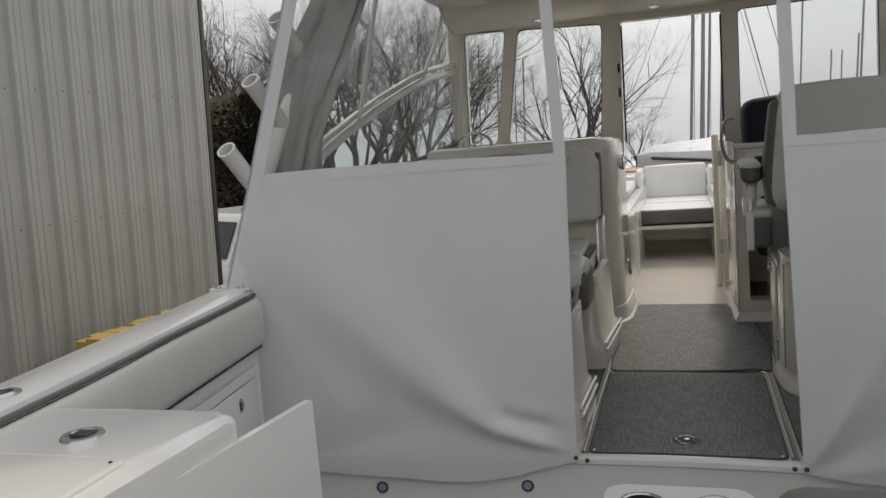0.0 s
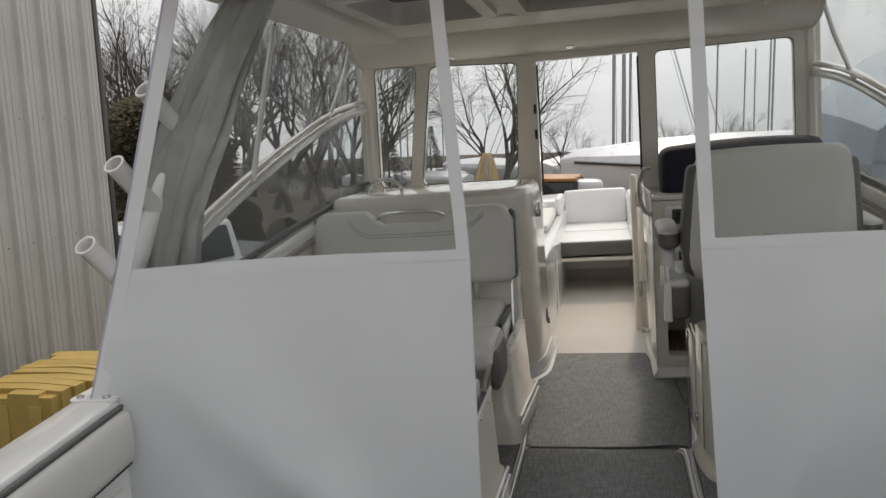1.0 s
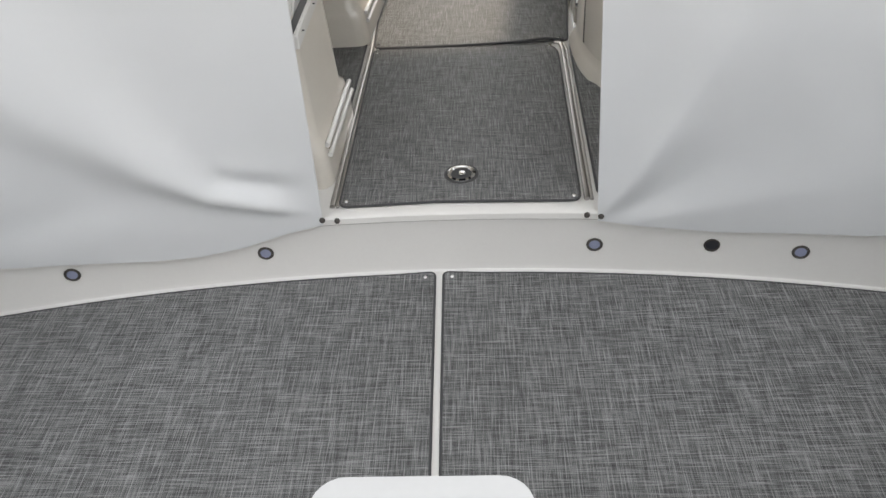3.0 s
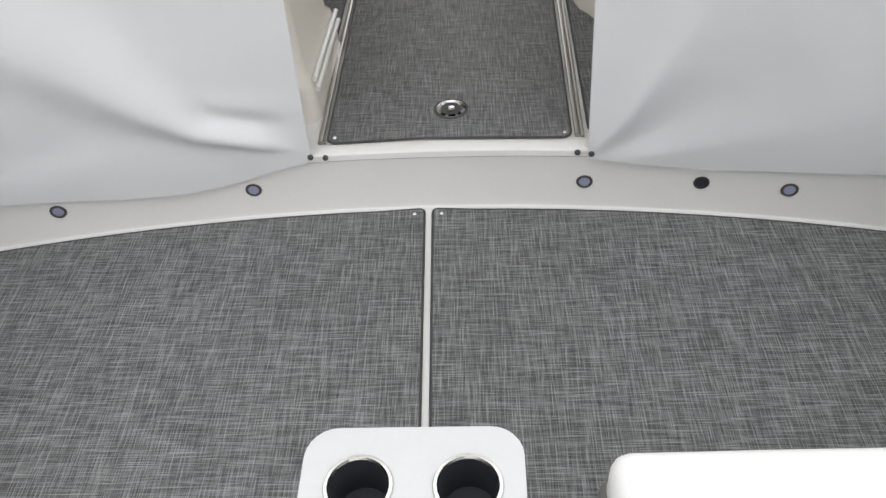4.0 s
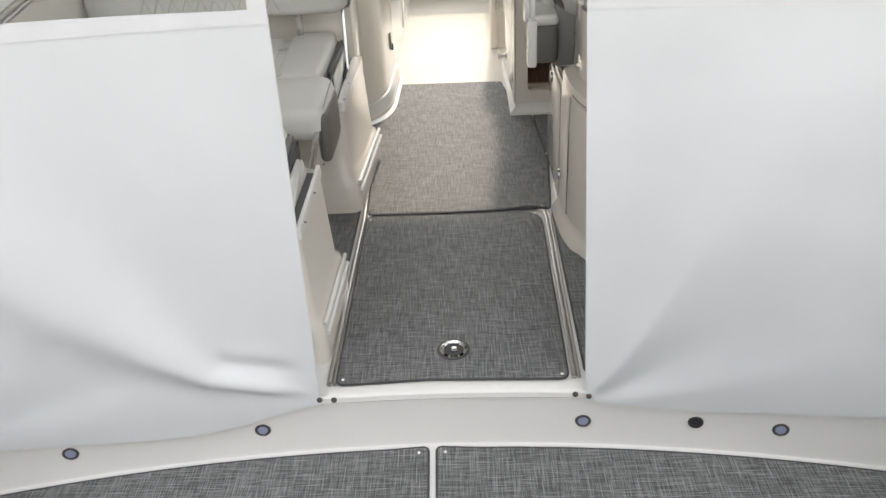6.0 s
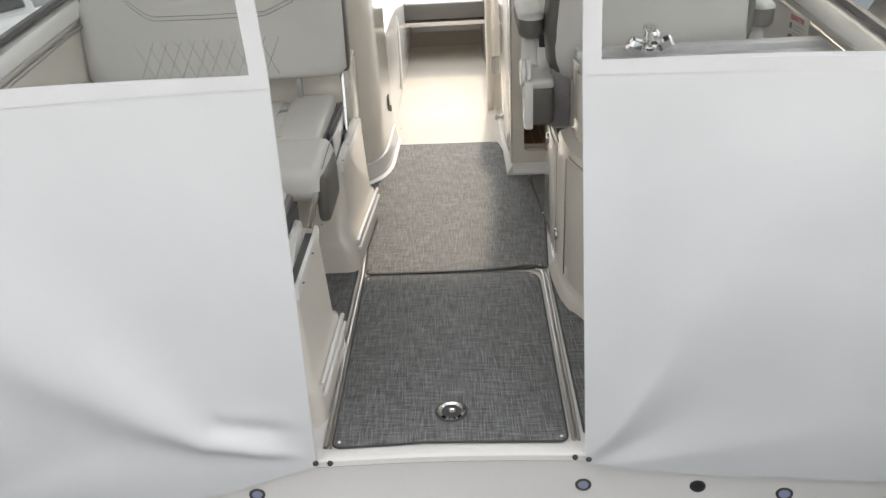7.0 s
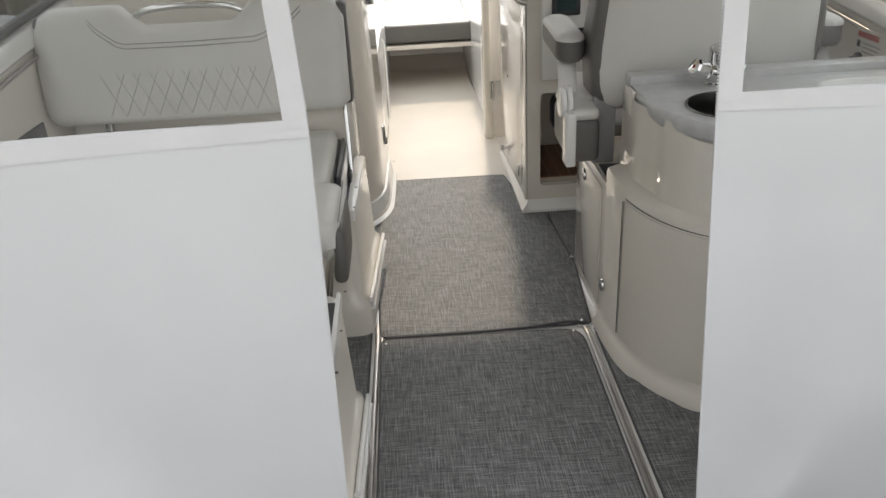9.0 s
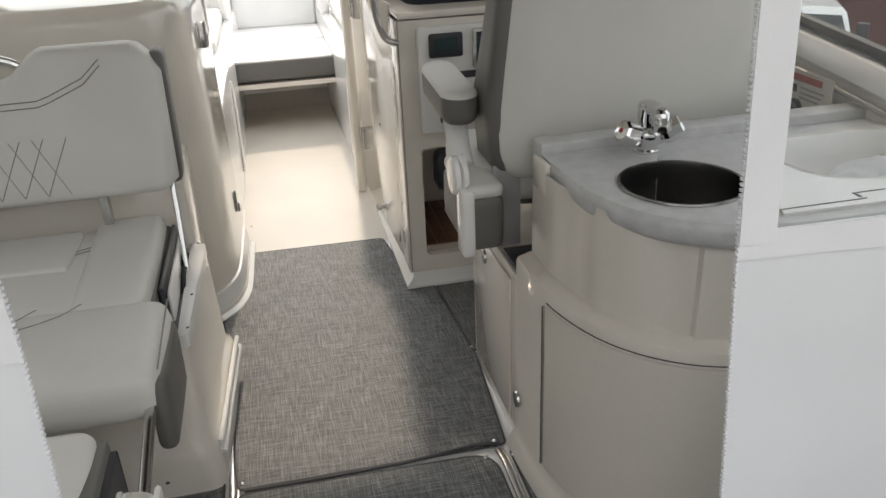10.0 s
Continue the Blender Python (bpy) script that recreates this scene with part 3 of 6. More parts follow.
for z in (0.1, 0.45):
    part("hinge", B(-0.99, -0.975, -2.31, -2.29, z, z + 0.06, 0.002), STEEL, t)

t = thing("cup_holder_console", (-0.02, -1.3, FLOOR), "white moulded console with two cup holders", "cup holder")
c0, c1, yy = (-0.085, -1.267), (0.058, -1.267), 0.44
part("top", poly(bmesh.new(), rrect(-0.163, 0.133, -1.4, -1.178, 0.045, 6), 0.405, yy, [[(cx + 0.041 * math.cos(k * math.pi / 12), cy + 0.041 * math.sin(k * math.pi / 12)) for k in range(24)] for cx, cy in (c0, c1)]), PLASTIC, t, "", 25)
part("pedestal", poly(bmesh.new(), rrect(-0.12, 0.08, -1.37, -1.30, 0.03), FLOOR, 0.406), GEL, t)
for cx, cy in (c0, c1):
    cup = part("cup", lathe(bmesh.new(), [(0.04, 0.0), (0.037, -0.07), (0.0, -0.072)], (cx, cy, 0.44), seg=24, cap=False), DARK, t, "dark cup liner")
    bm = bmesh.new()
    tube(bm, [(cx + 0.043 * math.cos(k * math.pi / 14), cy + 0.043 * math.sin(k * math.pi / 14), 0.441) for k in range(29)], 0.004, 6, cap=False)
    part("ring", bm, STEEL, cup)

t = thing("aft_bench", (0.7, -1.5, FLOOR), "white aft bench seat with taupe-trimmed cushion", "bench")
part("base", B(0.24, 1.28, -1.75, -1.3, FLOOR, 0.3, 0.03), GEL, t)
seat = part("seat", C(0.25, 1.3, -1.8, -1.195, 0.32, 0.415, 0.03), SEATW, t, "white seat cushion")
part("side_panel", C(0.24, 1.31, -1.79, -1.2, 0.28, 0.345, 0.02), SEATD, t, "taupe side band")
bk = part("backrest", C(0.135, 1.3, -1.75, -1.5, 0.40, 0.612, 0.05), SEATD, t, "taupe backrest roll")
part("front_pad", C(0.15, 1.3, -1.80, -1.74, 0.40, 0.575, 0.02), SEAT, t, "white front pad")

# transom and stern, behind the camera
bm = bmesh.new()
box(bm, -1.45, 1.3, -3.75, -3.55, -1.4, 0.72, 0.03)
solid("transom", bm, GEL, "white moulded transom closing the cockpit", "transom", kind="structure")

# ---- hardtop, windshield and side frames ----
TOP = 2.09
bm = bmesh.new()
out = rounded([(-1.50, 2.86), (-1.44, -0.25), (mir(-1.44), -0.25), (mir(-1.50), 2.86)], 0.12)
hatches = [rrect(-0.98, -0.50, 0.85, 1.72, 0.06), rrect(-0.28, 0.32, 0.85, 1.72, 0.06), rrect(0.46, 0.86, 0.85, 1.72, 0.06)]
poly(bm, out, TOP, TOP + 0.10, hatches)
box(bm, -1.45, mir(-1.45), -0.2, 2.75, TOP + 0.11, TOP + 0.16)
for h in ((-1.02, -0.46), (-0.32, 0.36), (0.42, 0.9)):
    poly(bm, rrect(h[0] - 0.03, h[1] + 0.03, 0.78, 1.79, 0.09), TOP - 0.03, TOP + 0.004, [rrect(h[0] + 0.04, h[1] - 0.04, 0.85, 1.72, 0.06)])
loft(bm, [[(x, y, z) for y, z in ((2.70, 1.93), (2.60, 1.945), (2.48, 1.985), (2.40, 2.05), (2.38, TOP + 0.01), (2.84, TOP + 0.02), (2.84, 1.93))] for x in (-1.46, -0.8, CX, 0.7, mir(-1.46))])
box(bm, -1.3, mir(-1.3), 1.9, 2.36, TOP - 0.018, TOP + 0.003, 0.006)
box(bm, -1.35, -1.10, -0.1, 2.3, TOP - 0.05, TOP + 0.003, 0.02)
box(bm, mir(-1.10), mir(-1.35), -0.1, 2.3, TOP - 0.05, TOP + 0.003, 0.02)
solid("ceiling", bm, LINER, "cream moulded hardtop underside with recessed hatches", "hardtop", kind="structure")
for h in ((-0.98, -0.50), (-0.28, 0.32), (0.46, 0.86)):
    t = thing("roof_hatch", ((h[0] + h[1]) / 2, 1.28, TOP + 0.1), "dark tinted roof hatch in the hardtop", "hatch", "roof hatches")
    part("pane", B(h[0] + 0.02, h[1] - 0.02, 0.87, 1.70, TOP + 0.085, TOP + 0.095), NAVY, t, "dark shade")
    part("handle", B((h[0] + h[1]) / 2 - 0.05, (h[0] + h[1]) / 2 + 0.05, 0.93, 0.95, TOP + 0.06, TOP + 0.085, 0.006), STEEL, t)
for x in (-0.85, -0.1, 0.65):
    solid("dome_light", disc((x, 2.60, 1.946), (0, -0.25, -1), 0.03, 0.006, 18), STEEL, "small round recessed light under the hardtop beam", "dome light", "dome lights")

WY0, WY1 = 2.70, 2.78
pane = [
    [(-1.405, 1.15), (-1.195, 1.15), (-1.092, 1.922), (-1.385, 1.935)],
    [(-1.12, 1.15), (-0.475, 1.15), (-0.44, 1.89), (-1.012, 1.915)],
    [(0.402, 1.19), (1.215, 1.19), (1.208, 1.895), (0.402, 1.885)],
]
door_hole = [(-0.345, 0.0), (0.312, 0.0), (0.3, 1.885), (-0.322, 1.9)]
wind = thing("windshield", (CX, 2.74, 0), "cream-framed windshield with a centre walk-through", "windshield", kind="structure")
holes = [rounded(p, 0.045) for p in pane] + [rounded(door_hole, [0, 0, 0.06, 0.06])]
bm = bmesh.new()
# the frame is built as a port field, a starboard field and a head over the walk-through
poly(bm, [(-1.52, 0.3), (-0.346, 0.3), (-0.322, 1.9), (-0.322, 2.0), (-1.50, 2.0)], WY0, WY1, holes[:2], "xzy")
poly(bm, [(0.312, 0.3), (1.37, 0.3), (1.35, 2.0), (0.3, 2.0), (0.3, 1.885)], WY0, WY1, holes[2:3], "xzy")
box(bm, -0.324, 0.302, WY0, WY1, 1.885, 2.0)
part("frame", bm, GELWARM, wind)
for p in pane:
    c = (sum(q[0] for q in p) / 4, sum(q[1] for q in p) / 4)
    inner = [(c[0] + (x - c[0]) * 0.998, c[1] + (z - c[1]) * 0.998) for x, z in rounded(p, 0.045)]
    ob = part("pane", poly(bmesh.new(), inner, 2.745, 2.751, axes="xzy"), GLASS, wind)
    ob.visible_shadow = False
    bm = bmesh.new()
    tube(bm, [(x, WY0 + 0.012, z) for x, z in rounded(p, 0.045) + rounded(p, 0.045)[:1]], 0.006, 6, cap=False)
    part("gasket", bm, RUBBER, wind, "black rubber gasket")
bm = bmesh.new()
tube(bm, [(-0.317, WY0 - 0.003, 1.86), (-0.318, WY0 - 0.003, 1.1)], 0.006, 6)
tube(bm, [(0.3, WY0 - 0.003, 1.86), (0.3, WY0 - 0.003, 1.1)], 0.006, 6)
part("seal", bm, RUBBER, wind, "black door seal")
for z in (1.40, 1.56):
    part("catch", B(-0.352, -0.336, WY0 - 0.014, WY0, z, z + 0.06, 0.004), DARK, wind, "black window catch")

for side in (0, 1):
    sx = (lambda x: mir(x)) if side else (lambda x: x)
    word = "starboard" if side else "port"
    t = thing("side_window_frame", (sx(-1.5), 1.2, 0.9), "cream " + word + " side window frame with curved top rail", "window frame", "side window frames")
    q = lambda pts: [(sx(x), y, z) for x, y, z in pts]
    bm = bmesh.new()
    tube(bm, q([(-1.44, 2.735, 0.9), (-1.455, 2.735, 1.3), (-1.45, 2.735, 1.7), (-1.44, 2.735, 2.07)]), 0.05, 10)
    part("pillar", bm, GELWARM, t)
    rail = smooth_line([(-1.47, 2.70, 1.675), (-1.49, 2.1, 1.60), (-1.50, 1.35, 1.435), (-1.52, 0.75, 1.265), (-1.56, 0.35, 1.10), (-1.6, 0.0, 0.86), (-1.62, -0.14, 0.72)])
    bm = bmesh.new()
    tube(bm, q([p + Vector((0, 0, 0.0)) for p in rail]), 0.024, 10)
    part("top_rail", bm, GEL, t)
    bm = bmesh.new()
    tube(bm, q([p + Vector((0.0, 0.0, 0.05)) for p in rail[:-8]]), 0.017, 8)
    part("curtain_track", bm, GELWARM, t, "cream curtain track")
    low = smooth_line([(-1.49, 2.70, 1.14), (-1.52, 2.0, 1.068), (-1.54, 1.4, 1.01), (-1.56, 0.8, 0.935), (-1.59, 0.3, 0.835), (-1.62, -0.1, 0.74)])
    bm = bmesh.new()
    loft(bm, [[(sx(p.x + dx), p.y, p.z + dz) for dx, dz in ((0.05, -0.005), (0.035, 0.02), (-0.04, 0.03), (-0.06, -0.05), (0.03, -0.06), (0.052, -0.035))] for p in low])
    part("sill", bm, GEL, t, "white moulded window sill")
    bm = bmesh.new()
    tube(bm, q([p + Vector((0.0, 0, 0.042)) for p in low]), 0.018, 8)
    part("gasket", bm, RUBBER, t, "black glazing gasket")
    bm = bmesh.new()
    tube(bm, q([p + Vector((0.052, 0, -0.07)) for p in low]), 0.009, 8)
    part("inner_trim", bm, ALU, t, "satin metal trim line")
    # pane between lower sill and top rail
    k = len(rail) - 1

    def span(u, v):
        i = u * (len(low) - 1)
        a = low[int(i)].lerp(low[min(int(i) + 1, len(low) - 1)], i % 1)
        j = min(range(len(rail)), key=lambda m: abs(rail[m].y - a.y))
        p = a.lerp(rail[j], v)
        return (sx(p.x), p.y, p.z)
    ob = part("pane", sheet(bmesh.new(), 24, 4, span, 0.004), TINTED, t, "smoked side glass")
    ob.visible_shadow = False
    bm = bmesh.new()
    tube(bm, q([(-1.46, 2.46, 2.05), (-1.47, 2.3, 1.86), (-1.49, 2.0, 1.60)]), 0.013, 8)
    part("upright", bm, GEL, t)
    bm = bmesh.new()
    tube(bm, q([(-1.43, 1.18, 2.05), (-1.46, 1.05, 1.72), (-1.5, 0.92, 1.34)]), 0.013, 8)
    part("upright", bm, GEL, t)
    # clear side curtain above the rail
    def side_sheet(u, v):
        i = u * (k * 0.62)
        a = rail[int(i)].lerp(rail[min(int(i) + 1, k)], i % 1) + Vector((0, 0, 0.07))
        p = a.lerp(Vector((-1.43, a.y, TOP - 0.02)), v)
        return (sx(p.x + 0.008 * math.sin(9 * a.y + 4 * v)), p.y, p.z)
    cur = thing("side_curtain", (sx(-1.46), 1.6, 1.6), "clear vinyl " + word + " side curtain under the hardtop", "boat curtain", "side curtains")
    ob = part("clear_panel", sheet(bmesh.new(), 30, 6, side_sheet, 0.001), VINYL, cur)
    ob.visible_shadow = False
    # inner side wall of the helm deck
    bm = bmesh.new()
    rings = []
    for p in low:
        rings.append([(sx(x), p.y, z) for x, z in ((p.x + 0.035, -0.02), (p.x + 0.035, p.z - 0.055), (p.x - 0.03, p.z - 0.03), (p.x - 0.05, -0.02))])
    loft(bm, rings)
    solid("side_wall_" + word, bm, GELWARM, "cream moulded cabin side liner", "wall", kind="structure")
    pk = thing("side_pocket", (sx(-1.5), 1.36, 0.66), "dark open storage pocket in the " + word + " side liner", "storage pocket", "side pockets")
    xx = sorted((sx(-1.513), sx(-1.497)))
    part("opening", B(xx[0], xx[1], 1.12, 1.52, 0.60, 0.74, 0.006), DARK, pk)
    part("lip", B(*sorted((sx(-1.499), sx(-1.490))), 1.12, 1.52, 0.592, 0.60, 0.003), GELWARM, pk, "cream pocket lip")
    # hardtop leg with rod holders
    leg = thing("hardtop_leg", (sx(-1.66), -0.15, 0.70), "white tubular " + word + " hardtop leg with rod holders", "hardtop leg", "hardtop legs")
    bm = bmesh.new()
    tube(bm, smooth_line(q([(-1.655, -0.13, 0.705), (-1.605, -0.08, 0.93), (-1.555, -0.03, 1.08), (-1.485, 0.08, 1.33), (-1.415, 0.21, 1.58), (-1.34, 0.34, 1.84), (-1.27, 0.43, 2.08)])), 0.036, 12)
    part("post", bm, GEL, leg)
    bm = poly(bmesh.new(), [(sx(x), y) for x, y in rounded([(-1.73, -0.22), (-1.56, -0.22), (-1.56, -0.06), (-1.73, -0.06)], 0.03)], 0.70, 0.71)
    foot = part("foot", bm, GEL, leg)
    for x, y in ((-1.697, -0.19), (-1.6, -0.19), (-1.7, -0.09)):
        part("bolt", disc((sx(x), y, 0.71), (0, 0, 1), 0.013, 0.008, 10), STEEL, foot, "stainless bolt")
    for a, b in (((-1.58, -0.215, 1.232), (-1.555, -0.04, 1.05)), ((-1.515, -0.10, 1.482), (-1.485, 0.07, 1.31)), ((-1.456, 0.045, 1.725), (-1.42, 0.21, 1.562))):
        A, Bv = Vector((sx(a[0]), a[1], a[2])), Vector((sx(b[0]), b[1], b[2]))
        ax = (A - Bv).normalized()
        L = (A - Bv).length
        bm = bmesh.new()
        lathe(bm, [(0.0, 0), (0.032, 0), (0.034, L * 0.3), (0.0345, L - 0.012), (0.037, L - 0.008), (0.037, L), (0.0295, L), (0.0285, L - 0.13), (0.0, L - 0.131)], Bv, ax, 18, cap=False)
        part("rod_holder", bm, GEL, leg, "white rod holder tube")

# ---- aft enclosure curtains ----
def edge_x(z):
    """The outer edge of the aft curtain, following the hardtop leg."""
    return -1.648 if z < 0.66 else -1.648 + (z - 0.66) * 0.288


def cur_y(x, z=0.0):
    """The curtain hangs in front of the step and leans forward to the hardtop."""
    return step_y(x) - 0.026 + 0.058 * max(0, z) / 1.13 if z < 1.13 else step_y(x) + 0.032 + 0.03 * (z - 1.13)


def hem_left(x):
    pts = [(-1.66, 0.03), (-1.25, -0.042), (-0.9, -0.082), (-0.757, -0.085), (-0.62, -0.065), (-0.5, -0.03), (-0.38, -0.004)]
    for (a, za), (b, zb) in zip(pts, pts[1:]):
        if x <= b:
            f = max(0, (x - a) / (b - a))
            return za + (zb - za) * f
    return -0.004


def hem_right(x):
    pts = [(0.38, -0.014), (0.5, -0.03), (0.703, -0.04), (1.052, -0.02), (1.5, 0.03)]
    for (a, za), (b, zb) in zip(pts, pts[1:]):
        if x <= b:
            f = max(0, (x - a) / (b - a))
            return za + (zb - za) * f
    return 0.03


def crease(x, z, px, pz, s, fans, reach):
    """Creases that fan out of a pinched corner of the cloth: angle, width, height of each."""
    dx, dz = (x - px) * s, z - pz
    r = math.hypot(dx, dz)
    a = math.degrees(math.atan2(dz, dx))
    g = min(1, r / 0.1) * math.exp(-(r / reach) ** 2)
    return g * sum(h * math.exp(-(abs(a - c - 6 * r) / w) ** 1.5) for c, w, h in fans)


def pleat(x, z, line):
    """A fold along a line of (x, z, half width, height); the cloth falls off more steeply below it."""
    best, d = 9.0, 0.0
    for (x0, z0, w0, h0), (x1, z1, w1, h1) in zip(line, line[1:]):
        L2 = (x1 - x0) ** 2 + (z1 - z0) ** 2
        f = min(1.0, max(0.0, ((x - x0) * (x1 - x0) + (z - z0) * (z1 - z0)) / L2))
        px, pz = x0 + f * (x1 - x0), z0 + f * (z1 - z0)
        r = math.hypot(x - px, z - pz)
        if r < best:
            best = r
            side = (x1 - x0) * (z - pz) - (z1 - z0) * (x - px)
            w = (w0 + f * (w1 - w0)) * (1.0 if side > 0 else 0.75)
            d = (h0 + f * (h1 - h0)) * math.exp(-(r / w) ** 2)
    return d


SWAG = [(-1.62, 1.0, 0.22, 0.010), (-1.36, 0.76, 0.20, 0.028), (-1.02, 0.41, 0.16, 0.040), (-0.80, 0.215, 0.085, 0.038), (-0.68, 0.125, 0.045, 0.032), (-0.54, 0.075, 0.028, 0.022), (-0.41, 0.035, 0.018, 0.005)]
NIP = [(-0.70, 0.18, 0.035, -0.002), (-0.61, 0.15, 0.026, -0.011), (-0.50, 0.13, 0.028, -0.010), (-0.42, 0.12, 0.03, -0.003)]
LIFT = [(-0.62, 0.205, 0.03, 0.004), (-0.52, 0.18, 0.04, 0.006), (-0.42, 0.165, 0.045, 0.004)]
HOLLOW = [(-1.52, 0.03, 0.06, -0.002), (-1.25, 0.07, 0.08, -0.008), (-1.0, 0.13, 0.08, -0.008), (-0.84, 0.14, 0.06, -0.002)]
PULL = [(-1.54, 0.01, 0.03, 0.004), (-1.44, 0.10, 0.05, 0.010), (-1.30, 0.26, 0.09, 0.006)]


def folds_left(x, z):
    """Slack in the canvas: a broad diagonal swag that tightens into sharp creases at the lower inboard corner."""
    d = pleat(x, z, SWAG) + pleat(x, z, NIP) + pleat(x, z, LIFT) + pleat(x, z, HOLLOW) + pleat(x, z, PULL)
    d += 0.006 * noise.noise(Vector((x * 2.2, z * 2.2, 1))) + 0.002 * noise.noise(Vector((x * 9, z * 6 + x * 5, 4)))
    return -max(d, -0.002 if z < 0.04 else -0.02)


def folds_right(x, z):
    """Tension folds that rise in a fan from the lower inboard corner."""
    d = crease(x, z, 0.36, -0.04, 1, ((78, 10, -0.008), (58, 13, 0.026), (32, 14, -0.006), (12, 9, 0.006)), 1.2)
    d += 0.006 * noise.noise(Vector((x * 2.2, z * 2.2, 7))) + 0.0025 * noise.noise(Vector((x * 8, z * 7, 9)))
    return -1.2 * d


WIN_Z = 1.122
TOPZ = TOP - 0.015
for side in (0, 1):
    word = "starboard" if side else "port"
    t = thing("aft_curtain", (mir(-1.0) if side else -1.0, 0, -0.1), "white canvas " + word + " aft curtain with clear vinyl window", "boat curtain", "aft curtains")

    def free_x(z):
        """The free edge leans outboard a little towards the floor."""
        f = min(1.0, max(0, z) / 1.13)
        g = max(0, z - 1.13)
        return 0.380 - 0.036 * f - 0.02 * g if side else -0.390 + 0.018 * f - 0.04 * g
    hem, folds = (hem_right, folds_right) if side else (hem_left, folds_left)

    def cut(u, z):
        o = mir(edge_x(z)) if side else edge_x(z)
        return free_x(z) + (o - free_x(z)) * u

    def cloth(u, v):
        x = cut(u, 0.3)
        z = hem(x) + (WIN_Z + 0.012 * math.sin(2.5 * u) - hem(x)) * v
        x = cut(u, z)
        fade = min(1, (1 - v) * 5) * min(1, v * 12 + 0.25) * min(1, u * 9 + 0.1)
        return (x, cur_y(x, z) - 0.006 + folds(x, z) * fade, z)
    bm = sheet(bmesh.new(), 130, 110, cloth, 0.003)
    part("canvas", bm, CANVAS, t, "white vinyl canvas panel", 80)

    def film_at(u, v):
        z = WIN_Z - 0.02 + (TOPZ - WIN_Z + 0.02) * v
        x = cut(u, z)
        return (x, cur_y(x, z) - 0.004 + 0.006 * math.sin(7 * u + 3 * v) * math.sin(math.pi * v), z)
    ob = part("clear_window", sheet(bmesh.new(), 26, 16, film_at, 0.001), VINYL, t, "clear vinyl window")
    ob.visible_shadow = False

    def band(u0, u1, z0, z1, dy, name, mat, nz=16):
        def f(u, v):
            z = z0 + (z1 - z0) * v
            base = cut(0, z)
            x = base + (cut(1, z) - base) / abs(cut(1, z) - base) * (u0 + (u1 - u0) * u)
            zz = max(z, hem(x))
            return (x, cur_y(x, zz) - 0.006 - dy, zz)
        return part(name, sheet(bmesh.new(), 3, nz, f, 0.003), mat, t)
    band(0.0, 0.041, WIN_Z - 0.012, TOPZ, 0.004, "inner_strip", WEBBING)

    def rim(u, v):
        z = 0.62 + (TOPZ - 0.62) * v
        o = cut(1, z)
        x = o + (0.034 if not side else -0.034) * (1 - u) - (0.012 if not side else -0.012) * u
        return (x, cur_y(x, z) - 0.012, z)
    part("outer_strip", sheet(bmesh.new(), 3, 20, rim, 0.003), WEBBING, t)

    def ztape(u, v):
        z = 0.62 + (TOPZ - 0.62) * v
        o = cut(1, z) + (-0.012 if not side else 0.012)
        return (o + (-0.014 if not side else 0.014) * u, cur_y(o, z) - 0.012 + 0.01 * u, z)
    part("zip_tape", sheet(bmesh.new(), 2, 20, ztape, 0.003), ZIPT, t, "lilac-grey zip tape")

    def head(u, v):
        z = WIN_Z - 0.03 + 0.033 * v
        x = cut(u, z)
        return (x, cur_y(x, z) - 0.009, z)
    part("hem_seam", sheet(bmesh.new(), 20, 2, head, 0.002), WEBBING, t)
    # zip teeth down the free edge
    bm = bmesh.new()
    z = 0.03
    while z < TOPZ - 0.05:
        fx = free_x(z)
        box(bm, fx - 0.0018, fx + 0.0016, cur_y(fx, z) - 0.0095, cur_y(fx, z) - 0.005, z, z + 0.003)
        z += 0.006
    tagged(part("zip_teeth", bm, WEBBING, t, "white zip teeth"), kind="stuff")
    for x in ((0.388, 1.38) if side else (-0.39, -1.56)):
        part("snap", disc((x, cur_y(x) - 0.007, hem(x) + 0.018), (0, -1, 0.15), 0.0085, 0.006, 12, 0.002), TRIMD, t, "dark snap fastener")
for x in (-0.352, 0.352):
    solid("deck_snap", disc((x, step_y(x) - 0.019, -0.004), (0, -1, 0.2), 0.0085, 0.006, 12, 0.002), TRIMD, "dark snap stud on the deck sill", "snap stud", "sill snaps")

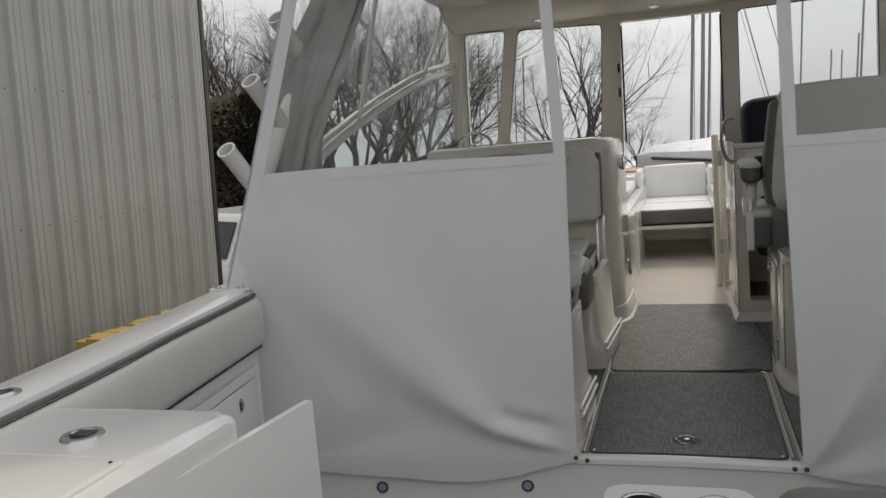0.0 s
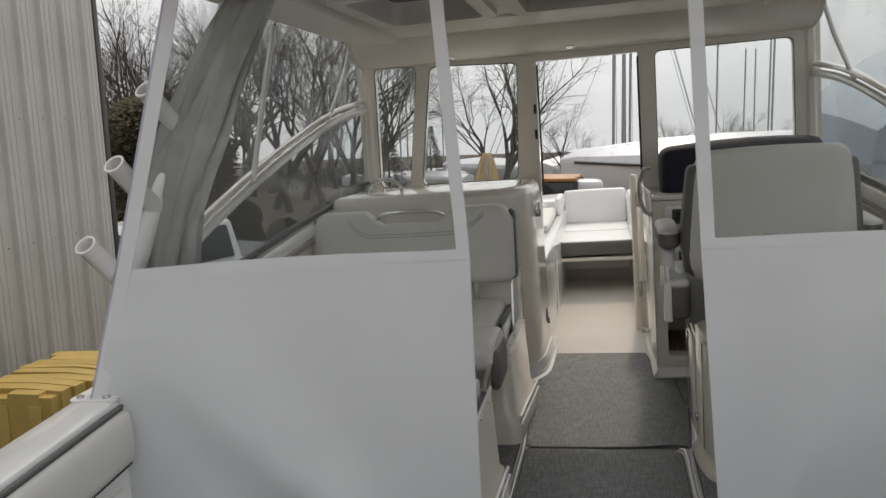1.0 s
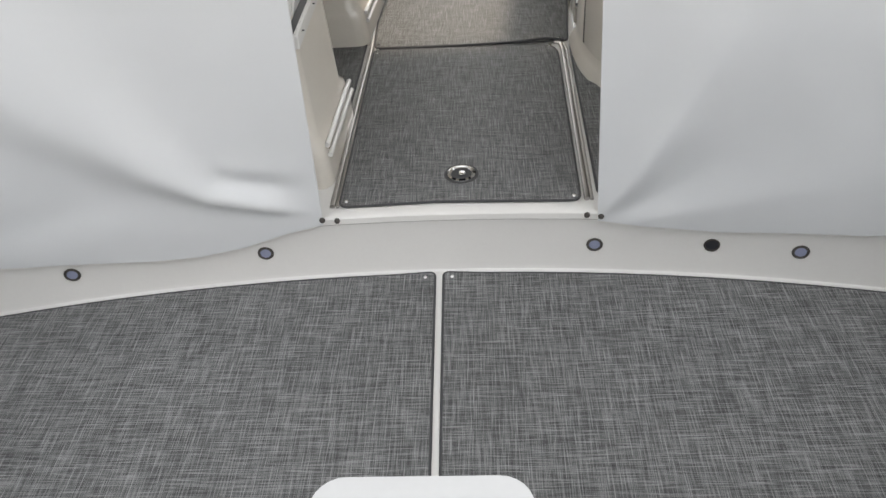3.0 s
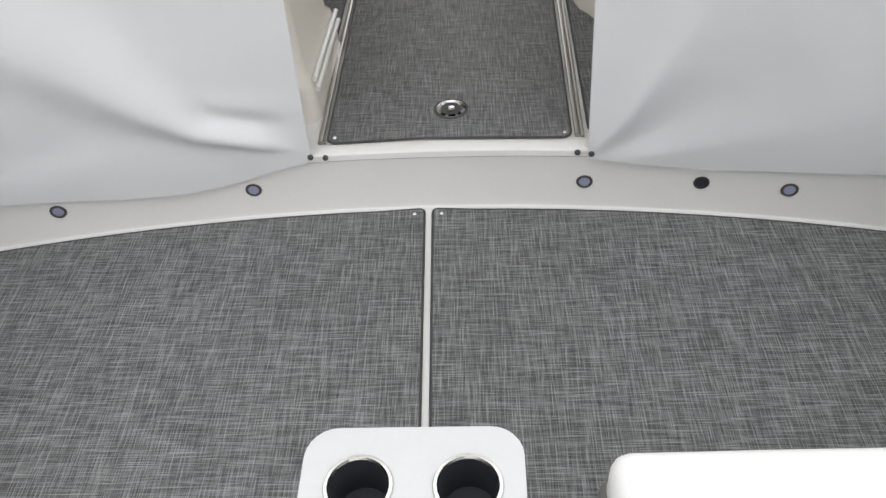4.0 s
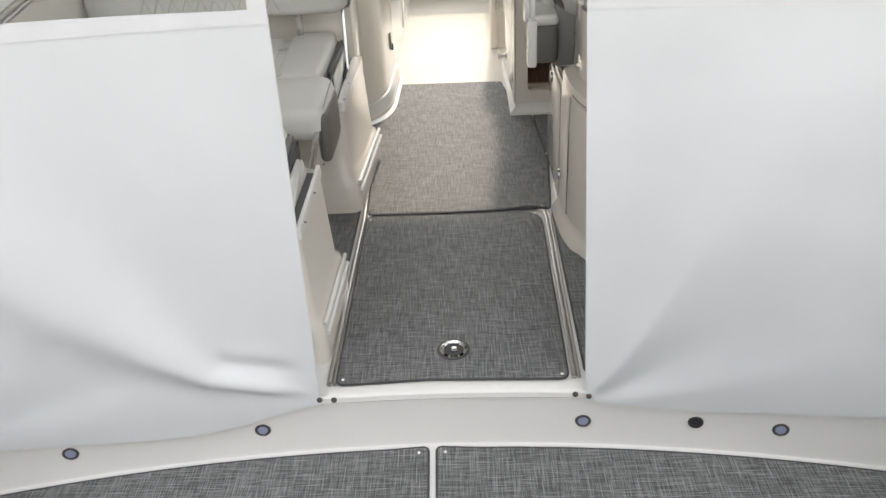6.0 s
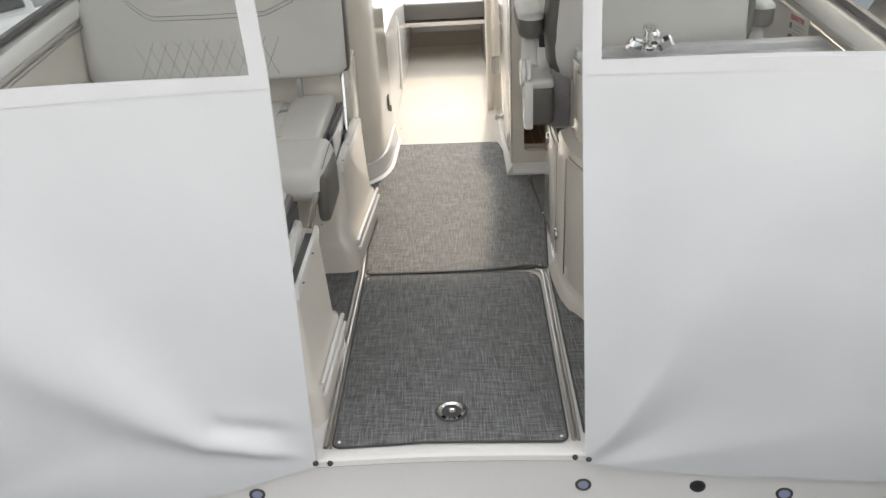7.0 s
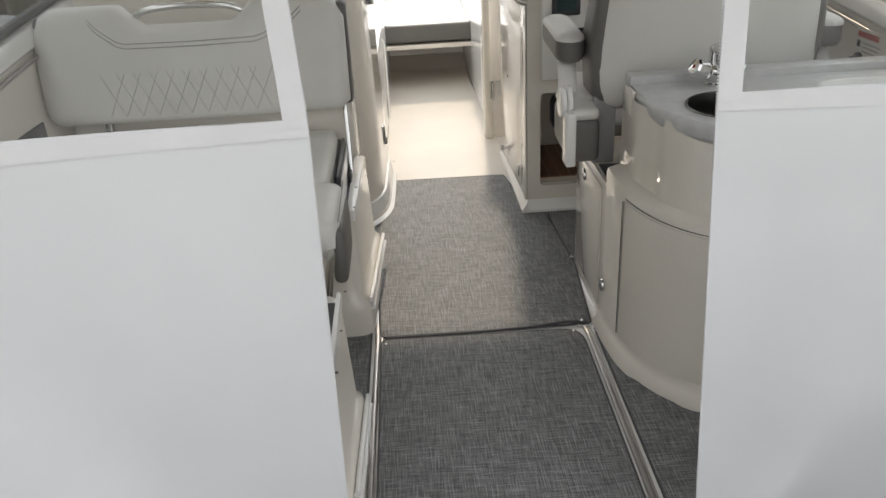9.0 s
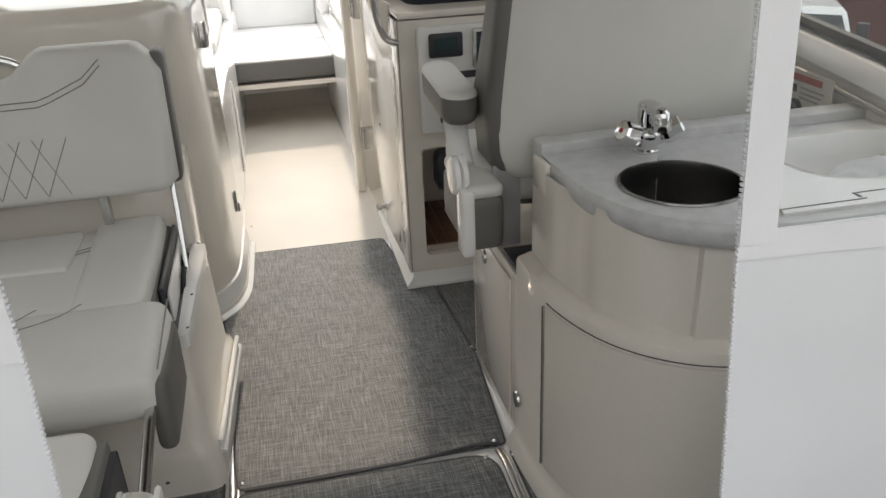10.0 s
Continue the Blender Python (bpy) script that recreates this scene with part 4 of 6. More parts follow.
# side curtain rolled and bunched behind the aft curtain
for side in (0, 1):
    rnd = random.Random(5 + side)
    sx = (lambda x: mir(x)) if side else (lambda x: x)
    t = thing("bunched_curtain", (sx(-1.35), 0.3, 1.0), "bunched translucent vinyl side curtain hanging beside the leg", "boat curtain", "bunched curtains")
    path = smooth_line([(-1.15, 0.36, 2.07), (-1.24, 0.27, 1.85), (-1.33, 0.19, 1.6), (-1.40, 0.11, 1.35), (-1.44, 0.05, 1.1), (-1.45, 0.03, 0.8)], 5)
    for s in range(3):
        ph = [rnd.uniform(0, 6.28) for _ in range(4)]
        rings = []
        for i, p in enumerate(path):
            f = i / (len(path) - 1)
            w = 0.05 + 0.02 * math.sin(math.pi * f) + 0.02 * f
            ring = []
            for k in range(36):
                an = 2 * math.pi * k / 36
                r = w * (1 + 0.26 * math.sin(5 * an + ph[0] + 3 * f) + 0.16 * math.sin(8 * an + ph[1] - 7 * f) + 0.08 * math.sin(13 * an + ph[2] + 14 * f))
                ring.append((sx(p.x + (s - 1) * 0.042 * (1 - 0.3 * f) - 0.05 * f + r * math.cos(an)), p.y + 0.05 * (s % 2) + 0.5 * r * math.sin(an), p.z + 0.02 * math.sin(3 * an + ph[3])))
            rings.append(ring)
        part("fold", loft(bmesh.new(), rings), BUNCH, t, "", 70)

# ---- port console and companion seat ----
t = thing("port_console", (-0.95, 2.3, 0), "cream moulded port console with rounded corner", "console")
out = rounded([(-1.52, 1.97), (-0.345, 1.97), (-0.322, 2.69), (-1.5, 2.69)], [0, 0.36, 0.0, 0], 10)


def tier(bm, outline, zs):
    """A moulded form: the outline scaled at each level about its inner corner."""
    rings = []
    for z, d in zs:
        c = (-1.0, 2.6)
        rings.append([(c[0] + (x - c[0]) * (1 - d), c[1] + (y - c[1]) * (1 - d), z) for x, y in outline])
    return loft(bm, rings)


bm = tier(bmesh.new(), out, [(0.0, -0.035), (0.035, -0.03), (0.045, -0.006), (0.06, 0.0), (0.9, 0.02), (1.09, 0.03), (1.125, 0.04), (1.145, 0.065), (1.152, 0.1)])
part("body", bm, GELWARM, t, "", 50)
part("base_moulding", tier(bmesh.new(), out, [(0.0, -0.06), (0.012, -0.058), (0.022, -0.03), (0.1, -0.012), (0.104, 0.01)]), GEL, t, "white base moulding", 50)
bm = bmesh.new()
tube(bm, smooth_line([(-1.33, 2.15, 1.14), (-1.32, 2.15, 1.195), (-1.225, 2.15, 1.24), (-1.13, 2.15, 1.195), (-1.12, 2.15, 1.14)]), 0.011, 10)
part("grab_handle", bm, STEEL, t, "stainless grab handle")
bm = bmesh.new()
tube(bm, [(-0.95, 2.045, 0.99), (-0.95, 2.05, 1.08), (-0.95, 2.085, 1.135), (-0.95, 2.4, 1.153)], 0.003, 6)
part("joint", bm, BIND, t, "dark lid joint")
part("latch", B(-1.03, -1.0, 2.035, 2.05, 1.02, 1.07, 0.003), STEEL, t)
for y, z in ((2.335, 0.99), (2.505, 0.29)):
    bm = bmesh.new()
    xx = -0.333
    box(bm, xx - 0.03, xx + 0.006, y - 0.014, y + 0.014, z - 0.045, z + 0.045, 0.003)
    tube(bm, [(xx + 0.007, y, z - 0.045), (xx + 0.007, y, z + 0.045)], 0.006, 8)
    part("hinge", bm, STEEL, t, "stainless hinge")
part("knob", B(-0.34, -0.325, 2.44, 2.46, 0.93, 0.975, 0.004), DARK, t)
part("stud", B(-0.33, -0.315, 2.545, 2.56, 0.225, 0.26, 0.003), DARK, t)

SX0, SX1 = -1.49, -0.405
t = thing("companion_seat", (-0.95, 1.2, 0), "light grey quilted companion seat facing aft on white pedestals", "boat seat")


def back_top(x):
    """The top edge of the backrest with its handle notch."""
    d = abs(x - (-0.955))
    if d < 0.16:
        return -0.075
    if d < 0.24:
        return -0.075 * (1 - (d - 0.16) / 0.08)
    e = max(0, d - 0.46) / 0.08
    return -0.03 * min(1, e) ** 2


nb = 40
bm = bmesh.new()
rings = []
for i in range(nb + 1):
    x = SX0 + (SX1 - SX0) * i / nb
    e = min(i, nb - i) / 2.0
    f = 1 - 0.35 * max(0, 1 - e) ** 2
    ht = 1.105 + back_top(x) - 0.05 * max(0, 1 - e) ** 2
    lo = 0.705 + 0.03 * max(0, 1 - e) ** 2
    ring = []
    for k in range(20):
        an = 2 * math.pi * k / 20
        cy, cz = math.cos(an), math.sin(an)
        yy = (abs(cy) ** 0.55) * (1 if cy > 0 else -1) * 0.06 * f
        zz = (abs(cz) ** 0.28) * (1 if cz > 0 else -1) * 0.5
        z = lo + (ht - lo) * (zz + 0.5)
        ring.append((x, 1.575 + yy + 0.06 * (z - 0.72) / 0.38, z))
    rings.append(ring)
loft(bm, rings)
bkr = part("backrest", bm, SEAT, t, "light grey padded backrest", 60)
for x in (SX0 + 0.012, SX1 - 0.012):
    bm = C(x - 0.022, x + 0.022, 1.565, 1.66, 0.715, 1.075, 0.022, 0.0, lambda X, Y, Z: (X, Y + 0.06 * (Z - 0.72) / 0.38, Z))
    part("side_piping", bm, SEATD, bkr, "taupe side gusset")


def on_back(x, z):
    return (x, 1.575 - 0.0605 + 0.06 * (z - 0.72) / 0.38, z)


bm = bmesh.new()
for off in (0.0, 0.016):
    tube(bm, [on_back(x, z - off) for x, z in ((-1.285, 1.072), (-1.262, 1.04), (-1.2, 0.992), (-1.17, 0.983), (-0.955, 0.98), (-0.72, 0.983), (-0.69, 0.992), (-0.6, 1.03), (-0.55, 1.075))], 0.0016, 4)
x = -1.26
while x < -0.66:
    for s in (1, -1):
        a, b = (x, 0.735), (x + 0.072 * s, 0.885)
        if -1.29 < b[0] < -0.62:
            tube(bm, [on_back(*a), on_back((a[0] + b[0]) / 2, 0.81), on_back(*b)], 0.001, 4)
    x += 0.058
part("stitching", bm, STITCH, bkr, "grey diamond quilt stitching")
bm = bmesh.new()
tube(bm, smooth_line([(-1.155, 1.66, 1.03), (-1.14, 1.655, 1.06), (-1.08, 1.65, 1.082), (-0.955, 1.65, 1.088), (-0.83, 1.65, 1.082), (-0.77, 1.655, 1.06), (-0.755, 1.66, 1.03)]), 0.012, 10)
part("grab_rail", bm, STEEL, t, "stainless grab rail in the backrest notch")
for x in (-1.3, -0.62):
    part("back_strut", B(x - 0.012, x + 0.012, 1.58, 1.61, 0.5, 0.75, 0.004), STEEL, t)
part("back_panel", B(SX0 + 0.02, SX1 - 0.005, 1.68, 1.94, 0.0, 0.72, 0.01), GELWARM, t, "cream panel behind the seat")
sq = part("seat", C(SX0 + 0.03, -0.62, 1.13, 1.60, 0.475, 0.592, 0.03, 0.01), SEAT, t, "light grey main seat cushion", 60)
bm = bmesh.new()
tube(bm, smooth_line([(-0.62, 1.5, 0.588), (-0.66, 1.44, 0.596), (-0.78, 1.40, 0.6), (-1.2, 1.40, 0.6)]), 0.0018, 4)
tube(bm, smooth_line([(-0.62, 1.52, 0.588), (-0.67, 1.455, 0.596), (-0.78, 1.415, 0.6), (-1.2, 1.415, 0.6)]), 0.0018, 4)
part("stitching", bm, STITCH, sq)
part("side_bolster", C(-0.66, -0.475, 1.12, 1.64, 0.47, 0.600, 0.03, 0.006, lambda X, Y, Z: (X, Y, Z + 0.03 * (Y - 1.3) * (Z > 0.55))), SEAT, sq, "raised side bolster", 60)
part("front_face", C(-0.70, -0.475, 1.098, 1.13, 0.465, 0.562, 0.014, 0.003), SEATD, sq, "taupe front face", 60)
part("gusset", C(-0.49, -0.462, 1.14, 1.64, 0.46, 0.565, 0.012, 0.0), SEATD, sq, "taupe gusset")
side = part("side_plate", B(-0.46, -0.445, 1.20, 1.62, 0.30, 0.575, 0.008), DARK, t, "dark hinge plate")
part("slide_cover", B(-0.4445, -0.436, 1.22, 1.60, 0.30, 0.55, 0.004), GEL, side, "white slide cover")
bm = bmesh.new()
tube(bm, smooth_line([(-0.427, 1.34, 0.36), (-0.427, 1.36, 0.45), (-0.427, 1.44, 0.49), (-0.427, 1.52, 0.47), (-0.427, 1.56, 0.40)]), 0.006, 6)
part("cable_loop", bm, RUBBER, side)
bm = bmesh.new()
tube(bm, [(-0.432, 1.605, 0.735), (-0.428, 1.56, 0.60), (-0.425, 1.50, 0.475)], 0.0075, 8, flat=0.5)
part("back_link", bm, STEEL, t, "stainless backrest link")
for pts in ([(-0.4345, 1.27, 0.34), (-0.4345, 1.29, 0.40), (-0.4345, 1.34, 0.44)], [(-0.4345, 1.42, 0.33), (-0.4345, 1.44, 0.42), (-0.4345, 1.50, 0.49), (-0.4345, 1.55, 0.51)]):
    bm = bmesh.new()
    tube(bm, smooth_line(pts), 0.0055, 6)
    part("guide_slot", bm, RUBBER, side, "black curved guide slot")
part("insert_panel", C(SX0 + 0.08, -0.69, 1.33, 1.57, 0.585, 0.606, 0.010, 0.004), SEAT, sq, "raised insert panel", 60)
# middle leaf, tilted a little
mid = part("folding_leaf", C(SX0 + 0.05, -0.425, 0.80, 1.14, 0.46, 0.585, 0.045, 0.008, lambda X, Y, Z: (X, Y, Z + 0.04 * (Y - 0.97))), SEAT, t, "light grey folding seat leaf", 60)
part("leaf_gusset", C(-0.455, -0.412, 0.815, 1.09, 0.375, 0.55, 0.02, 0.004, lambda X, Y, Z: (X, Y - 0.06 * (0.55 - Z), Z)), SEATD, mid, "taupe leaf end", 60)
bm = bmesh.new()
tube(bm, [(-0.426, 0.83, 0.572), (-0.424, 0.95, 0.588), (-0.424, 1.1, 0.594)], 0.002, 4)
for x in (-0.62, -0.72):
    tube(bm, smooth_line([(x, 1.125, 0.598), (x - 0.05, 1.06, 0.603), (x - 0.17, 1.015, 0.603), (x - 0.4, 1.005, 0.603)]), 0.0014, 4)
part("seam", bm, STITCH, mid)
low = part("foot_leaf", C(SX0 + 0.05, -0.505, 0.35, 0.62, 0.50, 0.595, 0.035, 0.006, lambda X, Y, Z: (X, Y, Z + 0.12 * (Y - 0.5))), SEAT, t, "light grey lower seat leaf", 60)
part("leaf_gusset", C(-0.53, -0.488, 0.36, 0.61, 0.46, 0.58, 0.015, 0.0), SEATD, low, "taupe leaf end")
bm = bmesh.new()
tube(bm, [(-0.452, 0.83, 0.50), (-0.456, 0.60, 0.43), (-0.46, 0.30, 0.36)], 0.012, 8, flat=0.5)
part("slide_rail", bm, STEEL, t, "stainless slide rail")
part("hinge_plate", B(-0.475, -0.462, 0.30, 0.52, 0.34, 0.53, 0.01), GEL, t)
part("hinge_block", B(-0.49, -0.476, 0.28, 0.60, 0.30, 0.56, 0.012), DARK, t, "dark hinge block")
bm = poly(bmesh.new(), rounded([(0.20, 0.36), (0.34, 0.47), (0.50, 0.54), (0.54, 0.50), (0.44, 0.40), (0.28, 0.33)], 0.03), -0.461, -0.455, axes="yzx")
part("hinge_arm", bm, GEL, t, "white curved hinge arm")
bm = bmesh.new()
for k in range(9):
    tube(bm, [(-0.452 + 0.012 * math.cos(j * math.pi / 4), 0.22 + 0.012 * k + 0.0015 * j, 0.40 + 0.006 * k + 0.012 * math.sin(j * math.pi / 4)) for j in range(9)], 0.0028, 5)
part("spring", bm, RUBBER, t, "black coil spring")
for y0, y1 in ((1.12, 1.70), (0.16, 0.60)):
    bm = bmesh.new()
    ring = []
    zs = [(0.0, 0.04), (0.02, 0.038), (0.10, 0.032), (0.135, 0.022), (0.15, 0.003), (0.43, -0.012), (0.452, -0.016), (0.462, -0.026)]
    for z, d in zs:
        xa, xb = (-0.405, -0.368) if y0 > 1 else (-0.418, -0.402)
        o = rounded([(-1.44, y0 - d * 0.6), (xa + d * 0.8, y0 - d * 0.6), (xb + d * 0.8, y1 + d * 0.4), (-1.44, y1 + d * 0.4)], [0, 0.05, 0.05, 0], 5)
        ring.append([(x, y, z) for x, y in o])
    loft(bm, ring)
    ped = part("pedestal", bm, GELWARM, t, "off-white moulded seat pedestal", 50)
    bm = poly(bmesh.new(), rounded([(-0.425, y0 + 0.004), (xa - 0.012 + 0.018, y0 + 0.004), (xb - 0.012, y1 - 0.02), (-0.425, y1 - 0.02)], [0.004, 0.02, 0.02, 0.004], 4), 0.44, 0.476, bev=0.004)
    part("rim", bm, GEL, ped, "raised white rim beside the slide slot")
    part("slot", B(-0.452, -0.427, y0 + 0.02, y1 - 0.06, 0.455, 0.4665), DARK, ped, "dark slide slot")
    bm = bmesh.new()
    for zz, dd in ((0.128, 0.012), (0.095, 0.02)):
        tube(bm, [(xa + 0.8 * 0.03 + dd * 0.5, y0 + 0.02, zz), (xb + 0.8 * 0.03 + dd * 0.5, y1 - 0.02, zz)], 0.008, 8)
    part("base_bead", bm, GEL, ped, "white double base bead")
    for y in (y0 + 0.02, y0 + 0.2, y1 - 0.04):
        part("screw", disc((-0.402, y + 0.02, 0.476), (0, 0, 1), 0.004, 0.0015, 8), DARK, ped)

# ---- starboard console, door and helm ----
t = thing("helm_console", (0.9, 2.4, 0), "cream moulded helm console with teak foot recess", "console")
part("front_panel", poly(bmesh.new(), [(0.325, 0.0), (1.38, 0.0), (1.38, 1.02), (0.325, 1.02)], 2.095, 2.135, [rrect(0.385, 1.1, 0.125, 0.56, 0.025)], "xzy"), GELWARM, t)
part("side_panel", B(0.325, 0.36, 2.137, 2.69, 0.0, 0.998), GELWARM, t)
part("side_panel", B(1.2, 1.38, 2.137, 2.69, 0.0, 0.998), GELWARM, t)
part("back_panel", B(0.362, 1.198, 2.622, 2.69, 0.0, 0.998), GELWARM, t)
part("shelf", B(0.362, 1.198, 2.137, 2.62, 0.57, 0.60), GELWARM, t)
part("plinth", B(0.362, 1.198, 2.137, 2.62, 0.0, 0.118), GELWARM, t)
part("top", B(0.325, 1.38, 2.10, 2.70, 1.022, 1.05, 0.01), GELWARM, t)
bm = bmesh.new()
loft(bm, [[(x, 2.095 - d, z) for d, z in ((0, 0.0), (0.035, 0.0), (0.034, 0.02), (0.012, 0.045), (0.004, 0.06), (0, 0.06))] for x in (0.325, 0.7, 1.38)])
loft(bm, [[(0.325 - d, y, z) for d, z in ((0, 0.0), (0.03, 0.0), (0.03, 0.02), (0.012, 0.045), (0.004, 0.06), (0, 0.06))] for y in (2.06, 2.4, 2.9)])
part("base_moulding", bm, GEL, t, "white base moulding")
step = part("foot_platform", B(0.388, 1.1, 2.14, 2.6, 0.12, 0.145, 0.003), CAULK, t, "pale caulked teak platform")
for k in range(9):
    part("plank", B(0.392 + k * 0.05, 0.392 + k * 0.05 + 0.046, 2.142, 2.59, 0.146, 0.149), TEAK, step)
pn = part("dash_panel", B(0.385, 1.2, 2.07, 2.094, 0.62, 1.0, 0.012), GEL, t, "white dash panel")
d1 = part("display", B(0.425, 0.545, 2.055, 2.07, 0.893, 0.976, 0.008), DARK, pn, "small teal display")
part("screen", B(0.445, 0.525, 2.0535, 2.056, 0.915, 0.96), LCD, d1)
d2 = part("display", B(0.578, 0.76, 2.055, 2.07, 0.85, 0.985, 0.006), STEEL, pn, "large dark display in a metal bezel")
part("screen", B(0.592, 0.745, 2.0535, 2.056, 0.865, 0.972), SCREEN, d2)
part("switch_row", B(0.53, 0.8, 2.06, 2.07, 0.815, 0.84, 0.004), DARK, pn, "row of black switches")
part("rocker_switch", B(0.455, 0.49, 2.06, 2.07, 0.66, 0.745, 0.006), DARK, pn, "black rocker switch")
part("drink_recess", B(0.43, 0.62, 2.085, 2.098, 0.40, 0.55, 0.03), DARK, t)

t = thing("helm_cover", (0.8, 2.3, 1.0), "dark navy canvas cover over the helm instruments", "canvas cover")
part("cover", C(0.395, 1.27, 2.24, 2.56, 0.90, 1.30, 0.06, 0.012, lambda X, Y, Z: (X + 0.004 * math.sin(14 * Z), Y + 0.012 * math.sin(9 * X + 6 * Z), Z + 0.02 * math.sin(2.6 * (X - 0.4)))), NAVY, t, "", 60)
t = thing("helm_grab_rail", (0.36, 2.1, 0.95), "curved grey grab rail on the helm console", "grab rail")
bm = bmesh.new()
tube(bm, smooth_line([(0.328, 2.10, 0.945), (0.285, 2.11, 0.965), (0.262, 2.14, 1.03), (0.262, 2.18, 1.12), (0.29, 2.24, 1.19), (0.328, 2.26, 1.2)]), 0.012, 10)
part("rail", bm, ALU, t)

t = thing("cabin_door", (0.31, 2.5, 0), "cream moulded cabin door with metal knob and hinges", "door", kind="structure")
leaf = part("leaf", B(0.300, 0.3115, 2.255, 3.165, 0.05, 1.06, 0.004), GELWARM, t)
jamb = part("jamb", B(0.3175, 0.3235, 2.10, 2.250, 0.0, 1.02, 0.002), GELWARM, t, "cream fixed jamb beside the door")
post = part("post", B(0.240, 0.289, 3.172, 3.235, 0.0, 1.10, 0.016, 3), GELWARM, t, "cream rounded door post")
bm = bmesh.new()
lathe(bm, [(0.02, 0), (0.02, 0.006), (0.009, 0.008), (0.009, 0.022), (0.017, 0.025), (0.019, 0.04), (0.012, 0.046)], (0.30, 2.60, 0.145), (-1, 0, 0), 18)
part("knob", bm, STEEL, leaf, "round metal door knob")
for z in (0.30, 0.93):
    bm = B(0.2955, 0.30, 3.10, 3.155, z - 0.05, z + 0.05, 0.0015)
    tube(bm, [(0.294, 3.16, z - 0.05), (0.294, 3.16, z + 0.05)], 0.006, 8)
    part("hinge", bm, STEEL, leaf, "stainless butt hinge")
part("lock", disc((0.30, 2.60, 0.52), (-1, 0, 0), 0.007, 0.003, 10), DARK, leaf)
part("catch", B(0.296, 0.302, 2.30, 2.315, 0.10, 0.155, 0.002), STEEL, t, "small steel door catch")
part("stop", disc((0.30, 2.33, 0.93), (-1, 0, 0), 0.008, 0.004, 10), DARK, t)
# the door stands slightly askew, its hinge side nearer to the passage
for ob in t.children_recursive:
    if ob not in (jamb, post):
        for v in ob.data.vertices:
            v.co.x += 0.0185 - (v.co.y - 2.255) * 0.037

for x, y in ((-0.30, 2.90), (0.245, 3.24), (-0.335, 3.15)):
    solid("floor_stud", disc((x, y, 0.003), (0, 0, 1), 0.006, 0.003, 10, 0.001), STEEL, "small steel stud in the passage floor", "stud", "passage studs")

# ---- helm seat ----
t = thing("helm_bench", (0.75, 1.35, 0), "light grey helm bench seat with armrests and high back", "boat seat")
bm = bmesh.new()
rings = []
for i in range(29):
    u = i / 28
    x = 0.412 + (1.148 - 0.412) * u
    e = min(u, 1 - u)
    f = min(1, e / 0.11)
    top = 1.325 - 0.10 * (1 - math.sqrt(max(0, 1 - (1 - f) ** 2))) + 0.012 * math.sin(math.pi * u)
    lo = 0.735 + 0.10 * (1 - math.sqrt(max(0, 1 - (1 - f) ** 2)))
    ring = []
    for k in range(22):
        an = 2 * math.pi * k / 22
        cy, cz = math.cos(an), math.sin(an)
        yy = (abs(cy) ** 0.6) * (1 if cy > 0 else -1) * 0.055 * (0.6 + 0.4 * f)
        zz = (abs(cz) ** 0.3) * (1 if cz > 0 else -1) * 0.5
        z = lo + (top - lo) * (zz + 0.5)
        kt = max(0, (z - 0.85) / 0.45)
        ring.append((x + 0.035 * kt * (1 - 2 * u), 1.225 + yy - 0.05 * (z - 0.8) / 0.5 + 0.04 * (2 * u - 1) ** 2, z))
    rings.append(ring)
loft(bm, rings)
hb = part("backrest", bm, SEAT, t, "light grey high backrest", 60)
for s in (0, 1):
    x0 = 0.398 if s == 0 else 1.118
    part("back_gusset", C(x0 - 0.012, x0 + 0.052, 1.215, 1.40, 0.75, 1.27, 0.03, 0.0, lambda X, Y, Z, s=s: (X + (1 if s == 0 else -1) * (0.045 * max(0, (Z - 0.85) / 0.45) + 0.04 * max(0, (0.92 - Z) / 0.17) ** 2), 1.215 + (Y - 1.215) * (1 - 0.45 * max(0, (Z - 0.85) / 0.45)) - 0.05 * (Z - 0.8) / 0.5 + 0.01, Z)), SEATD, hb, "taupe side gusset", 60)
    ax = 0.298 if s == 0 else 1.16
    sg = -1 if s == 0 else 1
    tip = lambda z, d: [(x, y, z + 0.05 * (y - 1.42)) for x, y in rrect(ax + d, ax + 0.098 - d, 1.26 + d, 1.59 - d, 0.049 - d, 8)]
    arm = part("armrest", loft(bmesh.new(), [tip(0.964, 0.0), tip(0.971, 0.001), tip(0.978, 0.006), tip(0.984, 0.016), tip(0.987, 0.032)]), SEAT, t, "padded armrest", 60)
    part("arm_base", loft(bmesh.new(), [tip(0.892, 0.026), tip(0.895, 0.012), tip(0.904, 0.003), tip(0.92, 0.0), tip(0.9635, 0.0)]), SEATD, arm, "taupe armrest underside", 60)
    hub = ax + 0.03
    bm = bmesh.new()
    tube(bm, [(hub + 0.02, 1.37, 0.90), (hub + 0.012, 1.31, 0.845), (hub + 0.006, 1.25, 0.79)], [0.034, 0.03, 0.032], 10, flat=0.55)
    part("arm_strut", bm, GEL, arm, "white armrest strut", 50)
    part("arm_post", B(hub - 0.022, hub + 0.012, 1.132, 1.20, 0.575, 0.755, 0.008, 3), GEL, arm, "white armrest post")
    for k, (dx, r) in enumerate(((0.0, 0.052), (sg * 0.02, 0.050))):
        bm = bmesh.new()
        lathe(bm, [(r, 0), (r, 0.012), (r - 0.005, 0.017), (r * 0.6, 0.019)], (hub + dx - sg * 0.006, 1.215, 0.775), (sg, 0, 0), 26)
        part("pivot_disc", bm, GEL, arm, "white pivot disc")
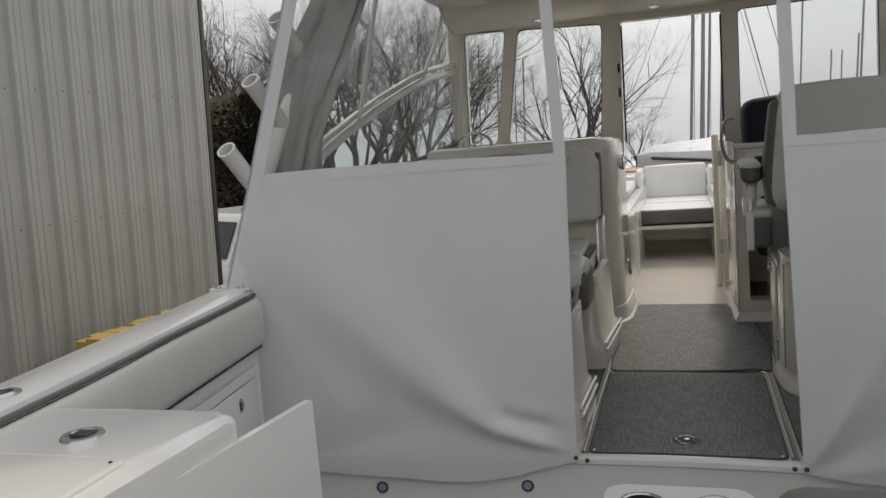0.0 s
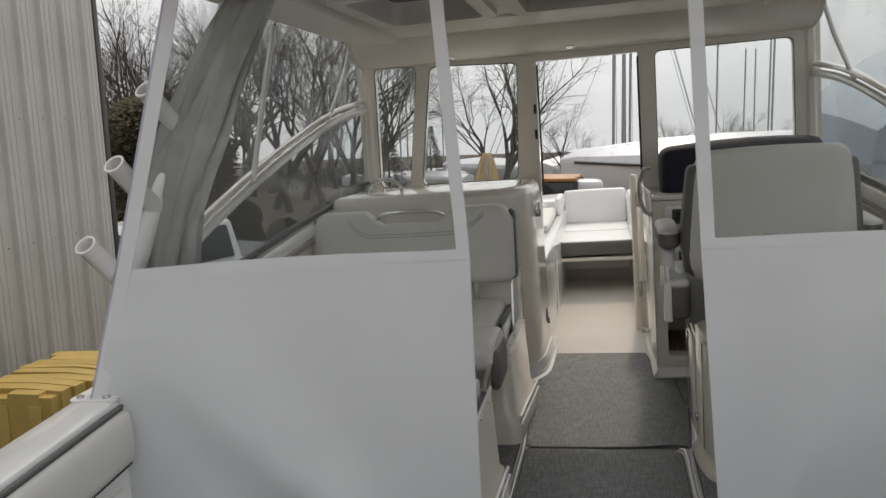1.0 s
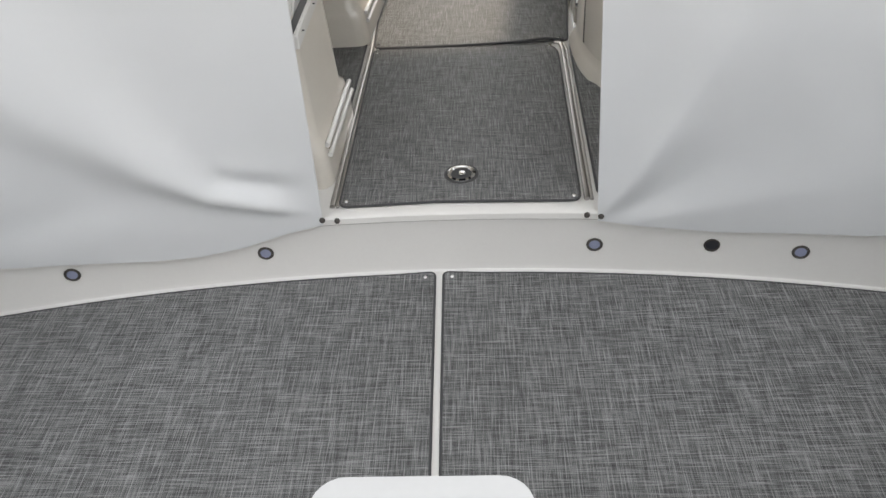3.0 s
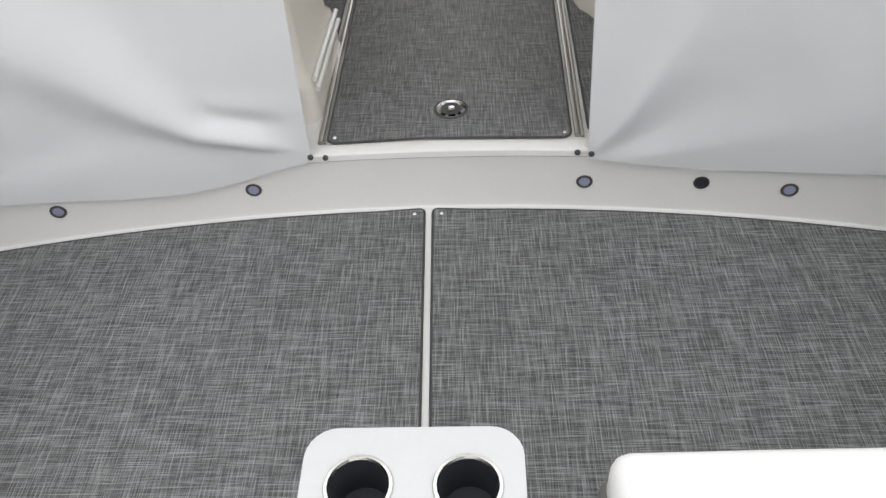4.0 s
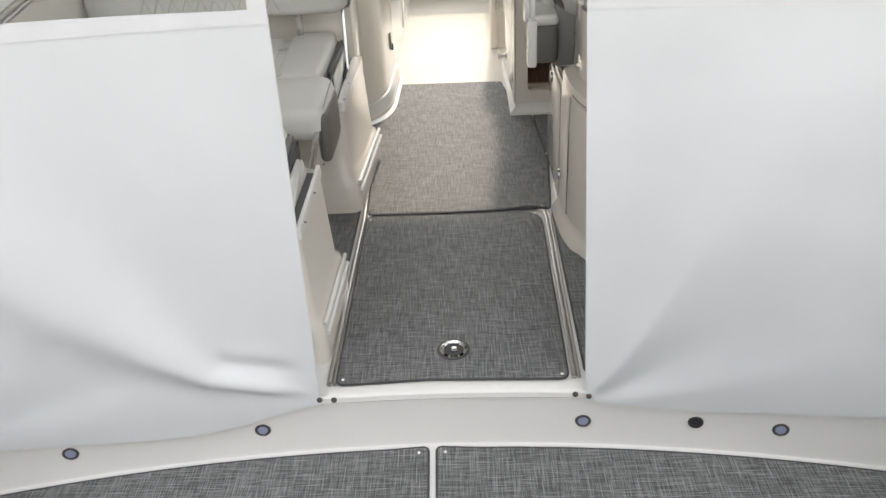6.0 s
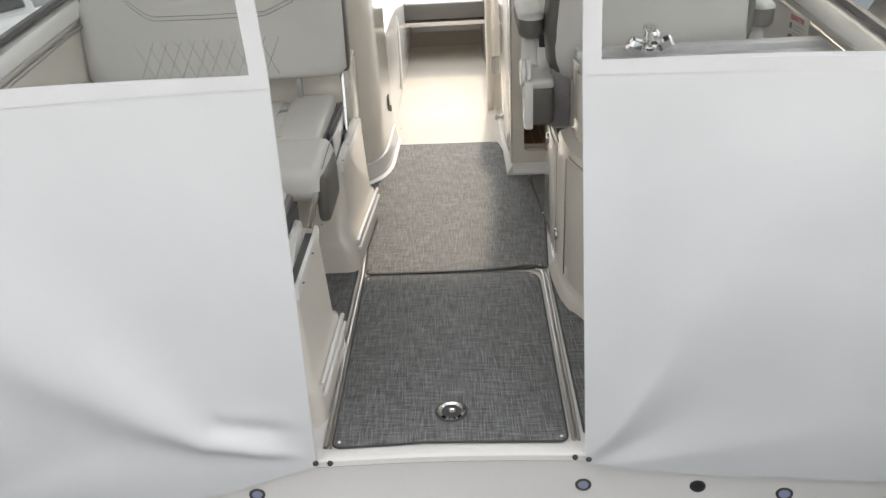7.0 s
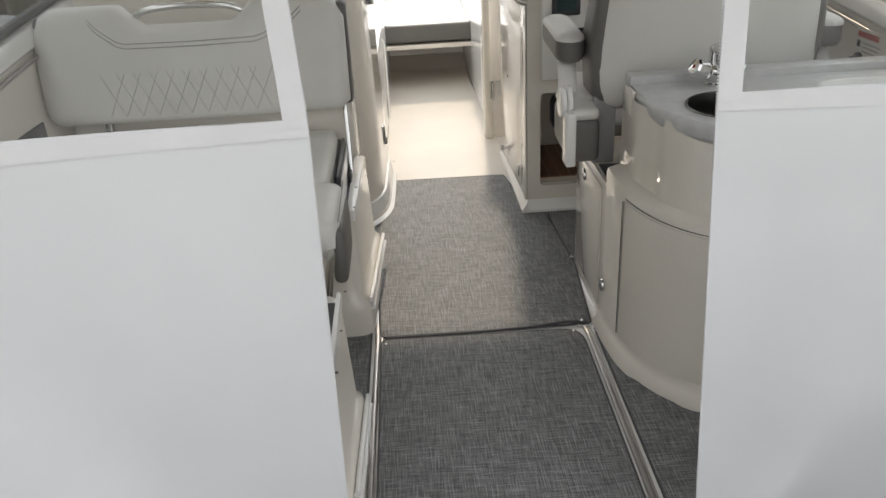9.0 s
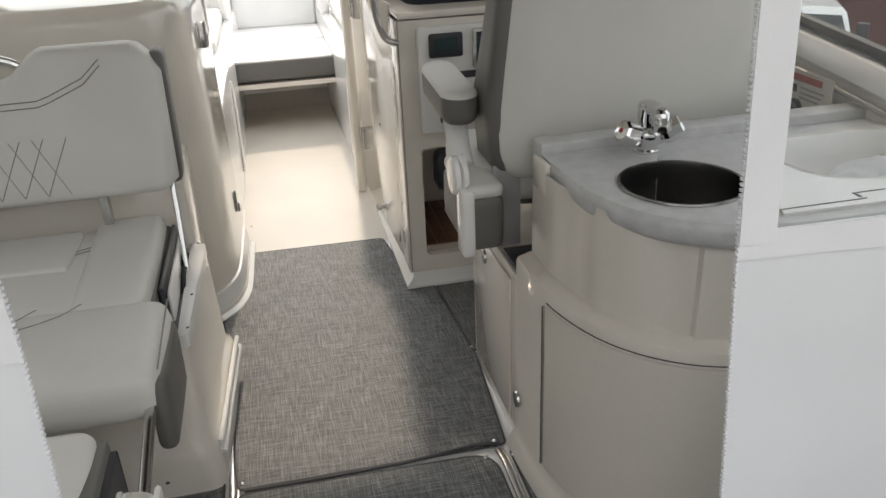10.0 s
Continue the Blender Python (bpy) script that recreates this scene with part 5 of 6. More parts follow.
part("seat", C(0.37, 1.16, 1.25, 1.62, 0.66, 0.775, 0.035, 0.01), SEAT, t, "light grey seat cushion", 60)
part("seat_side", C(0.318, 0.42, 1.14, 1.42, 0.585, 0.732, 0.022, 0.004), SEATD, t, "taupe seat side", 60)
part("seat_side_top", C(0.322, 0.42, 1.145, 1.42, 0.725, 0.765, 0.018, 0.004), SEAT, t, "", 60)
part("hinge_bracket", B(0.415, 0.492, 1.235, 1.25, 0.546, 0.78, 0.005), GREYP, t, "grey bracket")
bm = bmesh.new()
poly(bm, rounded([(0.432, 1.085), (1.2, 1.085), (1.2, 1.545), (0.432, 1.545)], 0.012), 0.0, 0.53, bev=0.01)
bs = part("base", bm, GELWARM, t, "cream seat base box")
part("access_panel", B(0.424, 0.432, 1.13, 1.50, 0.05, 0.50, 0.006), GELWARM, bs, "cream access panel")
for (y, z) in ((1.371, 0.456), (1.055, 0.168)):
    bm = bmesh.new()
    lathe(bm, [(0.024, 0), (0.022, 0.006), (0.012, 0.008)], (0.424, y, z), (-1, 0, 0), 18)
    lt = part("latch", bm, STEEL, bs, "round steel latch")
part("tray", B(0.437, 0.62, 1.09, 1.23, 0.53, 0.545, 0.004), DARK, t, "dark tray")

# ---- wet bar ----
t = thing("wet_bar_cabinet", (0.9, 0.8, 0), "cream curved wet bar cabinet with flush door", "cabinet")
front = [(0.43, 1.075), (0.432, 0.95), (0.455, 0.80), (0.51, 0.67), (0.60, 0.575), (0.72, 0.52), (0.9, 0.50), (1.44, 0.50)]


def inset(pts, d):
    return [(x + d * (1.0 if y > 0.75 else 0.6 if y > 0.55 else 0), y + d * (0.0 if y > 0.9 else 0.6 if y > 0.6 else 1)) for x, y in pts]


fl = [tuple(p)[:2] for p in smooth_line([(x, y, 0) for x, y in front], 4)]
back = [(1.44, 1.08), (0.43, 1.08)]
zs = [(0.0, -0.03), (0.02, -0.03), (0.05, -0.012), (0.07, 0.0), (0.575, 0.0), (0.588, 0.004), (0.60, 0.042), (0.84, 0.042)]
bm = bmesh.new()
loft(bm, [[(x, y, z) for x, y in inset(fl, d) + back[:1] + [(0.43 + max(0, d), 1.08)]] for z, d in zs], cap=False)
cab = part("body", bm, GELWARM, t, "", 40)
bm = bmesh.new()
dl = [p for p in fl if p[1] < 0.9]
outp = [(x - 0.006, y - 0.006) for x, y in dl]
loft(bm, [[(*outp[i], z0), (*outp[i], z1), (dl[i][0] + 0.004, dl[i][1] + 0.004, z1), (dl[i][0] + 0.004, dl[i][1] + 0.004, z0)] for i in range(len(dl)) for z0, z1 in ((0.085, 0.555),)])
dr = part("door", bm, GELWARM, t, "cream curved flush door", 40)
bm = bmesh.new()
tube(bm, [(dl[0][0] - 0.006, dl[0][1] + 0.008, 0.085), (dl[0][0] - 0.006, dl[0][1] + 0.008, 0.55)], 0.004, 6)
part("piano_hinge", bm, STEEL, dr, "dark piano hinge")
bm = bmesh.new()
tube(bm, [(x - 0.002, y - 0.002, 0.563) for x, y in dl], 0.0014, 5)
part("joint", bm, BIND, t)

part("end_cap", B(0.4705, 0.4868, 0.985, 1.079, 0.78, 0.858, 0.006), GELWARM, cab, "cream end cap")

t = thing("worktop", (0.9, 0.8, 0.83), "grey solid-surface worktop with raised rear ledge", "worktop")
tl = [tuple(p)[:2] for p in smooth_line([(x, y, 0) for x, y in ((0.488, 0.99), (0.490, 0.90), (0.502, 0.80), (0.54, 0.69), (0.612, 0.60), (0.72, 0.545), (0.9, 0.522), (1.44, 0.522))], 5)]
sink_c, sink_r = (0.705, 0.785), 0.128
circ = [(sink_c[0] + sink_r * math.cos(k * math.pi / 18), sink_c[1] + sink_r * math.sin(k * math.pi / 18)) for k in range(36)]
binh = rrect(0.965, 1.38, 0.672, 0.955, 0.13)
part("slab", poly(bmesh.new(), tl + [(1.44, 1.06), (0.488, 1.06)], 0.835, 0.86, [circ, binh]), COUNTER, t, "", 25)
bm = bmesh.new()
loft(bm, [[(x + dx, y + dy, z) for dx, dy, z in ((0.002, 0.002, 0.862), (-0.004, -0.004, 0.857), (-0.006, -0.006, 0.845), (-0.004, -0.004, 0.822), (0.002, 0.002, 0.81), (0.014, 0.014, 0.808), (0.02, 0.02, 0.85))] for x, y in tl])
part("front_lip", bm, COUNTER, t, "rounded front lip", 50)
part("rear_ledge", B(0.486, 1.44, 1.062, 1.128, 0.80, 0.885, 0.008), COUNTER, t, "raised rear ledge")
bm = bmesh.new()
bl = rrect(0.965, 1.38, 0.672, 0.955, 0.13)
loft(bm, [[(x, y, z) for x, y in rrect(0.965 + d, 1.38 - d, 0.672 + d, 0.955 - d, 0.13 - d)] for z, d in ((0.866, -0.004), (0.868, 0.0), (0.864, 0.006), (0.81, 0.015), (0.76, 0.03), (0.745, 0.06), (0.744, 0.128))], cap=False)
part("moulded_bin", bm, GEL, t, "white moulded bin", 50)
tray = part("bin_surround", poly(bmesh.new(), [(0.80, 0.565), (1.40, 0.555), (1.40, 0.975), (1.05, 0.985), (0.93, 0.88), (0.87, 0.74)], 0.860, 0.8655, [bl]), GEL, t, "white moulded surround of the bin")
part("groove", B(0.80, 0.995, 0.582, 0.585, 0.8655, 0.8665), DARK, tray, "dark lid joint")
part("groove", B(0.985, 1.36, 0.612, 0.615, 0.8655, 0.8665), DARK, tray, "dark lid joint")
part("groove", B(0.985, 0.992, 0.592, 0.612, 0.8655, 0.8665), DARK, tray, "dark lid joint")
bm = bmesh.new()
bmesh.ops.create_icosphere(bm, subdivisions=4, radius=1)
for v in bm.verts:
    c = v.co
    f = 1 + 0.22 * noise.noise(c * 1.7) + 0.12 * abs(noise.noise(c * 4.0 + Vector((3, 1, 2))))
    v.co = Vector((1.2 + 0.10 * c.x * f, 0.80 + 0.075 * c.y * f, max(0.747, 0.785 + 0.07 * c.z * f)))
solid("crumpled_cloth", bm, WEBBING, "crumpled white cloth lying in the moulded bin", "cloth", smooth=30)
t = thing("round_sink", (sink_c[0], sink_c[1], 0.73), "round stainless steel sink with plug chain", "sink")
bm = bmesh.new()
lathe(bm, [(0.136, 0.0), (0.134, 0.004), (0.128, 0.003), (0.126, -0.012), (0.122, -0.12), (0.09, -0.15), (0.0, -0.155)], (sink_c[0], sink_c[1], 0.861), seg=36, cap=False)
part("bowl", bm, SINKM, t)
bm = bmesh.new()
for k in range(26):
    a = k / 25
    p = Vector((0.722, 0.93, 0.866)).lerp(Vector((0.70, 0.885, 0.77)), a)
    bmesh.ops.create_icosphere(bm, subdivisions=1, radius=0.0022, matrix=Matrix.Translation(p))
part("plug_chain", bm, CHROME, t, "fine bead chain")
t = thing("mixer_tap", (0.725, 1.0, 0.86), "chrome mixer tap with two faceted handles", "tap")
TX, TY = 0.725, 1.0
bm = bmesh.new()
lathe(bm, [(0.029, 0), (0.029, 0.006), (0.026, 0.01), (0.028, 0.018), (0.036, 0.034), (0.037, 0.044), (0.033, 0.054), (0.024, 0.06), (0.023, 0.098), (0.0245, 0.104), (0.022, 0.112), (0.01, 0.117)], (TX, TY, 0.861), seg=24)
part("body", bm, CHROME, t)
bm = bmesh.new()
tube(bm, smooth_line([(TX, TY, 0.962), (TX, TY - 0.03, 0.966), (TX, TY - 0.058, 0.962)]), [0.017] * 12 + [0.0165], 16)
part("spout", bm, CHROME, t)
bm = bmesh.new()
lathe(bm, [(0.0, 0.003), (0.016, 0.002), (0.019, 0), (0.0215, 0.004), (0.0215, 0.03), (0.019, 0.04), (0.012, 0.046)], (TX, TY - 0.066, 0.926), Vector((0, 0.12, 1)).normalized(), seg=20)
part("aerator", bm, CHROME, t)
for s in (-1, 1):
    d = Vector((s * 0.84, -0.26, 0.46)).normalized()
    A = Vector((TX, TY, 0.884)) + d * 0.018
    bm = bmesh.new()
    lathe(bm, [(0.02, 0), (0.02, 0.016), (0.025, 0.02), (0.0285, 0.03), (0.0265, 0.062), (0.021, 0.067), (0.006, 0.068)], A, d, 8)
    hd = part("handle", bm, CHROME, t, "faceted chrome handle", 20)
    part("marker", disc(A + d * 0.067, d, 0.006, 0.002, 10), REDP if s < 0 else LENS, hd, "small colour marker")
for ob in t.children_recursive:
    ob.data.transform(Matrix.Translation((TX, TY, 0.861)) @ Matrix.Scale(1.05, 4) @ Matrix.Translation((-TX, -TY, -0.861)))
t = thing("warning_label", (1.34, 1.26, 0.86), "small pale warning label with a red bar", "label")
X = mir(-1.505) - 0.022
part("backing", B(X - 0.002, X, 1.155, 1.335, 0.79, 0.935), GELWARM, t)
part("red_bar", B(X - 0.003, X - 0.002, 1.20, 1.325, 0.905, 0.924), REDP, t)
part("pictogram", B(X - 0.003, X - 0.002, 1.305, 1.325, 0.872, 0.893), DARK, t)
for k in range(3):
    part("text_bar", B(X - 0.003, X - 0.002, 1.185 + 0.012 * k, 1.29, 0.886 - 0.014 * k, 0.891 - 0.014 * k), GREYP, t)
t = thing("control_knob", (1.34, 1.3, 0.82), "round dark control knob in the side liner", "control knob")
bm = bmesh.new()
lathe(bm, [(0.03, 0), (0.03, 0.006), (0.02, 0.01), (0.018, 0.03), (0.01, 0.034)], (X - 0.002, 1.30, 0.825), (-1, 0, 0), 16)
part("knob", bm, DARK, t)

# ---- bow lounge beyond the windshield ----
for side in (0, 1):
    word = "starboard" if side else "port"
    xi = 0.29 if side else -0.335
    s = 1 if side else -1
    bm = bmesh.new()
    prof = [(0.0, -0.004), (0.0, 0.58), (0.006, 0.597), (0.03, 0.605), (0.9, 0.615), (0.9, -0.004)]
    loft(bm, [[(xi + s * dx - s * 0.02 * max(0, y - 2.8) * 0.3, y, z) for dx, z in prof] for y in ((3.24 if side else 2.795), 3.4, 3.8, 4.4, 5.0, 5.8)])
    solid("bow_side_" + word, bm, GEL, "white moulded bow seat base beside the passage", "seat base", kind="structure")
    t = thing("bow_side_cushion", (xi + s * 0.3, 4.2, 0.62), "light grey bow lounge side cushion", "cushion", "bow cushions")
    part("pad", C(min(xi + s * 0.06, xi + s * 0.62), max(xi + s * 0.06, xi + s * 0.62), 4.0, 5.3, 0.613, 0.675, 0.03), SEAT, t, "", 60)
    # a thin tube on each side stands for the pale edge of an opening
    t = thing("grab_loop", (xi, 3.3, 0.4), "long vertical white opening edge beside the passage", "grab rail", "passage grab rails")
    bm = bmesh.new()
    tube(bm, smooth_line([(xi + s * 0.004, 3.58, 0.05), (xi - s * 0.012, 3.59, 0.09), (xi - s * 0.012, 3.60, 0.48), (xi + s * 0.004, 3.61, 0.54)]), 0.008, 8)
    part("rail", bm, GEL, t)
bm = bmesh.new()
prof = [(4.43, 0.285), (4.5, 0.275), (5.18, 0.27), (5.2, 0.16), (5.18, 0.08), (5.1, 0.03), (4.98, 0.004), (4.9, -0.002), (4.9, -0.05), (5.9, -0.05), (5.9, 0.315), (4.43, 0.315)]
loft(bm, [[(x, y, z) for y, z in prof] for x in (-0.36, 0.30)])
solid("bow_seat_base", bm, GELWARM, "cream moulded bow seat base with coved toe space", "seat base", kind="structure")
t = thing("bow_cushion", (-0.03, 4.9, 0.32), "white-topped bow lounge cushion with taupe front band", "cushion", "bow cushions")
ct = part("pad", C(-0.342, 0.295, 4.445, 5.05, 0.33, 0.46, 0.018, 0.004), SEATW, t, "", 60)
part("front_band", C(-0.346, 0.299, 4.43, 4.47, 0.332, 0.452, 0.012, 0.0), SEATD, ct, "taupe front band")
part("rear_pad", C(-0.342, 0.295, 5.06, 5.62, 0.335, 0.468, 0.018, 0.004), SEATW, t, "white rear pad", 60)
bm = bmesh.new()
tube(bm, [(-0.34, 4.452, 0.452), (0.293, 4.452, 0.452)], 0.004, 5)
part("piping", bm, SEATD, ct)
t = thing("bow_lounge_back", (-0.03, 5.7, 0.47), "light grey bow lounge backrest with side wings", "backrest")
part("centre_pad", C(-0.335, 0.27, 5.62, 5.72, 0.46, 0.785, 0.022, 0.006, lambda X, Y, Z: (X, Y + 0.25 * (Z - 0.46), Z)), SEATW, t, "", 60)
for s, x in ((-1, -0.345), (1, 0.285)):
    part("wing", C(min(x, x + s * 0.055), max(x, x + s * 0.055), 5.15, 5.72, 0.46, 0.77, 0.03, 0.004), SEATW, t, "", 60)
    part("strap", B(x - 0.012 + s * 0.03, x + 0.012 + s * 0.03, 5.13, 5.152, 0.45, 0.62, 0.004), STEEL, t)
bm = bmesh.new()
poly(bm, rounded([(-1.2, 5.78), (1.05, 5.78), (0.6, 6.6), (-0.75, 6.6)], 0.2), 0.3, 0.68, bev=0.03)
solid("foredeck", bm, GEL, "white moulded foredeck at the bow", "deck", kind="structure")

# ---- the boatyard outside: level ground, on which the boat stands with a slight heel ----
YARD = Matrix.Rotation(radians(2.6), 4, "Y") @ Matrix.Translation((0, 0, -2.05))


def fall(r):
    """The ground slopes gently away all round."""
    return -0.042 * max(0.0, r - 12)


def yard(ob, x, y, rz=0, s=1.0):
    ob.matrix_basis = YARD @ pose(x, y, fall(math.hypot(x, y)), 0, 0, rz) @ Matrix.Diagonal((s, s, s, 1))
    return ob


def polar(deg, d, y0=-2.5):
    return d * math.sin(radians(deg)), y0 + d * math.cos(radians(deg))


bm = bmesh.new()
R = [0, 6, 12, 15, 40, 120, 400, 1500, 4000]
loft(bm, [[(max(r, 0.01) * math.cos(k * math.pi / 24), max(r, 0.01) * math.sin(k * math.pi / 24), fall(r)) for k in range(48)] for r in R], cap=False)
yard(solid("ground", bm, GRAVEL, "brown gravel boatyard ground", "ground", kind="structure"), 0, 0)

# metal building on the port side
t = thing("metal_building", (0, 0, 0), "grey ribbed sheet-metal building with dark corner trim", "building")
H = 6.0


def sheet_mesh():
    prof = []
    for k in range(3):
        x = k * 0.305
        prof += [(x, 0), (x + 0.115, 0), (x + 0.135, 0.042), (x + 0.165, 0.042), (x + 0.172, 0.034), (x + 0.186, 0.034), (x + 0.193, 0.042), (x + 0.232, 0.042), (x + 0.239, 0.034), (x + 0.253, 0.034), (x + 0.26, 0.042), (x + 0.285, 0.042)]
    prof += [(0.915, 0)]
    bm = bmesh.new()
    for z0, z1 in ((0, H),):
        a = [bm.verts.new((d, u, z0)) for u, d in prof]
        b = [bm.verts.new((d, u, z1)) for u, d in prof]
        for i in range(len(a) - 1):
            bm.faces.new((a[i], a[i + 1], b[i + 1], b[i]))
    return finish("wall_sheet", bm, METALW, 20)


me = sheet_mesh()
for k in range(16):
    ob = part("wall_sheet", me, METALW, t)
    ob.matrix_basis = Matrix.Translation((0, -0.915 * (k + 1), 0))
part("corner_trim", B(-0.06, 0.045, 0.0, 0.07, 0, H, 0.004), TRIMD, t, "dark corner trim")
part("end_wall", B(-9, -0.02, -0.05, 0.0, 0, H), METALW, t)
part("roof", B(-9.3, 0.35, -15, 0.3, H, H + 0.12), METALW, t)
part("inner_wall", B(-9, -0.05, -14.6, -0.06, 0, H - 0.05), TRIMD, t)
me2 = finish("screw", disc((0, 0, 0), (1, 0, 0), 0.006, 0.005, 6), TRIMD)
for k in range(22):
    for z in (1.5, 2.6, 3.7):
        ob = part("screw", me2, TRIMD, t)
        ob.matrix_basis = Matrix.Translation((0.001, -0.915 * (k // 3 + 1) + 0.305 * (k % 3) + 0.06, z))
yard(t, -5.0, 4.92)

# yellow plastic blocks stored in a row beside the wall
rnd = random.Random(11)


def slab_mesh(v):
    out = [(-0.40, 0), (0.40, 0), (0.40, 0.80), (0.30, 0.80), (0.30, 0.825), (0.05, 0.825), (0.05, 0.79), (-0.08, 0.79), (-0.08, 0.825), (-0.3, 0.825), (-0.3, 0.80), (-0.40, 0.80)]
    if v:
        out = [(-0.40, 0), (0.40, 0), (0.40, 0.82), (0.1, 0.835), (-0.40, 0.815)]
    bm = poly(bmesh.new(), out, 0, 0.112, axes="xzy")
    if not v:
        for x in (-0.28, 0.0, 0.27):
            box(bm, x - 0.05, x + 0.05, -0.02, 0.004, 0.06, 0.74, 0.01)
    return finish("yellow_block", bm, YELLOW, 25)


sm = [slab_mesh(0), slab_mesh(1)]
for tierz in (0, 1):
    for k in range(9):
        o = tagged(new("yellow_block", sm[0 if (k == 0 or tierz == 0) else 1]), "weathered yellow plastic block stored beside the metal wall", "plastic block", "stored yellow blocks")
        o.matrix_basis = YARD @ pose(-4.3 + rnd.uniform(-0.05, 0.05) + 0.012 * k, 2.37 + 0.125 * k, 0.84 * tierz + 0.035, rnd.uniform(-2, 2), 0, rnd.uniform(-4, 4))
for x in (-4.65, -4.0):
    o = solid("timber_skid", B(-0.05, 0.05, 0, 1.4, 0, 0.035, 0.006), WOODP, "weathered timber skid under yellow blocks", "timber", "timber skids")
    yard(o, x, 2.3)


# bare winter trees
def tree_meshes(seed, height, spread=1.0, depth=6):
    rnd = random.Random(seed)
    trunk, crown = bmesh.new(), bmesh.new()

    def grow(p, d, L, r, lev):
        n = 4 if lev < 3 else 2
        pts = [p]
        for i in range(n):
            d = (d + Vector((rnd.gauss(0, 0.17), rnd.gauss(0, 0.17), rnd.gauss(0.03, 0.07)))).normalized()
            pts.append(pts[-1] + d * L / n)
        rs = [r * (1 - 0.42 * i / n) for i in range(n + 1)]
        tube(trunk if lev < 2 else crown, pts, rs, 7 if lev < 2 else 4 if lev < 4 else 3, cap=False)
        if lev >= depth:
            return
        kids = (rnd.choice((3, 4)) if lev < 4 else 3) if lev else 5
        for c in range(kids):
            f = rnd.uniform(0.4, 1.0) if c < kids - 1 else 1.0
            i = min(n, max(1, round(f * n)))
            ang = rnd.uniform(0, 6.283)
            tilt = rnd.uniform(0.4, 1.0) * spread if c < kids - 1 else rnd.uniform(0.05, 0.3)
            s = d.cross(Vector((math.cos(ang), math.sin(ang), 0.3))).normalized()
            nd = (d * math.cos(tilt) + s * math.sin(tilt)).normalized()
            nd.z = max(nd.z, -0.05)
            grow(pts[i], nd, L * rnd.uniform(0.55, 0.78), rs[i] * (rnd.uniform(0.5, 0.68) if c < kids - 1 else 0.85), lev + 1)
    grow(Vector((0, 0, -0.6)), Vector((0, 0, 1)), height * 0.31, height * 0.013, 0)
    return finish("trunk", trunk, BARK, 60), finish("crown", crown, BARK, 60)


kinds = [tree_meshes(3, 13, 0.72, 6), tree_meshes(8, 13, 0.82, 7), tree_meshes(21, 12, 0.66, 6)]


def bare_tree(deg, d, h, k, rz):
    t = thing("bare_tree", (0, 0, 0), "tall leafless winter tree with fine dark branches", "tree", "bare trees")
    part("trunk", kinds[k][0], BARK, t)
    part("crown", kinds[k][1], BARK, t)
    x, y = polar(deg, d)
    yard(t, x, y, rz, 1.5 * h / 13)


for deg, d, h, k, rz in (
        (-6.7, 44, 11.5, 1, 20), (-6.2, 47, 10, 0, 70), (-7.6, 64, 11, 2, 130), (-2.4, 60, 6.4, 1, 200), (-1.2, 64, 4.6, 0, 60), (4.5, 130, 8, 1, 30), (6.2, 120, 7, 2, 99), (7.8, 135, 9, 0, 10), (10.2, 125, 8, 1, 160), (12, 130, 9, 2, 230), (13.6, 120, 9, 0, 300),
        (-15.6, 75, 13, 0, 33), (-17.2, 70, 15, 1, 190), (-18.8, 78, 16, 2, 61), (-20.3, 72, 17, 0, 9), (-22.8, 76, 18, 1, 121), (-24.3, 70, 17, 2, 200), (-27.2, 74, 17, 1, 3), (-29.8, 66, 14, 0, 81), (-31.9, 62, 12, 1, 140), (-34.4, 60, 12, 2, 260),
        (-16.5, 56, 13, 1, 10), (-18, 48, 13, 2, 250), (-19.5, 52, 14, 0, 140), (-21, 60, 16, 1, 15), (-22, 46, 14, 2, 77), (-23.5, 50, 14, 1, 300), (-25, 62, 16, 0, 44), (-26.5, 48, 14, 2, 70),
        (-28, 44, 12, 0, 170), (-29.3, 40, 10.5, 2, 30), (-30.3, 46, 12, 1, 95), (-31.3, 38, 10, 2, 220), (-32.4, 44, 10, 0, 180), (-33.6, 36, 9, 2, 120), (-35.5, 42, 10, 1, 10)):
    bare_tree(deg, d, h, k, rz)


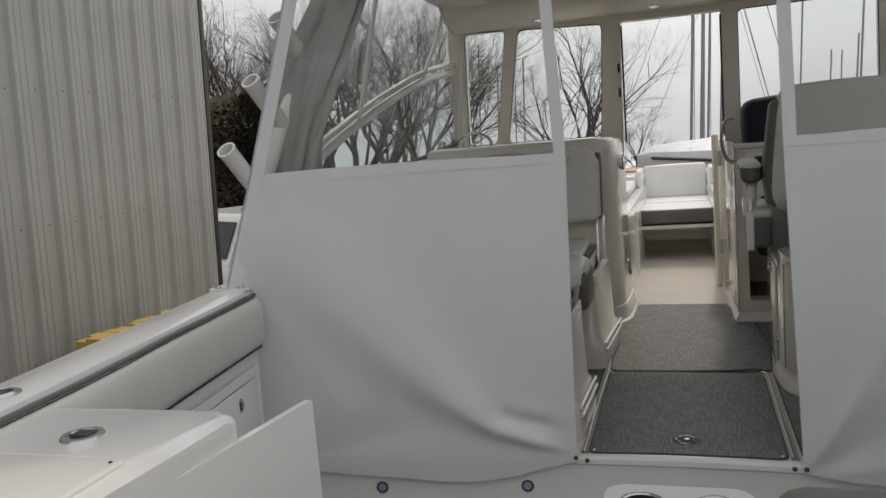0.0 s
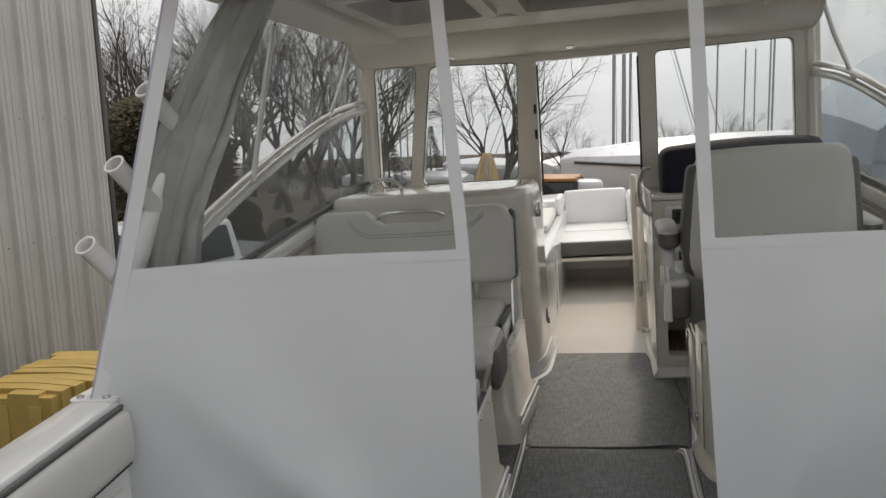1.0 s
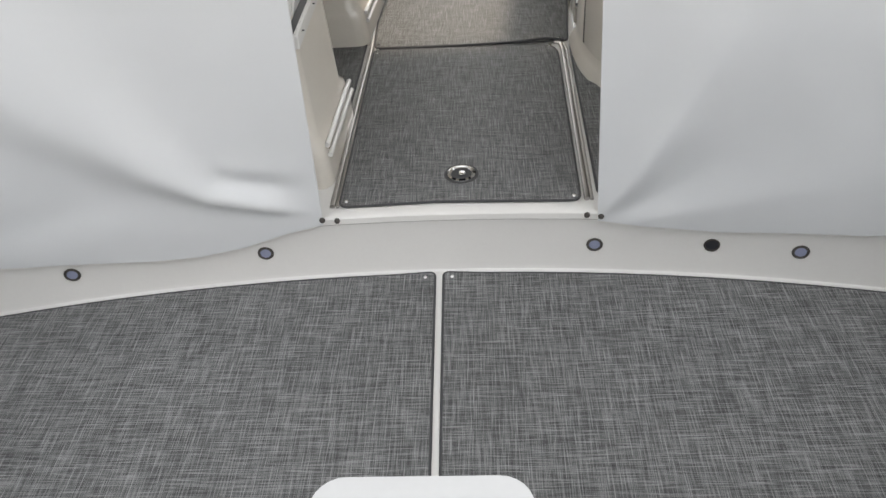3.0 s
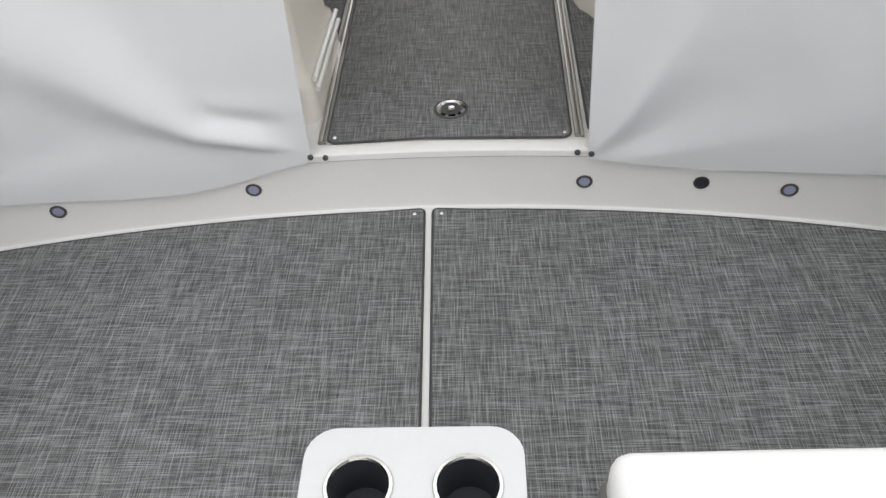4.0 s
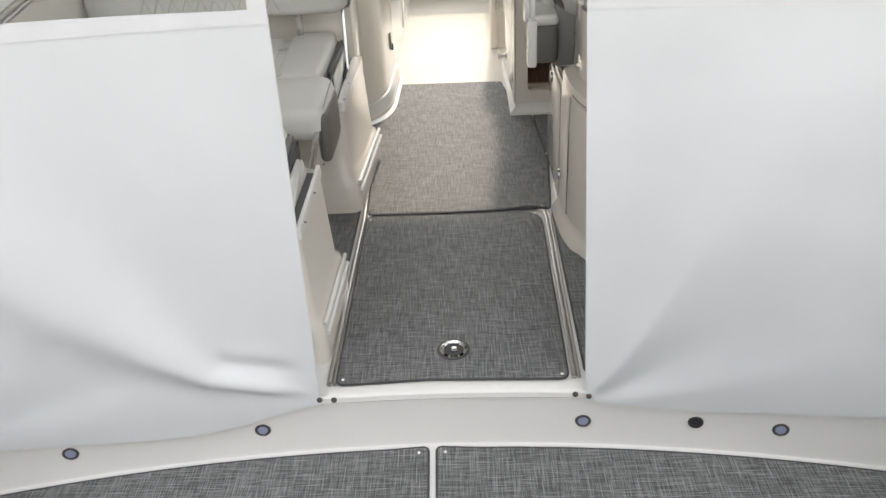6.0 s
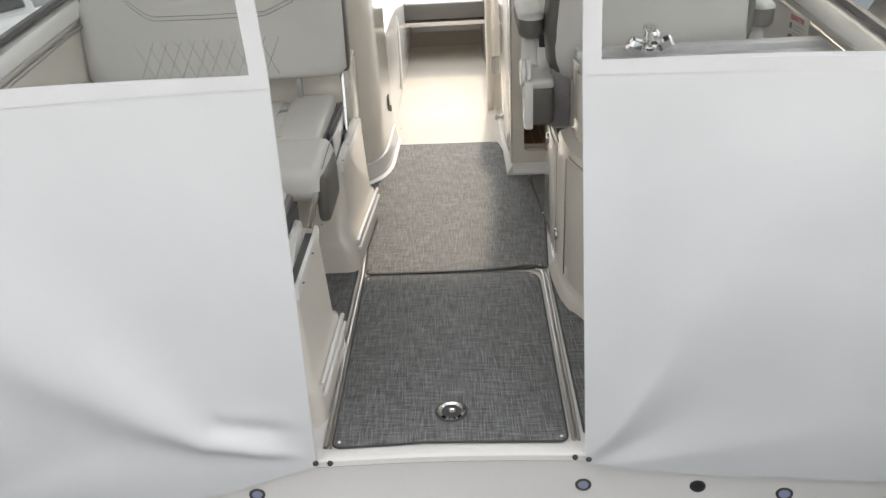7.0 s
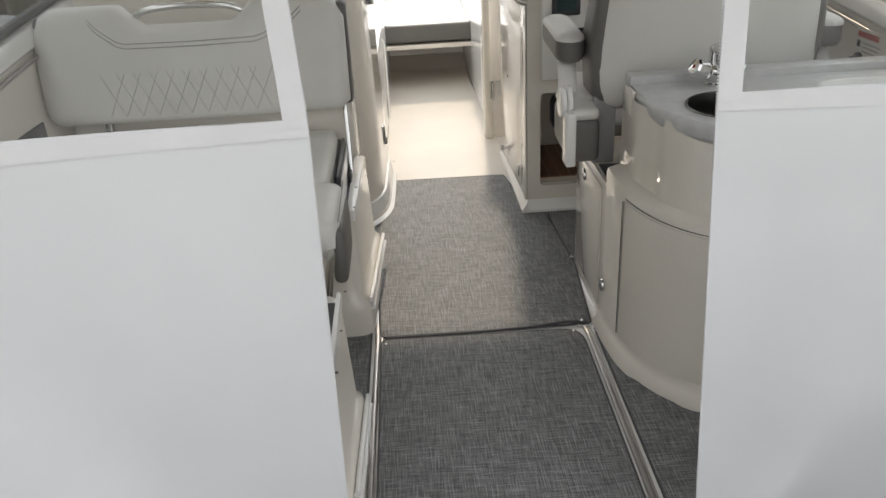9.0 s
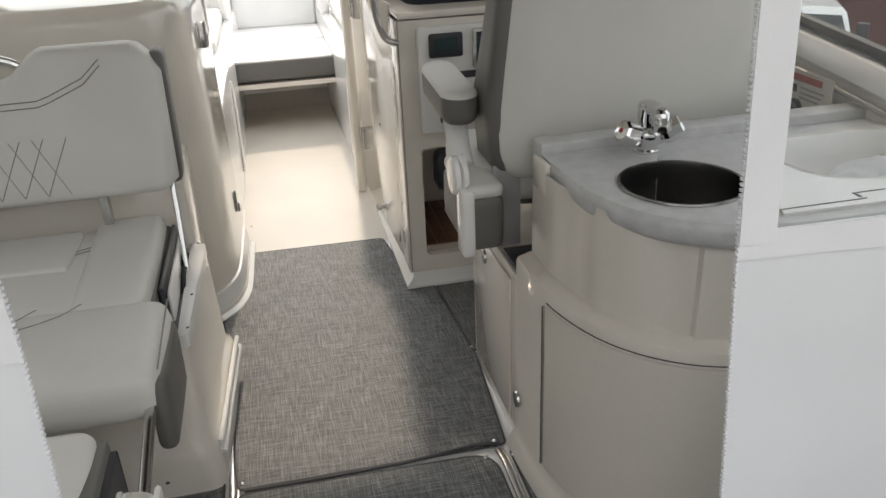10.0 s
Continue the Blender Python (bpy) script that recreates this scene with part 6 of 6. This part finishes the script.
def leafy(seed, h, w, mat, count, conic):
    """A shrub or conifer: a stem and many small leaf sprays with gaps."""
    rnd = random.Random(seed)
    stem, leaf = bmesh.new(), bmesh.new()
    tube(stem, [(0, 0, -0.2), (0.05, 0, h * 0.5), (0, 0, h * 0.97)], [w * 0.06, w * 0.04, w * 0.008], 6)
    for i in range(count):
        f = rnd.random() ** (1.3 if conic else 0.8)
        z = h * (0.06 + 0.92 * f)
        r = w * ((1 - f) * 0.95 + 0.04 if conic else 0.15 + 0.8 * math.sqrt(max(0, 1 - (f * 1.02) ** 2)) * (0.8 + 0.2 * math.sin(9 * f))) * rnd.uniform(0.3, 1.05)
        an = rnd.uniform(0, 6.283)
        p = Vector((r * math.cos(an), r * math.sin(an), z - (0.12 * r if conic else 0)))
        d = Vector((math.cos(an), math.sin(an), rnd.uniform(-0.5, 0.4))).normalized()
        s = d.cross(Vector((0, 0, 1))).normalized() * rnd.uniform(0.03, 0.09) * w * 0.26
        L = rnd.uniform(0.12, 0.3) * w * 0.42
        vs = [leaf.verts.new(q) for q in (p - s * 0.5, p + s * 0.5, p + d * L + s * 0.3 + Vector((0, 0, 0.05)), p + d * L * 1.2)]
        leaf.faces.new(vs)
    return finish("trunk", stem, BARK), finish("foliage", leaf, mat, 60)


bush = leafy(4, 5.0, 2.3, BROWNLEAF, 17000, False)
fir = leafy(9, 6.0, 1.9, NEEDLE, 3500, True)
for deg, d, s, m, nm, lb in ((-30.6, 24, 1.0, bush, "brown_shrub", "dense brown winter shrub behind the yard"), (-33, 25, 0.9, bush, "brown_shrub", "dense brown winter shrub behind the yard"), (-28.3, 27, 0.85, bush, "brown_shrub", "dense brown winter shrub behind the yard"),
                            (-15.0, 52, 0.8, fir, "evergreen_tree", "dark green conifer beyond the stored boats"), (-12.0, 58, 0.85, fir, "evergreen_tree", "dark green conifer beyond the stored boats"), (-16.4, 48, 0.7, fir, "evergreen_tree", "dark green conifer beyond the stored boats"),
                            (-19.5, 24, 0.34, bush, "brown_shrub", "low brown winter shrub beside stored boats"), (-22.5, 21, 0.3, bush, "brown_shrub", "low brown winter shrub beside stored boats"), (-25.5, 24, 0.38, bush, "brown_shrub", "low brown winter shrub beside stored boats"), (-17.2, 30, 0.4, bush, "brown_shrub", "low brown winter shrub beside stored boats"), (-12.5, 34, 0.36, bush, "brown_shrub", "low brown winter shrub beside stored boats"), (-9.8, 30, 0.3, bush, "brown_shrub", "low brown winter shrub beside stored boats")):
    t = thing(nm, (0, 0, 0), lb, "shrub" if nm[0] == "b" else "tree", "shrubs" if nm[0] == "b" else "conifers")
    part("trunk", m[0], BARK, t)
    part("foliage", m[1], NEEDLE, t)
    yard(t, *polar(deg, d), d * 7, s)


rnd = random.Random(77)
for k in range(40):
    deg = -58 + 116 * k / 39 + rnd.uniform(-1, 1)
    if -15 < deg < 16:
        continue
    bare_tree(deg, rnd.uniform(95, 140), rnd.uniform(8, 12) * (1.3 if deg < -14 else 1), k % 3, rnd.uniform(0, 360))


def scrub_mesh(seed, w, h, n):
    """Leafless scrub: dense fine stems with an uneven top."""
    rnd = random.Random(seed)
    vs, fs = [], []

    def twig(a, b, r):
        d = (b - a).normalized()
        s = d.cross(Vector((0, 1, 0.1))).normalized()
        q = d.cross(s)
        i = len(vs)
        vs.extend([a + s * r, a - s * r * 0.5 + q * r, a - s * r * 0.5 - q * r, b])
        fs.extend([(i, i + 1, i + 3), (i + 1, i + 2, i + 3), (i + 2, i, i + 3)])
    for k in range(n):
        x, y = rnd.uniform(-w, w), rnd.uniform(-5, 5)
        hh = h * (0.55 + 0.3 * noise.noise(Vector((x * 0.12, seed, 0))) + rnd.uniform(-0.25, 0.3))
        b = Vector((x + rnd.gauss(0, 0.5), y, hh))
        a = Vector((x, y, -0.3))
        twig(a, b, 0.09)
        for m in range(9):
            p = a.lerp(b, rnd.uniform(0.15, 0.95))
            e = p + Vector((rnd.gauss(0, 0.8), rnd.gauss(0, 0.4), rnd.uniform(0.3, 1.2))) * (0.6 + 0.06 * h)
            twig(p, e, 0.05)
    me = bpy.data.meshes.new("scrub")
    me.from_pydata(vs, [], fs)
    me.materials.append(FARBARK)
    return me


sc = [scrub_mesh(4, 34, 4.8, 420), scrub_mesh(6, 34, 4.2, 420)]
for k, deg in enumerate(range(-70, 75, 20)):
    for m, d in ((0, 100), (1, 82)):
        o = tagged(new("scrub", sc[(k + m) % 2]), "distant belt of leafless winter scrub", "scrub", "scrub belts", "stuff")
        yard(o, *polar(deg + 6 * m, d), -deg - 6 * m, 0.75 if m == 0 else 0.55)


# stored boats under shrink wrap, sailing boats with masts
def boat(L, beam, hull_h, wrap_h, keel=0.55, wrap=None, paint=None, mast=0.0, mast_at=0.42, label="white sailing boat stored under shrink wrap", seed=0, stays=True):
    rnd = random.Random(seed)
    t = thing("stored_boat", (0, 0, 0), label, "boat", "stored boats")
    st = [(0.0, 0.72), (0.12, 0.86), (0.3, 0.98), (0.5, 1.0), (0.7, 0.88), (0.85, 0.6), (0.95, 0.26), (1.0, 0.02)]
    rings, cover = [], []
    for f, w in st:
        x, b = f * L, beam / 2 * w
        zs = keel + hull_h * (1 + 0.12 * f)
        zb = keel + hull_h * 0.55 * max(0, f - 0.55) ** 1.3 * 2
        rings.append([(x, -b, zs), (x, -b * 0.93, keel + hull_h * 0.5), (x, -b * 0.55, zb + 0.12), (x, 0, zb), (x, b * 0.55, zb + 0.12), (x, b * 0.93, keel + hull_h * 0.5), (x, b, zs)])
        hump = wrap_h * (0.35 + 0.65 * math.sin(math.pi * min(1, 0.15 + 0.9 * f))) * (0.05 if f > 0.98 else 1) + rnd.uniform(-0.05, 0.05)
        cover.append([(x, -b * 1.01, zs - 0.06), (x, -b * 0.95, zs + hump * 0.35), (x, -b * 0.45, zs + hump * 0.75), (x, 0, zs + hump), (x, b * 0.45, zs + hump * 0.75), (x, b * 0.95, zs + hump * 0.35), (x, b * 1.01, zs - 0.06)])
    part("hull", loft(bmesh.new(), rings), paint or HULLW, t, "smooth moulded hull", 50)
    part("cover", loft(bmesh.new(), cover), wrap or WRAP, t, "glossy shrink wrap cover", 25)
    for f in (0.2, 0.45, 0.7):
        for s in (-1, 1):
            bm = bmesh.new()
            b = beam / 2 * 0.8
            tube(bm, [(f * L, s * (b + 0.5), 0), (f * L, s * b * 0.85, keel + hull_h * 0.4)], 0.04, 6)
            part("stand", bm, TRIMD, t, "steel boat stand")
    part("keel_block", B(L * 0.3, L * 0.6, -0.15, 0.15, 0, keel + 0.1), WOODP, t)
    if mast:
        x = L * mast_at
        z0 = keel + hull_h
        bm = bmesh.new()
        tube(bm, [(x, 0, z0), (x - 0.03, 0, z0 + mast)], 0.06, 8)
        m = part("mast", bm, MASTM, t, "grey aluminium mast")
        for f in (0.45, 0.72):
            bm = bmesh.new()
            tube(bm, [(x, -0.75, z0 + mast * f), (x, 0.75, z0 + mast * f)], 0.022, 5)
            part("spreader", bm, MASTM, m)
        if stays:
            for end in ((L * 0.99, 0, z0 + 0.2), (0.1, 0, z0 + 0.2), (x - 0.1, beam * 0.48, z0), (x - 0.1, -beam * 0.48, z0)):
                bm = bmesh.new()
                tube(bm, [(x, 0, z0 + mast * 0.98), end], 0.014, 4)
                part("stay", bm, MASTM, m)
    return t


sail = boat(8.5, 2.7, 1.45, 0.75, 1.15, seed=1, label="white boat stored under glossy shrink wrap")
for k, (u, w) in enumerate(((2.0, 0.55), (3.0, 0.55), (4.2, 0.35), (5.0, 0.35))):
    part("cabin_window", B(u, u + w, 1.30 - 0.02 * k, 1.36 - 0.02 * k, 2.20, 2.36, 0.02), CARG, sail, "dark cabin window")
bm = bmesh.new()
tube(bm, smooth_line([(0.05, 0.98, 2.52), (1.0, 1.18, 2.53), (2.6, 1.34, 2.57), (4.2, 1.37, 2.60), (6.0, 1.20, 2.65), (7.2, 0.82, 2.69), (8.1, 0.36, 2.72)]), 0.035, 6)
part("rub_rail", bm, TRIMD, sail, "dark rubbing rail")
bm = bmesh.new()
tube(bm, smooth_line([(0.05, 0.9, 1.84), (1.0, 1.09, 1.84), (2.6, 1.24, 1.85), (4.2, 1.27, 1.86), (6.0, 1.1, 1.92), (7.2, 0.74, 2.00), (8.1, 0.3, 2.10)]), 0.05, 6)
part("boot_stripe", bm, WRAPB, sail, "blue stripe along the hull")
x, y = polar(-3.0, 20.5)
yard(sail, x + 8.5, y + 0.6, 176)
EYE_UP = 3.24
# bearing, distance, heading, length, elevation of the masthead (0: no mast)
stored = [
    (0.85, 34, 181, 9.5, 18), (1.5, 28, 178, 9, 20), (1.95, 42, 180, 9.5, 15), (2.75, 50, 176, 9, 11),
    (-14.0, 60, 172, 8.5, 5.4), (-13.5, 66, 20, 8.5, 5.8), (-12.25, 58, 165, 8, 4.3), (-10.4, 70, 12, 9, 4.8), (-11.0, 74, 5, 8.5, 3.5),
    (9.3, 70, 175, 8, 4.2), (9.95, 74, 5, 8, 4.1), (10.8, 60, 182, 9, 5.1), (11.0, 52, 178, 9, 8.5), (7.6, 62, 3, 8.5, 7.5), (12.6, 58, 0, 9, 7)]
for i, (deg, d, rz, L, el) in enumerate(stored):
    mast = EYE_UP + d * math.tan(radians(el)) - 1.3 - fall(d) if el else 0
    b = boat(L, 2.6, 1.0, 0.45, 0.3, mast=mast, seed=i + 5, stays=i < 5, label="white sailing boat with bare mast stored in yard" if mast else "small white powerboat stored under shrink wrap")
    x, y = polar(deg, d, -2.84)
    r = radians(rz)
    yard(b, x - math.cos(r) * L * 0.42, y - math.sin(r) * L * 0.42, rz)
for i, (deg, d, rz, L) in enumerate(((-8.5, 66, 150, 9), (-2.0, 60, 60, 9), (5.5, 70, 160, 9), (14, 66, 28, 9))):
    b = boat(L, 3.0, 1.35, 0.75, 0.4, seed=i + 60, label="large white cruiser stored under shrink wrap across the yard")
    x, y = polar(deg, d, -2.84)
    yard(b, x - math.cos(radians(rz)) * L * 0.5, y, rz)
# a large wrapped cruiser on the starboard side
b = boat(10, 3.2, 2.3, 1.9, 0.5, WRAPB, WRAPB, label="large cruiser stored under blue-grey shrink wrap", seed=40)
yard(b, 5.0, 10.0, 84)


def wheel(parent, x, y, r, w=0.24):
    bm = bmesh.new()
    lathe(bm, [(r * 0.6, 0), (r * 0.95, 0.01), (r, 0.05), (r, w - 0.05), (r * 0.95, w - 0.01), (r * 0.6, w)], (x, y - w / 2, r), (0, 1, 0), 22)
    wh = part("wheel", bm, RUBBER, parent, "black tyre")
    bm = bmesh.new()
    lathe(bm, [(r * 0.62, 0), (r * 0.6, 0.02), (r * 0.3, 0.05), (r * 0.2, 0.02), (r * 0.1, 0.02)], (x, y - w / 2 - 0.005 if y < 0 else y + w / 2 + 0.005, r), (0, -1 if y < 0 else 1, 0), 18)
    part("rim", bm, STEEL, wh, "steel rim")


def vehicle(nm, label, cat, L, W, body_z, roof_z, cab0, cab1, paint, bed=False, roof=None):
    t = thing(nm, (0, 0, 0), label, cat)
    h = W / 2
    bm = bmesh.new()
    rings = []
    for x, z in ((0, body_z - 0.18), (0.12, body_z - 0.08), (L * 0.28, body_z), (L * 0.7, body_z), (L - 0.1, body_z - 0.03), (L, body_z - 0.12)):
        rings.append([(x, -h + 0.06, 0.38), (x, -h, 0.55), (x, -h, z - 0.12), (x, -h + 0.09, z), (x, h - 0.09, z), (x, h, z - 0.12), (x, h, 0.55), (x, h - 0.06, 0.38)])
    loft(bm, rings)
    part("body", bm, paint, t, "", 40)
    bm = bmesh.new()
    loft(bm, [[(x0, -h * k, z), (x1, -h * k, z), (x1, h * k, z), (x0, h * k, z)] for x0, x1, k, z in ((cab0, cab1, 0.95, body_z - 0.03), (cab0 + 0.5, cab1 - 0.12, 0.82, roof_z - 0.08), (cab0 + 0.62, cab1 - 0.22, 0.74, roof_z))])
    cab = part("cab", bm, roof or paint, t, "", 30)
    zc0, zc1 = body_z + 0.06, roof_z - 0.13
    f = (zc0 - body_z + 0.03) / (roof_z - 0.08 - body_z + 0.03)
    for s in (-1, 1):
        mid = (cab0 + cab1) / 2 + 0.1
        for a, b in ((cab0 + 0.28, mid - 0.04), (mid + 0.04, cab1 - 0.2)):
            bm = bmesh.new()
            y0, y1 = s * h * 0.952, s * h * 0.845
            vs = [(a, y0, zc0), (b, y0, zc0), (b - (0.06 if b > mid + 0.1 else 0), y1, zc1), (a + (0.32 if a < mid else 0), y1, zc1)]
            loft(bm, [vs, [(p[0], p[1] + s * 0.012, p[2]) for p in vs]])
            part("side_window", bm, CARG, cab, "dark side window")
        part("mirror", B(cab0 + 0.28, cab0 + 0.42, min(s * (h + 0.03), s * (h + 0.24)), max(s * (h + 0.03), s * (h + 0.24)), body_z + 0.02, body_z + 0.30, 0.03), DARK, t, "black door mirror")
    for a, b, z in ((cab0 + 0.06, cab0 + 0.45, 0), (cab1 - 0.02, cab1 - 0.1, 0)):
        bm = bmesh.new()
        vs = [(a, -h * 0.84, zc0), (a, h * 0.84, zc0), (b, h * 0.72, zc1), (b, -h * 0.72, zc1)]
        s = -0.03 if a < b else 0.03
        loft(bm, [vs, [(p[0] + s, p[1], p[2] + 0.01) for p in vs]])
        part("windscreen", bm, CARG, cab, "dark windscreen")
    for x in (L * 0.18, L * 0.8):
        for s in (-1, 1):
            wheel(t, x, s * (h - 0.1), 0.39)
    part("bumper", B(-0.08, 0.1, -h + 0.05, h - 0.05, 0.42, 0.66, 0.04), STEEL, t)
    for s in (-1, 1):
        part("headlight", B(-0.02, 0.08, min(s * h * 0.6, s * h * 0.95), max(s * h * 0.6, s * h * 0.95), body_z - 0.42, body_z - 0.2, 0.03), LENS, t)
    if bed:
        part("bed_liner", B(cab1 + 0.1, L - 0.12, -h + 0.14, h - 0.14, body_z - 0.02, body_z + 0.01), DARK, t)
    return t


v = vehicle("pickup_truck", "white pickup truck with black mirrors parked beyond building", "pickup truck", 5.6, 1.95, 1.18, 1.95, 1.5, 3.9, CARW, True)
part("roof_beacon", B(2.4, 2.5, -0.4, -0.3, 1.95, 2.03, 0.02), ORANGE, v, "small amber roof light")
x, y = polar(-31.2, 15.2, -2.84)
yard(v, x - 2.5 * math.cos(radians(72)), y - 2.5 * math.sin(radians(72)), 72)
v = vehicle("parked_car", "white parked car beyond the starboard side", "car", 4.4, 1.8, 0.95, 1.48, 1.0, 3.9, CARW)
yard(v, 9.2, 11.8, 60)

# yard loader with an orange roof, seen over the bow
t = thing("yard_loader", (0, 0, 0), "yard loader with orange roof and dark cab glass", "loader")
part("chassis", B(-0.6, 1.9, -0.65, 0.65, 0.5, 1.15, 0.06), ORANGE, t)
part("cab", B(-0.5, 0.55, -0.52, 0.52, 1.15, 2.05, 0.05), CARG, t, "dark glazed cab")
part("roof", B(-0.52, 0.57, -0.5, 0.5, 2.045, 2.12, 0.03), ORANGE, t, "orange cab roof")
for x, y in ((-0.48, -0.5), (-0.48, 0.5), (0.52, -0.5), (0.52, 0.5)):
    part("post", B(x - 0.04, x + 0.04, y - 0.04, y + 0.04, 1.1, 2.06, 0.01), DARK, t)
for x in (-0.3, 1.5):
    for s in (-1, 1):
        wheel(t, x, s * 0.62, 0.45)
x, y = polar(-3.4, 17.5)
yard(t, x, y, 85, 1.15)
t = thing("white_tank", (0, 0, 0), "small white plastic tank on a yard stand", "tank")
part("tank", C(-0.35, 0.35, -0.3, 0.3, 1.55, 2.0, 0.1, 0.02), HULLW, t)
for x, y in ((-0.3, -0.25), (0.3, -0.25), (-0.3, 0.25), (0.3, 0.25)):
    part("leg", B(x - 0.03, x + 0.03, y - 0.03, y + 0.03, 0, 1.58), TRIMD, t)
yard(t, *polar(-1.2, 17.5), 0, 1.17)
# tan tarpaulin draped over a post
t = thing("draped_tarp", (0, 0, 0), "tan tarpaulin draped over a tall timber post", "tarpaulin")
rnd = random.Random(3)
rings = []
for i in range(14):
    f = i / 13
    rr = 0.06 + 0.30 * f ** 0.8
    rings.append([((rr * (1 + 0.22 * math.sin(5 * k * math.pi / 14 + 2 * f) + 0.1 * math.sin(11 * k * math.pi / 14))) * math.cos(k * math.pi / 14) - 0.05 * f, (rr * (1 + 0.2 * math.sin(4 * k * math.pi / 14))) * math.sin(k * math.pi / 14), 3.05 - 1.7 * f) for k in range(28)])
part("tarp", loft(bmesh.new(), rings), TARP, t, "", 70)
bm = bmesh.new()
tube(bm, [(0, 0, 0), (0, 0, 2.95)], 0.05, 8)
part("post", bm, WOODP, t)
bm = bmesh.new()
tube(bm, smooth_line([(0.02, -0.10, 3.0), (0.02, -0.22, 2.75), (0.10, -0.3, 2.5), (0.16, -0.4, 2.2), (0.2, -0.42, 1.5)]), 0.02, 6)
part("hose", bm, MASTM, t, "grey hose")
yard(t, *polar(-8.0, 12.5))
# maroon shed across the yard
t = thing("maroon_shed", (0, 0, 0), "maroon-sided shed across the yard", "shed")
part("wall", B(0, 12, 0, 6, 0, 3.4), MAROON, t)
for k in range(40):
    part("batten", B(0.3 * k, 0.3 * k + 0.05, -0.02, 0.0, 0, 3.4), MAROON, t)
part("roof", B(-0.3, 12.3, -0.4, 6.3, 3.4, 3.55), TRIMD, t)
yard(t, 10.5, 22.0, -35)

# an unseen second metal shed, added to close the yard astern and block sky light
t = thing("stern_shed", (0, 0, 0), "unseen ribbed-metal shed added to block the sky astern", "building")
for k in range(30):
    ob = part("wall_sheet", me, METALW, t)
    ob.matrix_basis = Matrix.Translation((0, 0.915 * k, 0))
part("roof", B(-6, 0.3, -0.3, 27.8, H, H + 0.12), METALW, t)
part("inner_wall", B(-6, -0.05, 0, 27.4, 0, H - 0.02), TRIMD, t)
yard(t, 13, -11.5, 90)
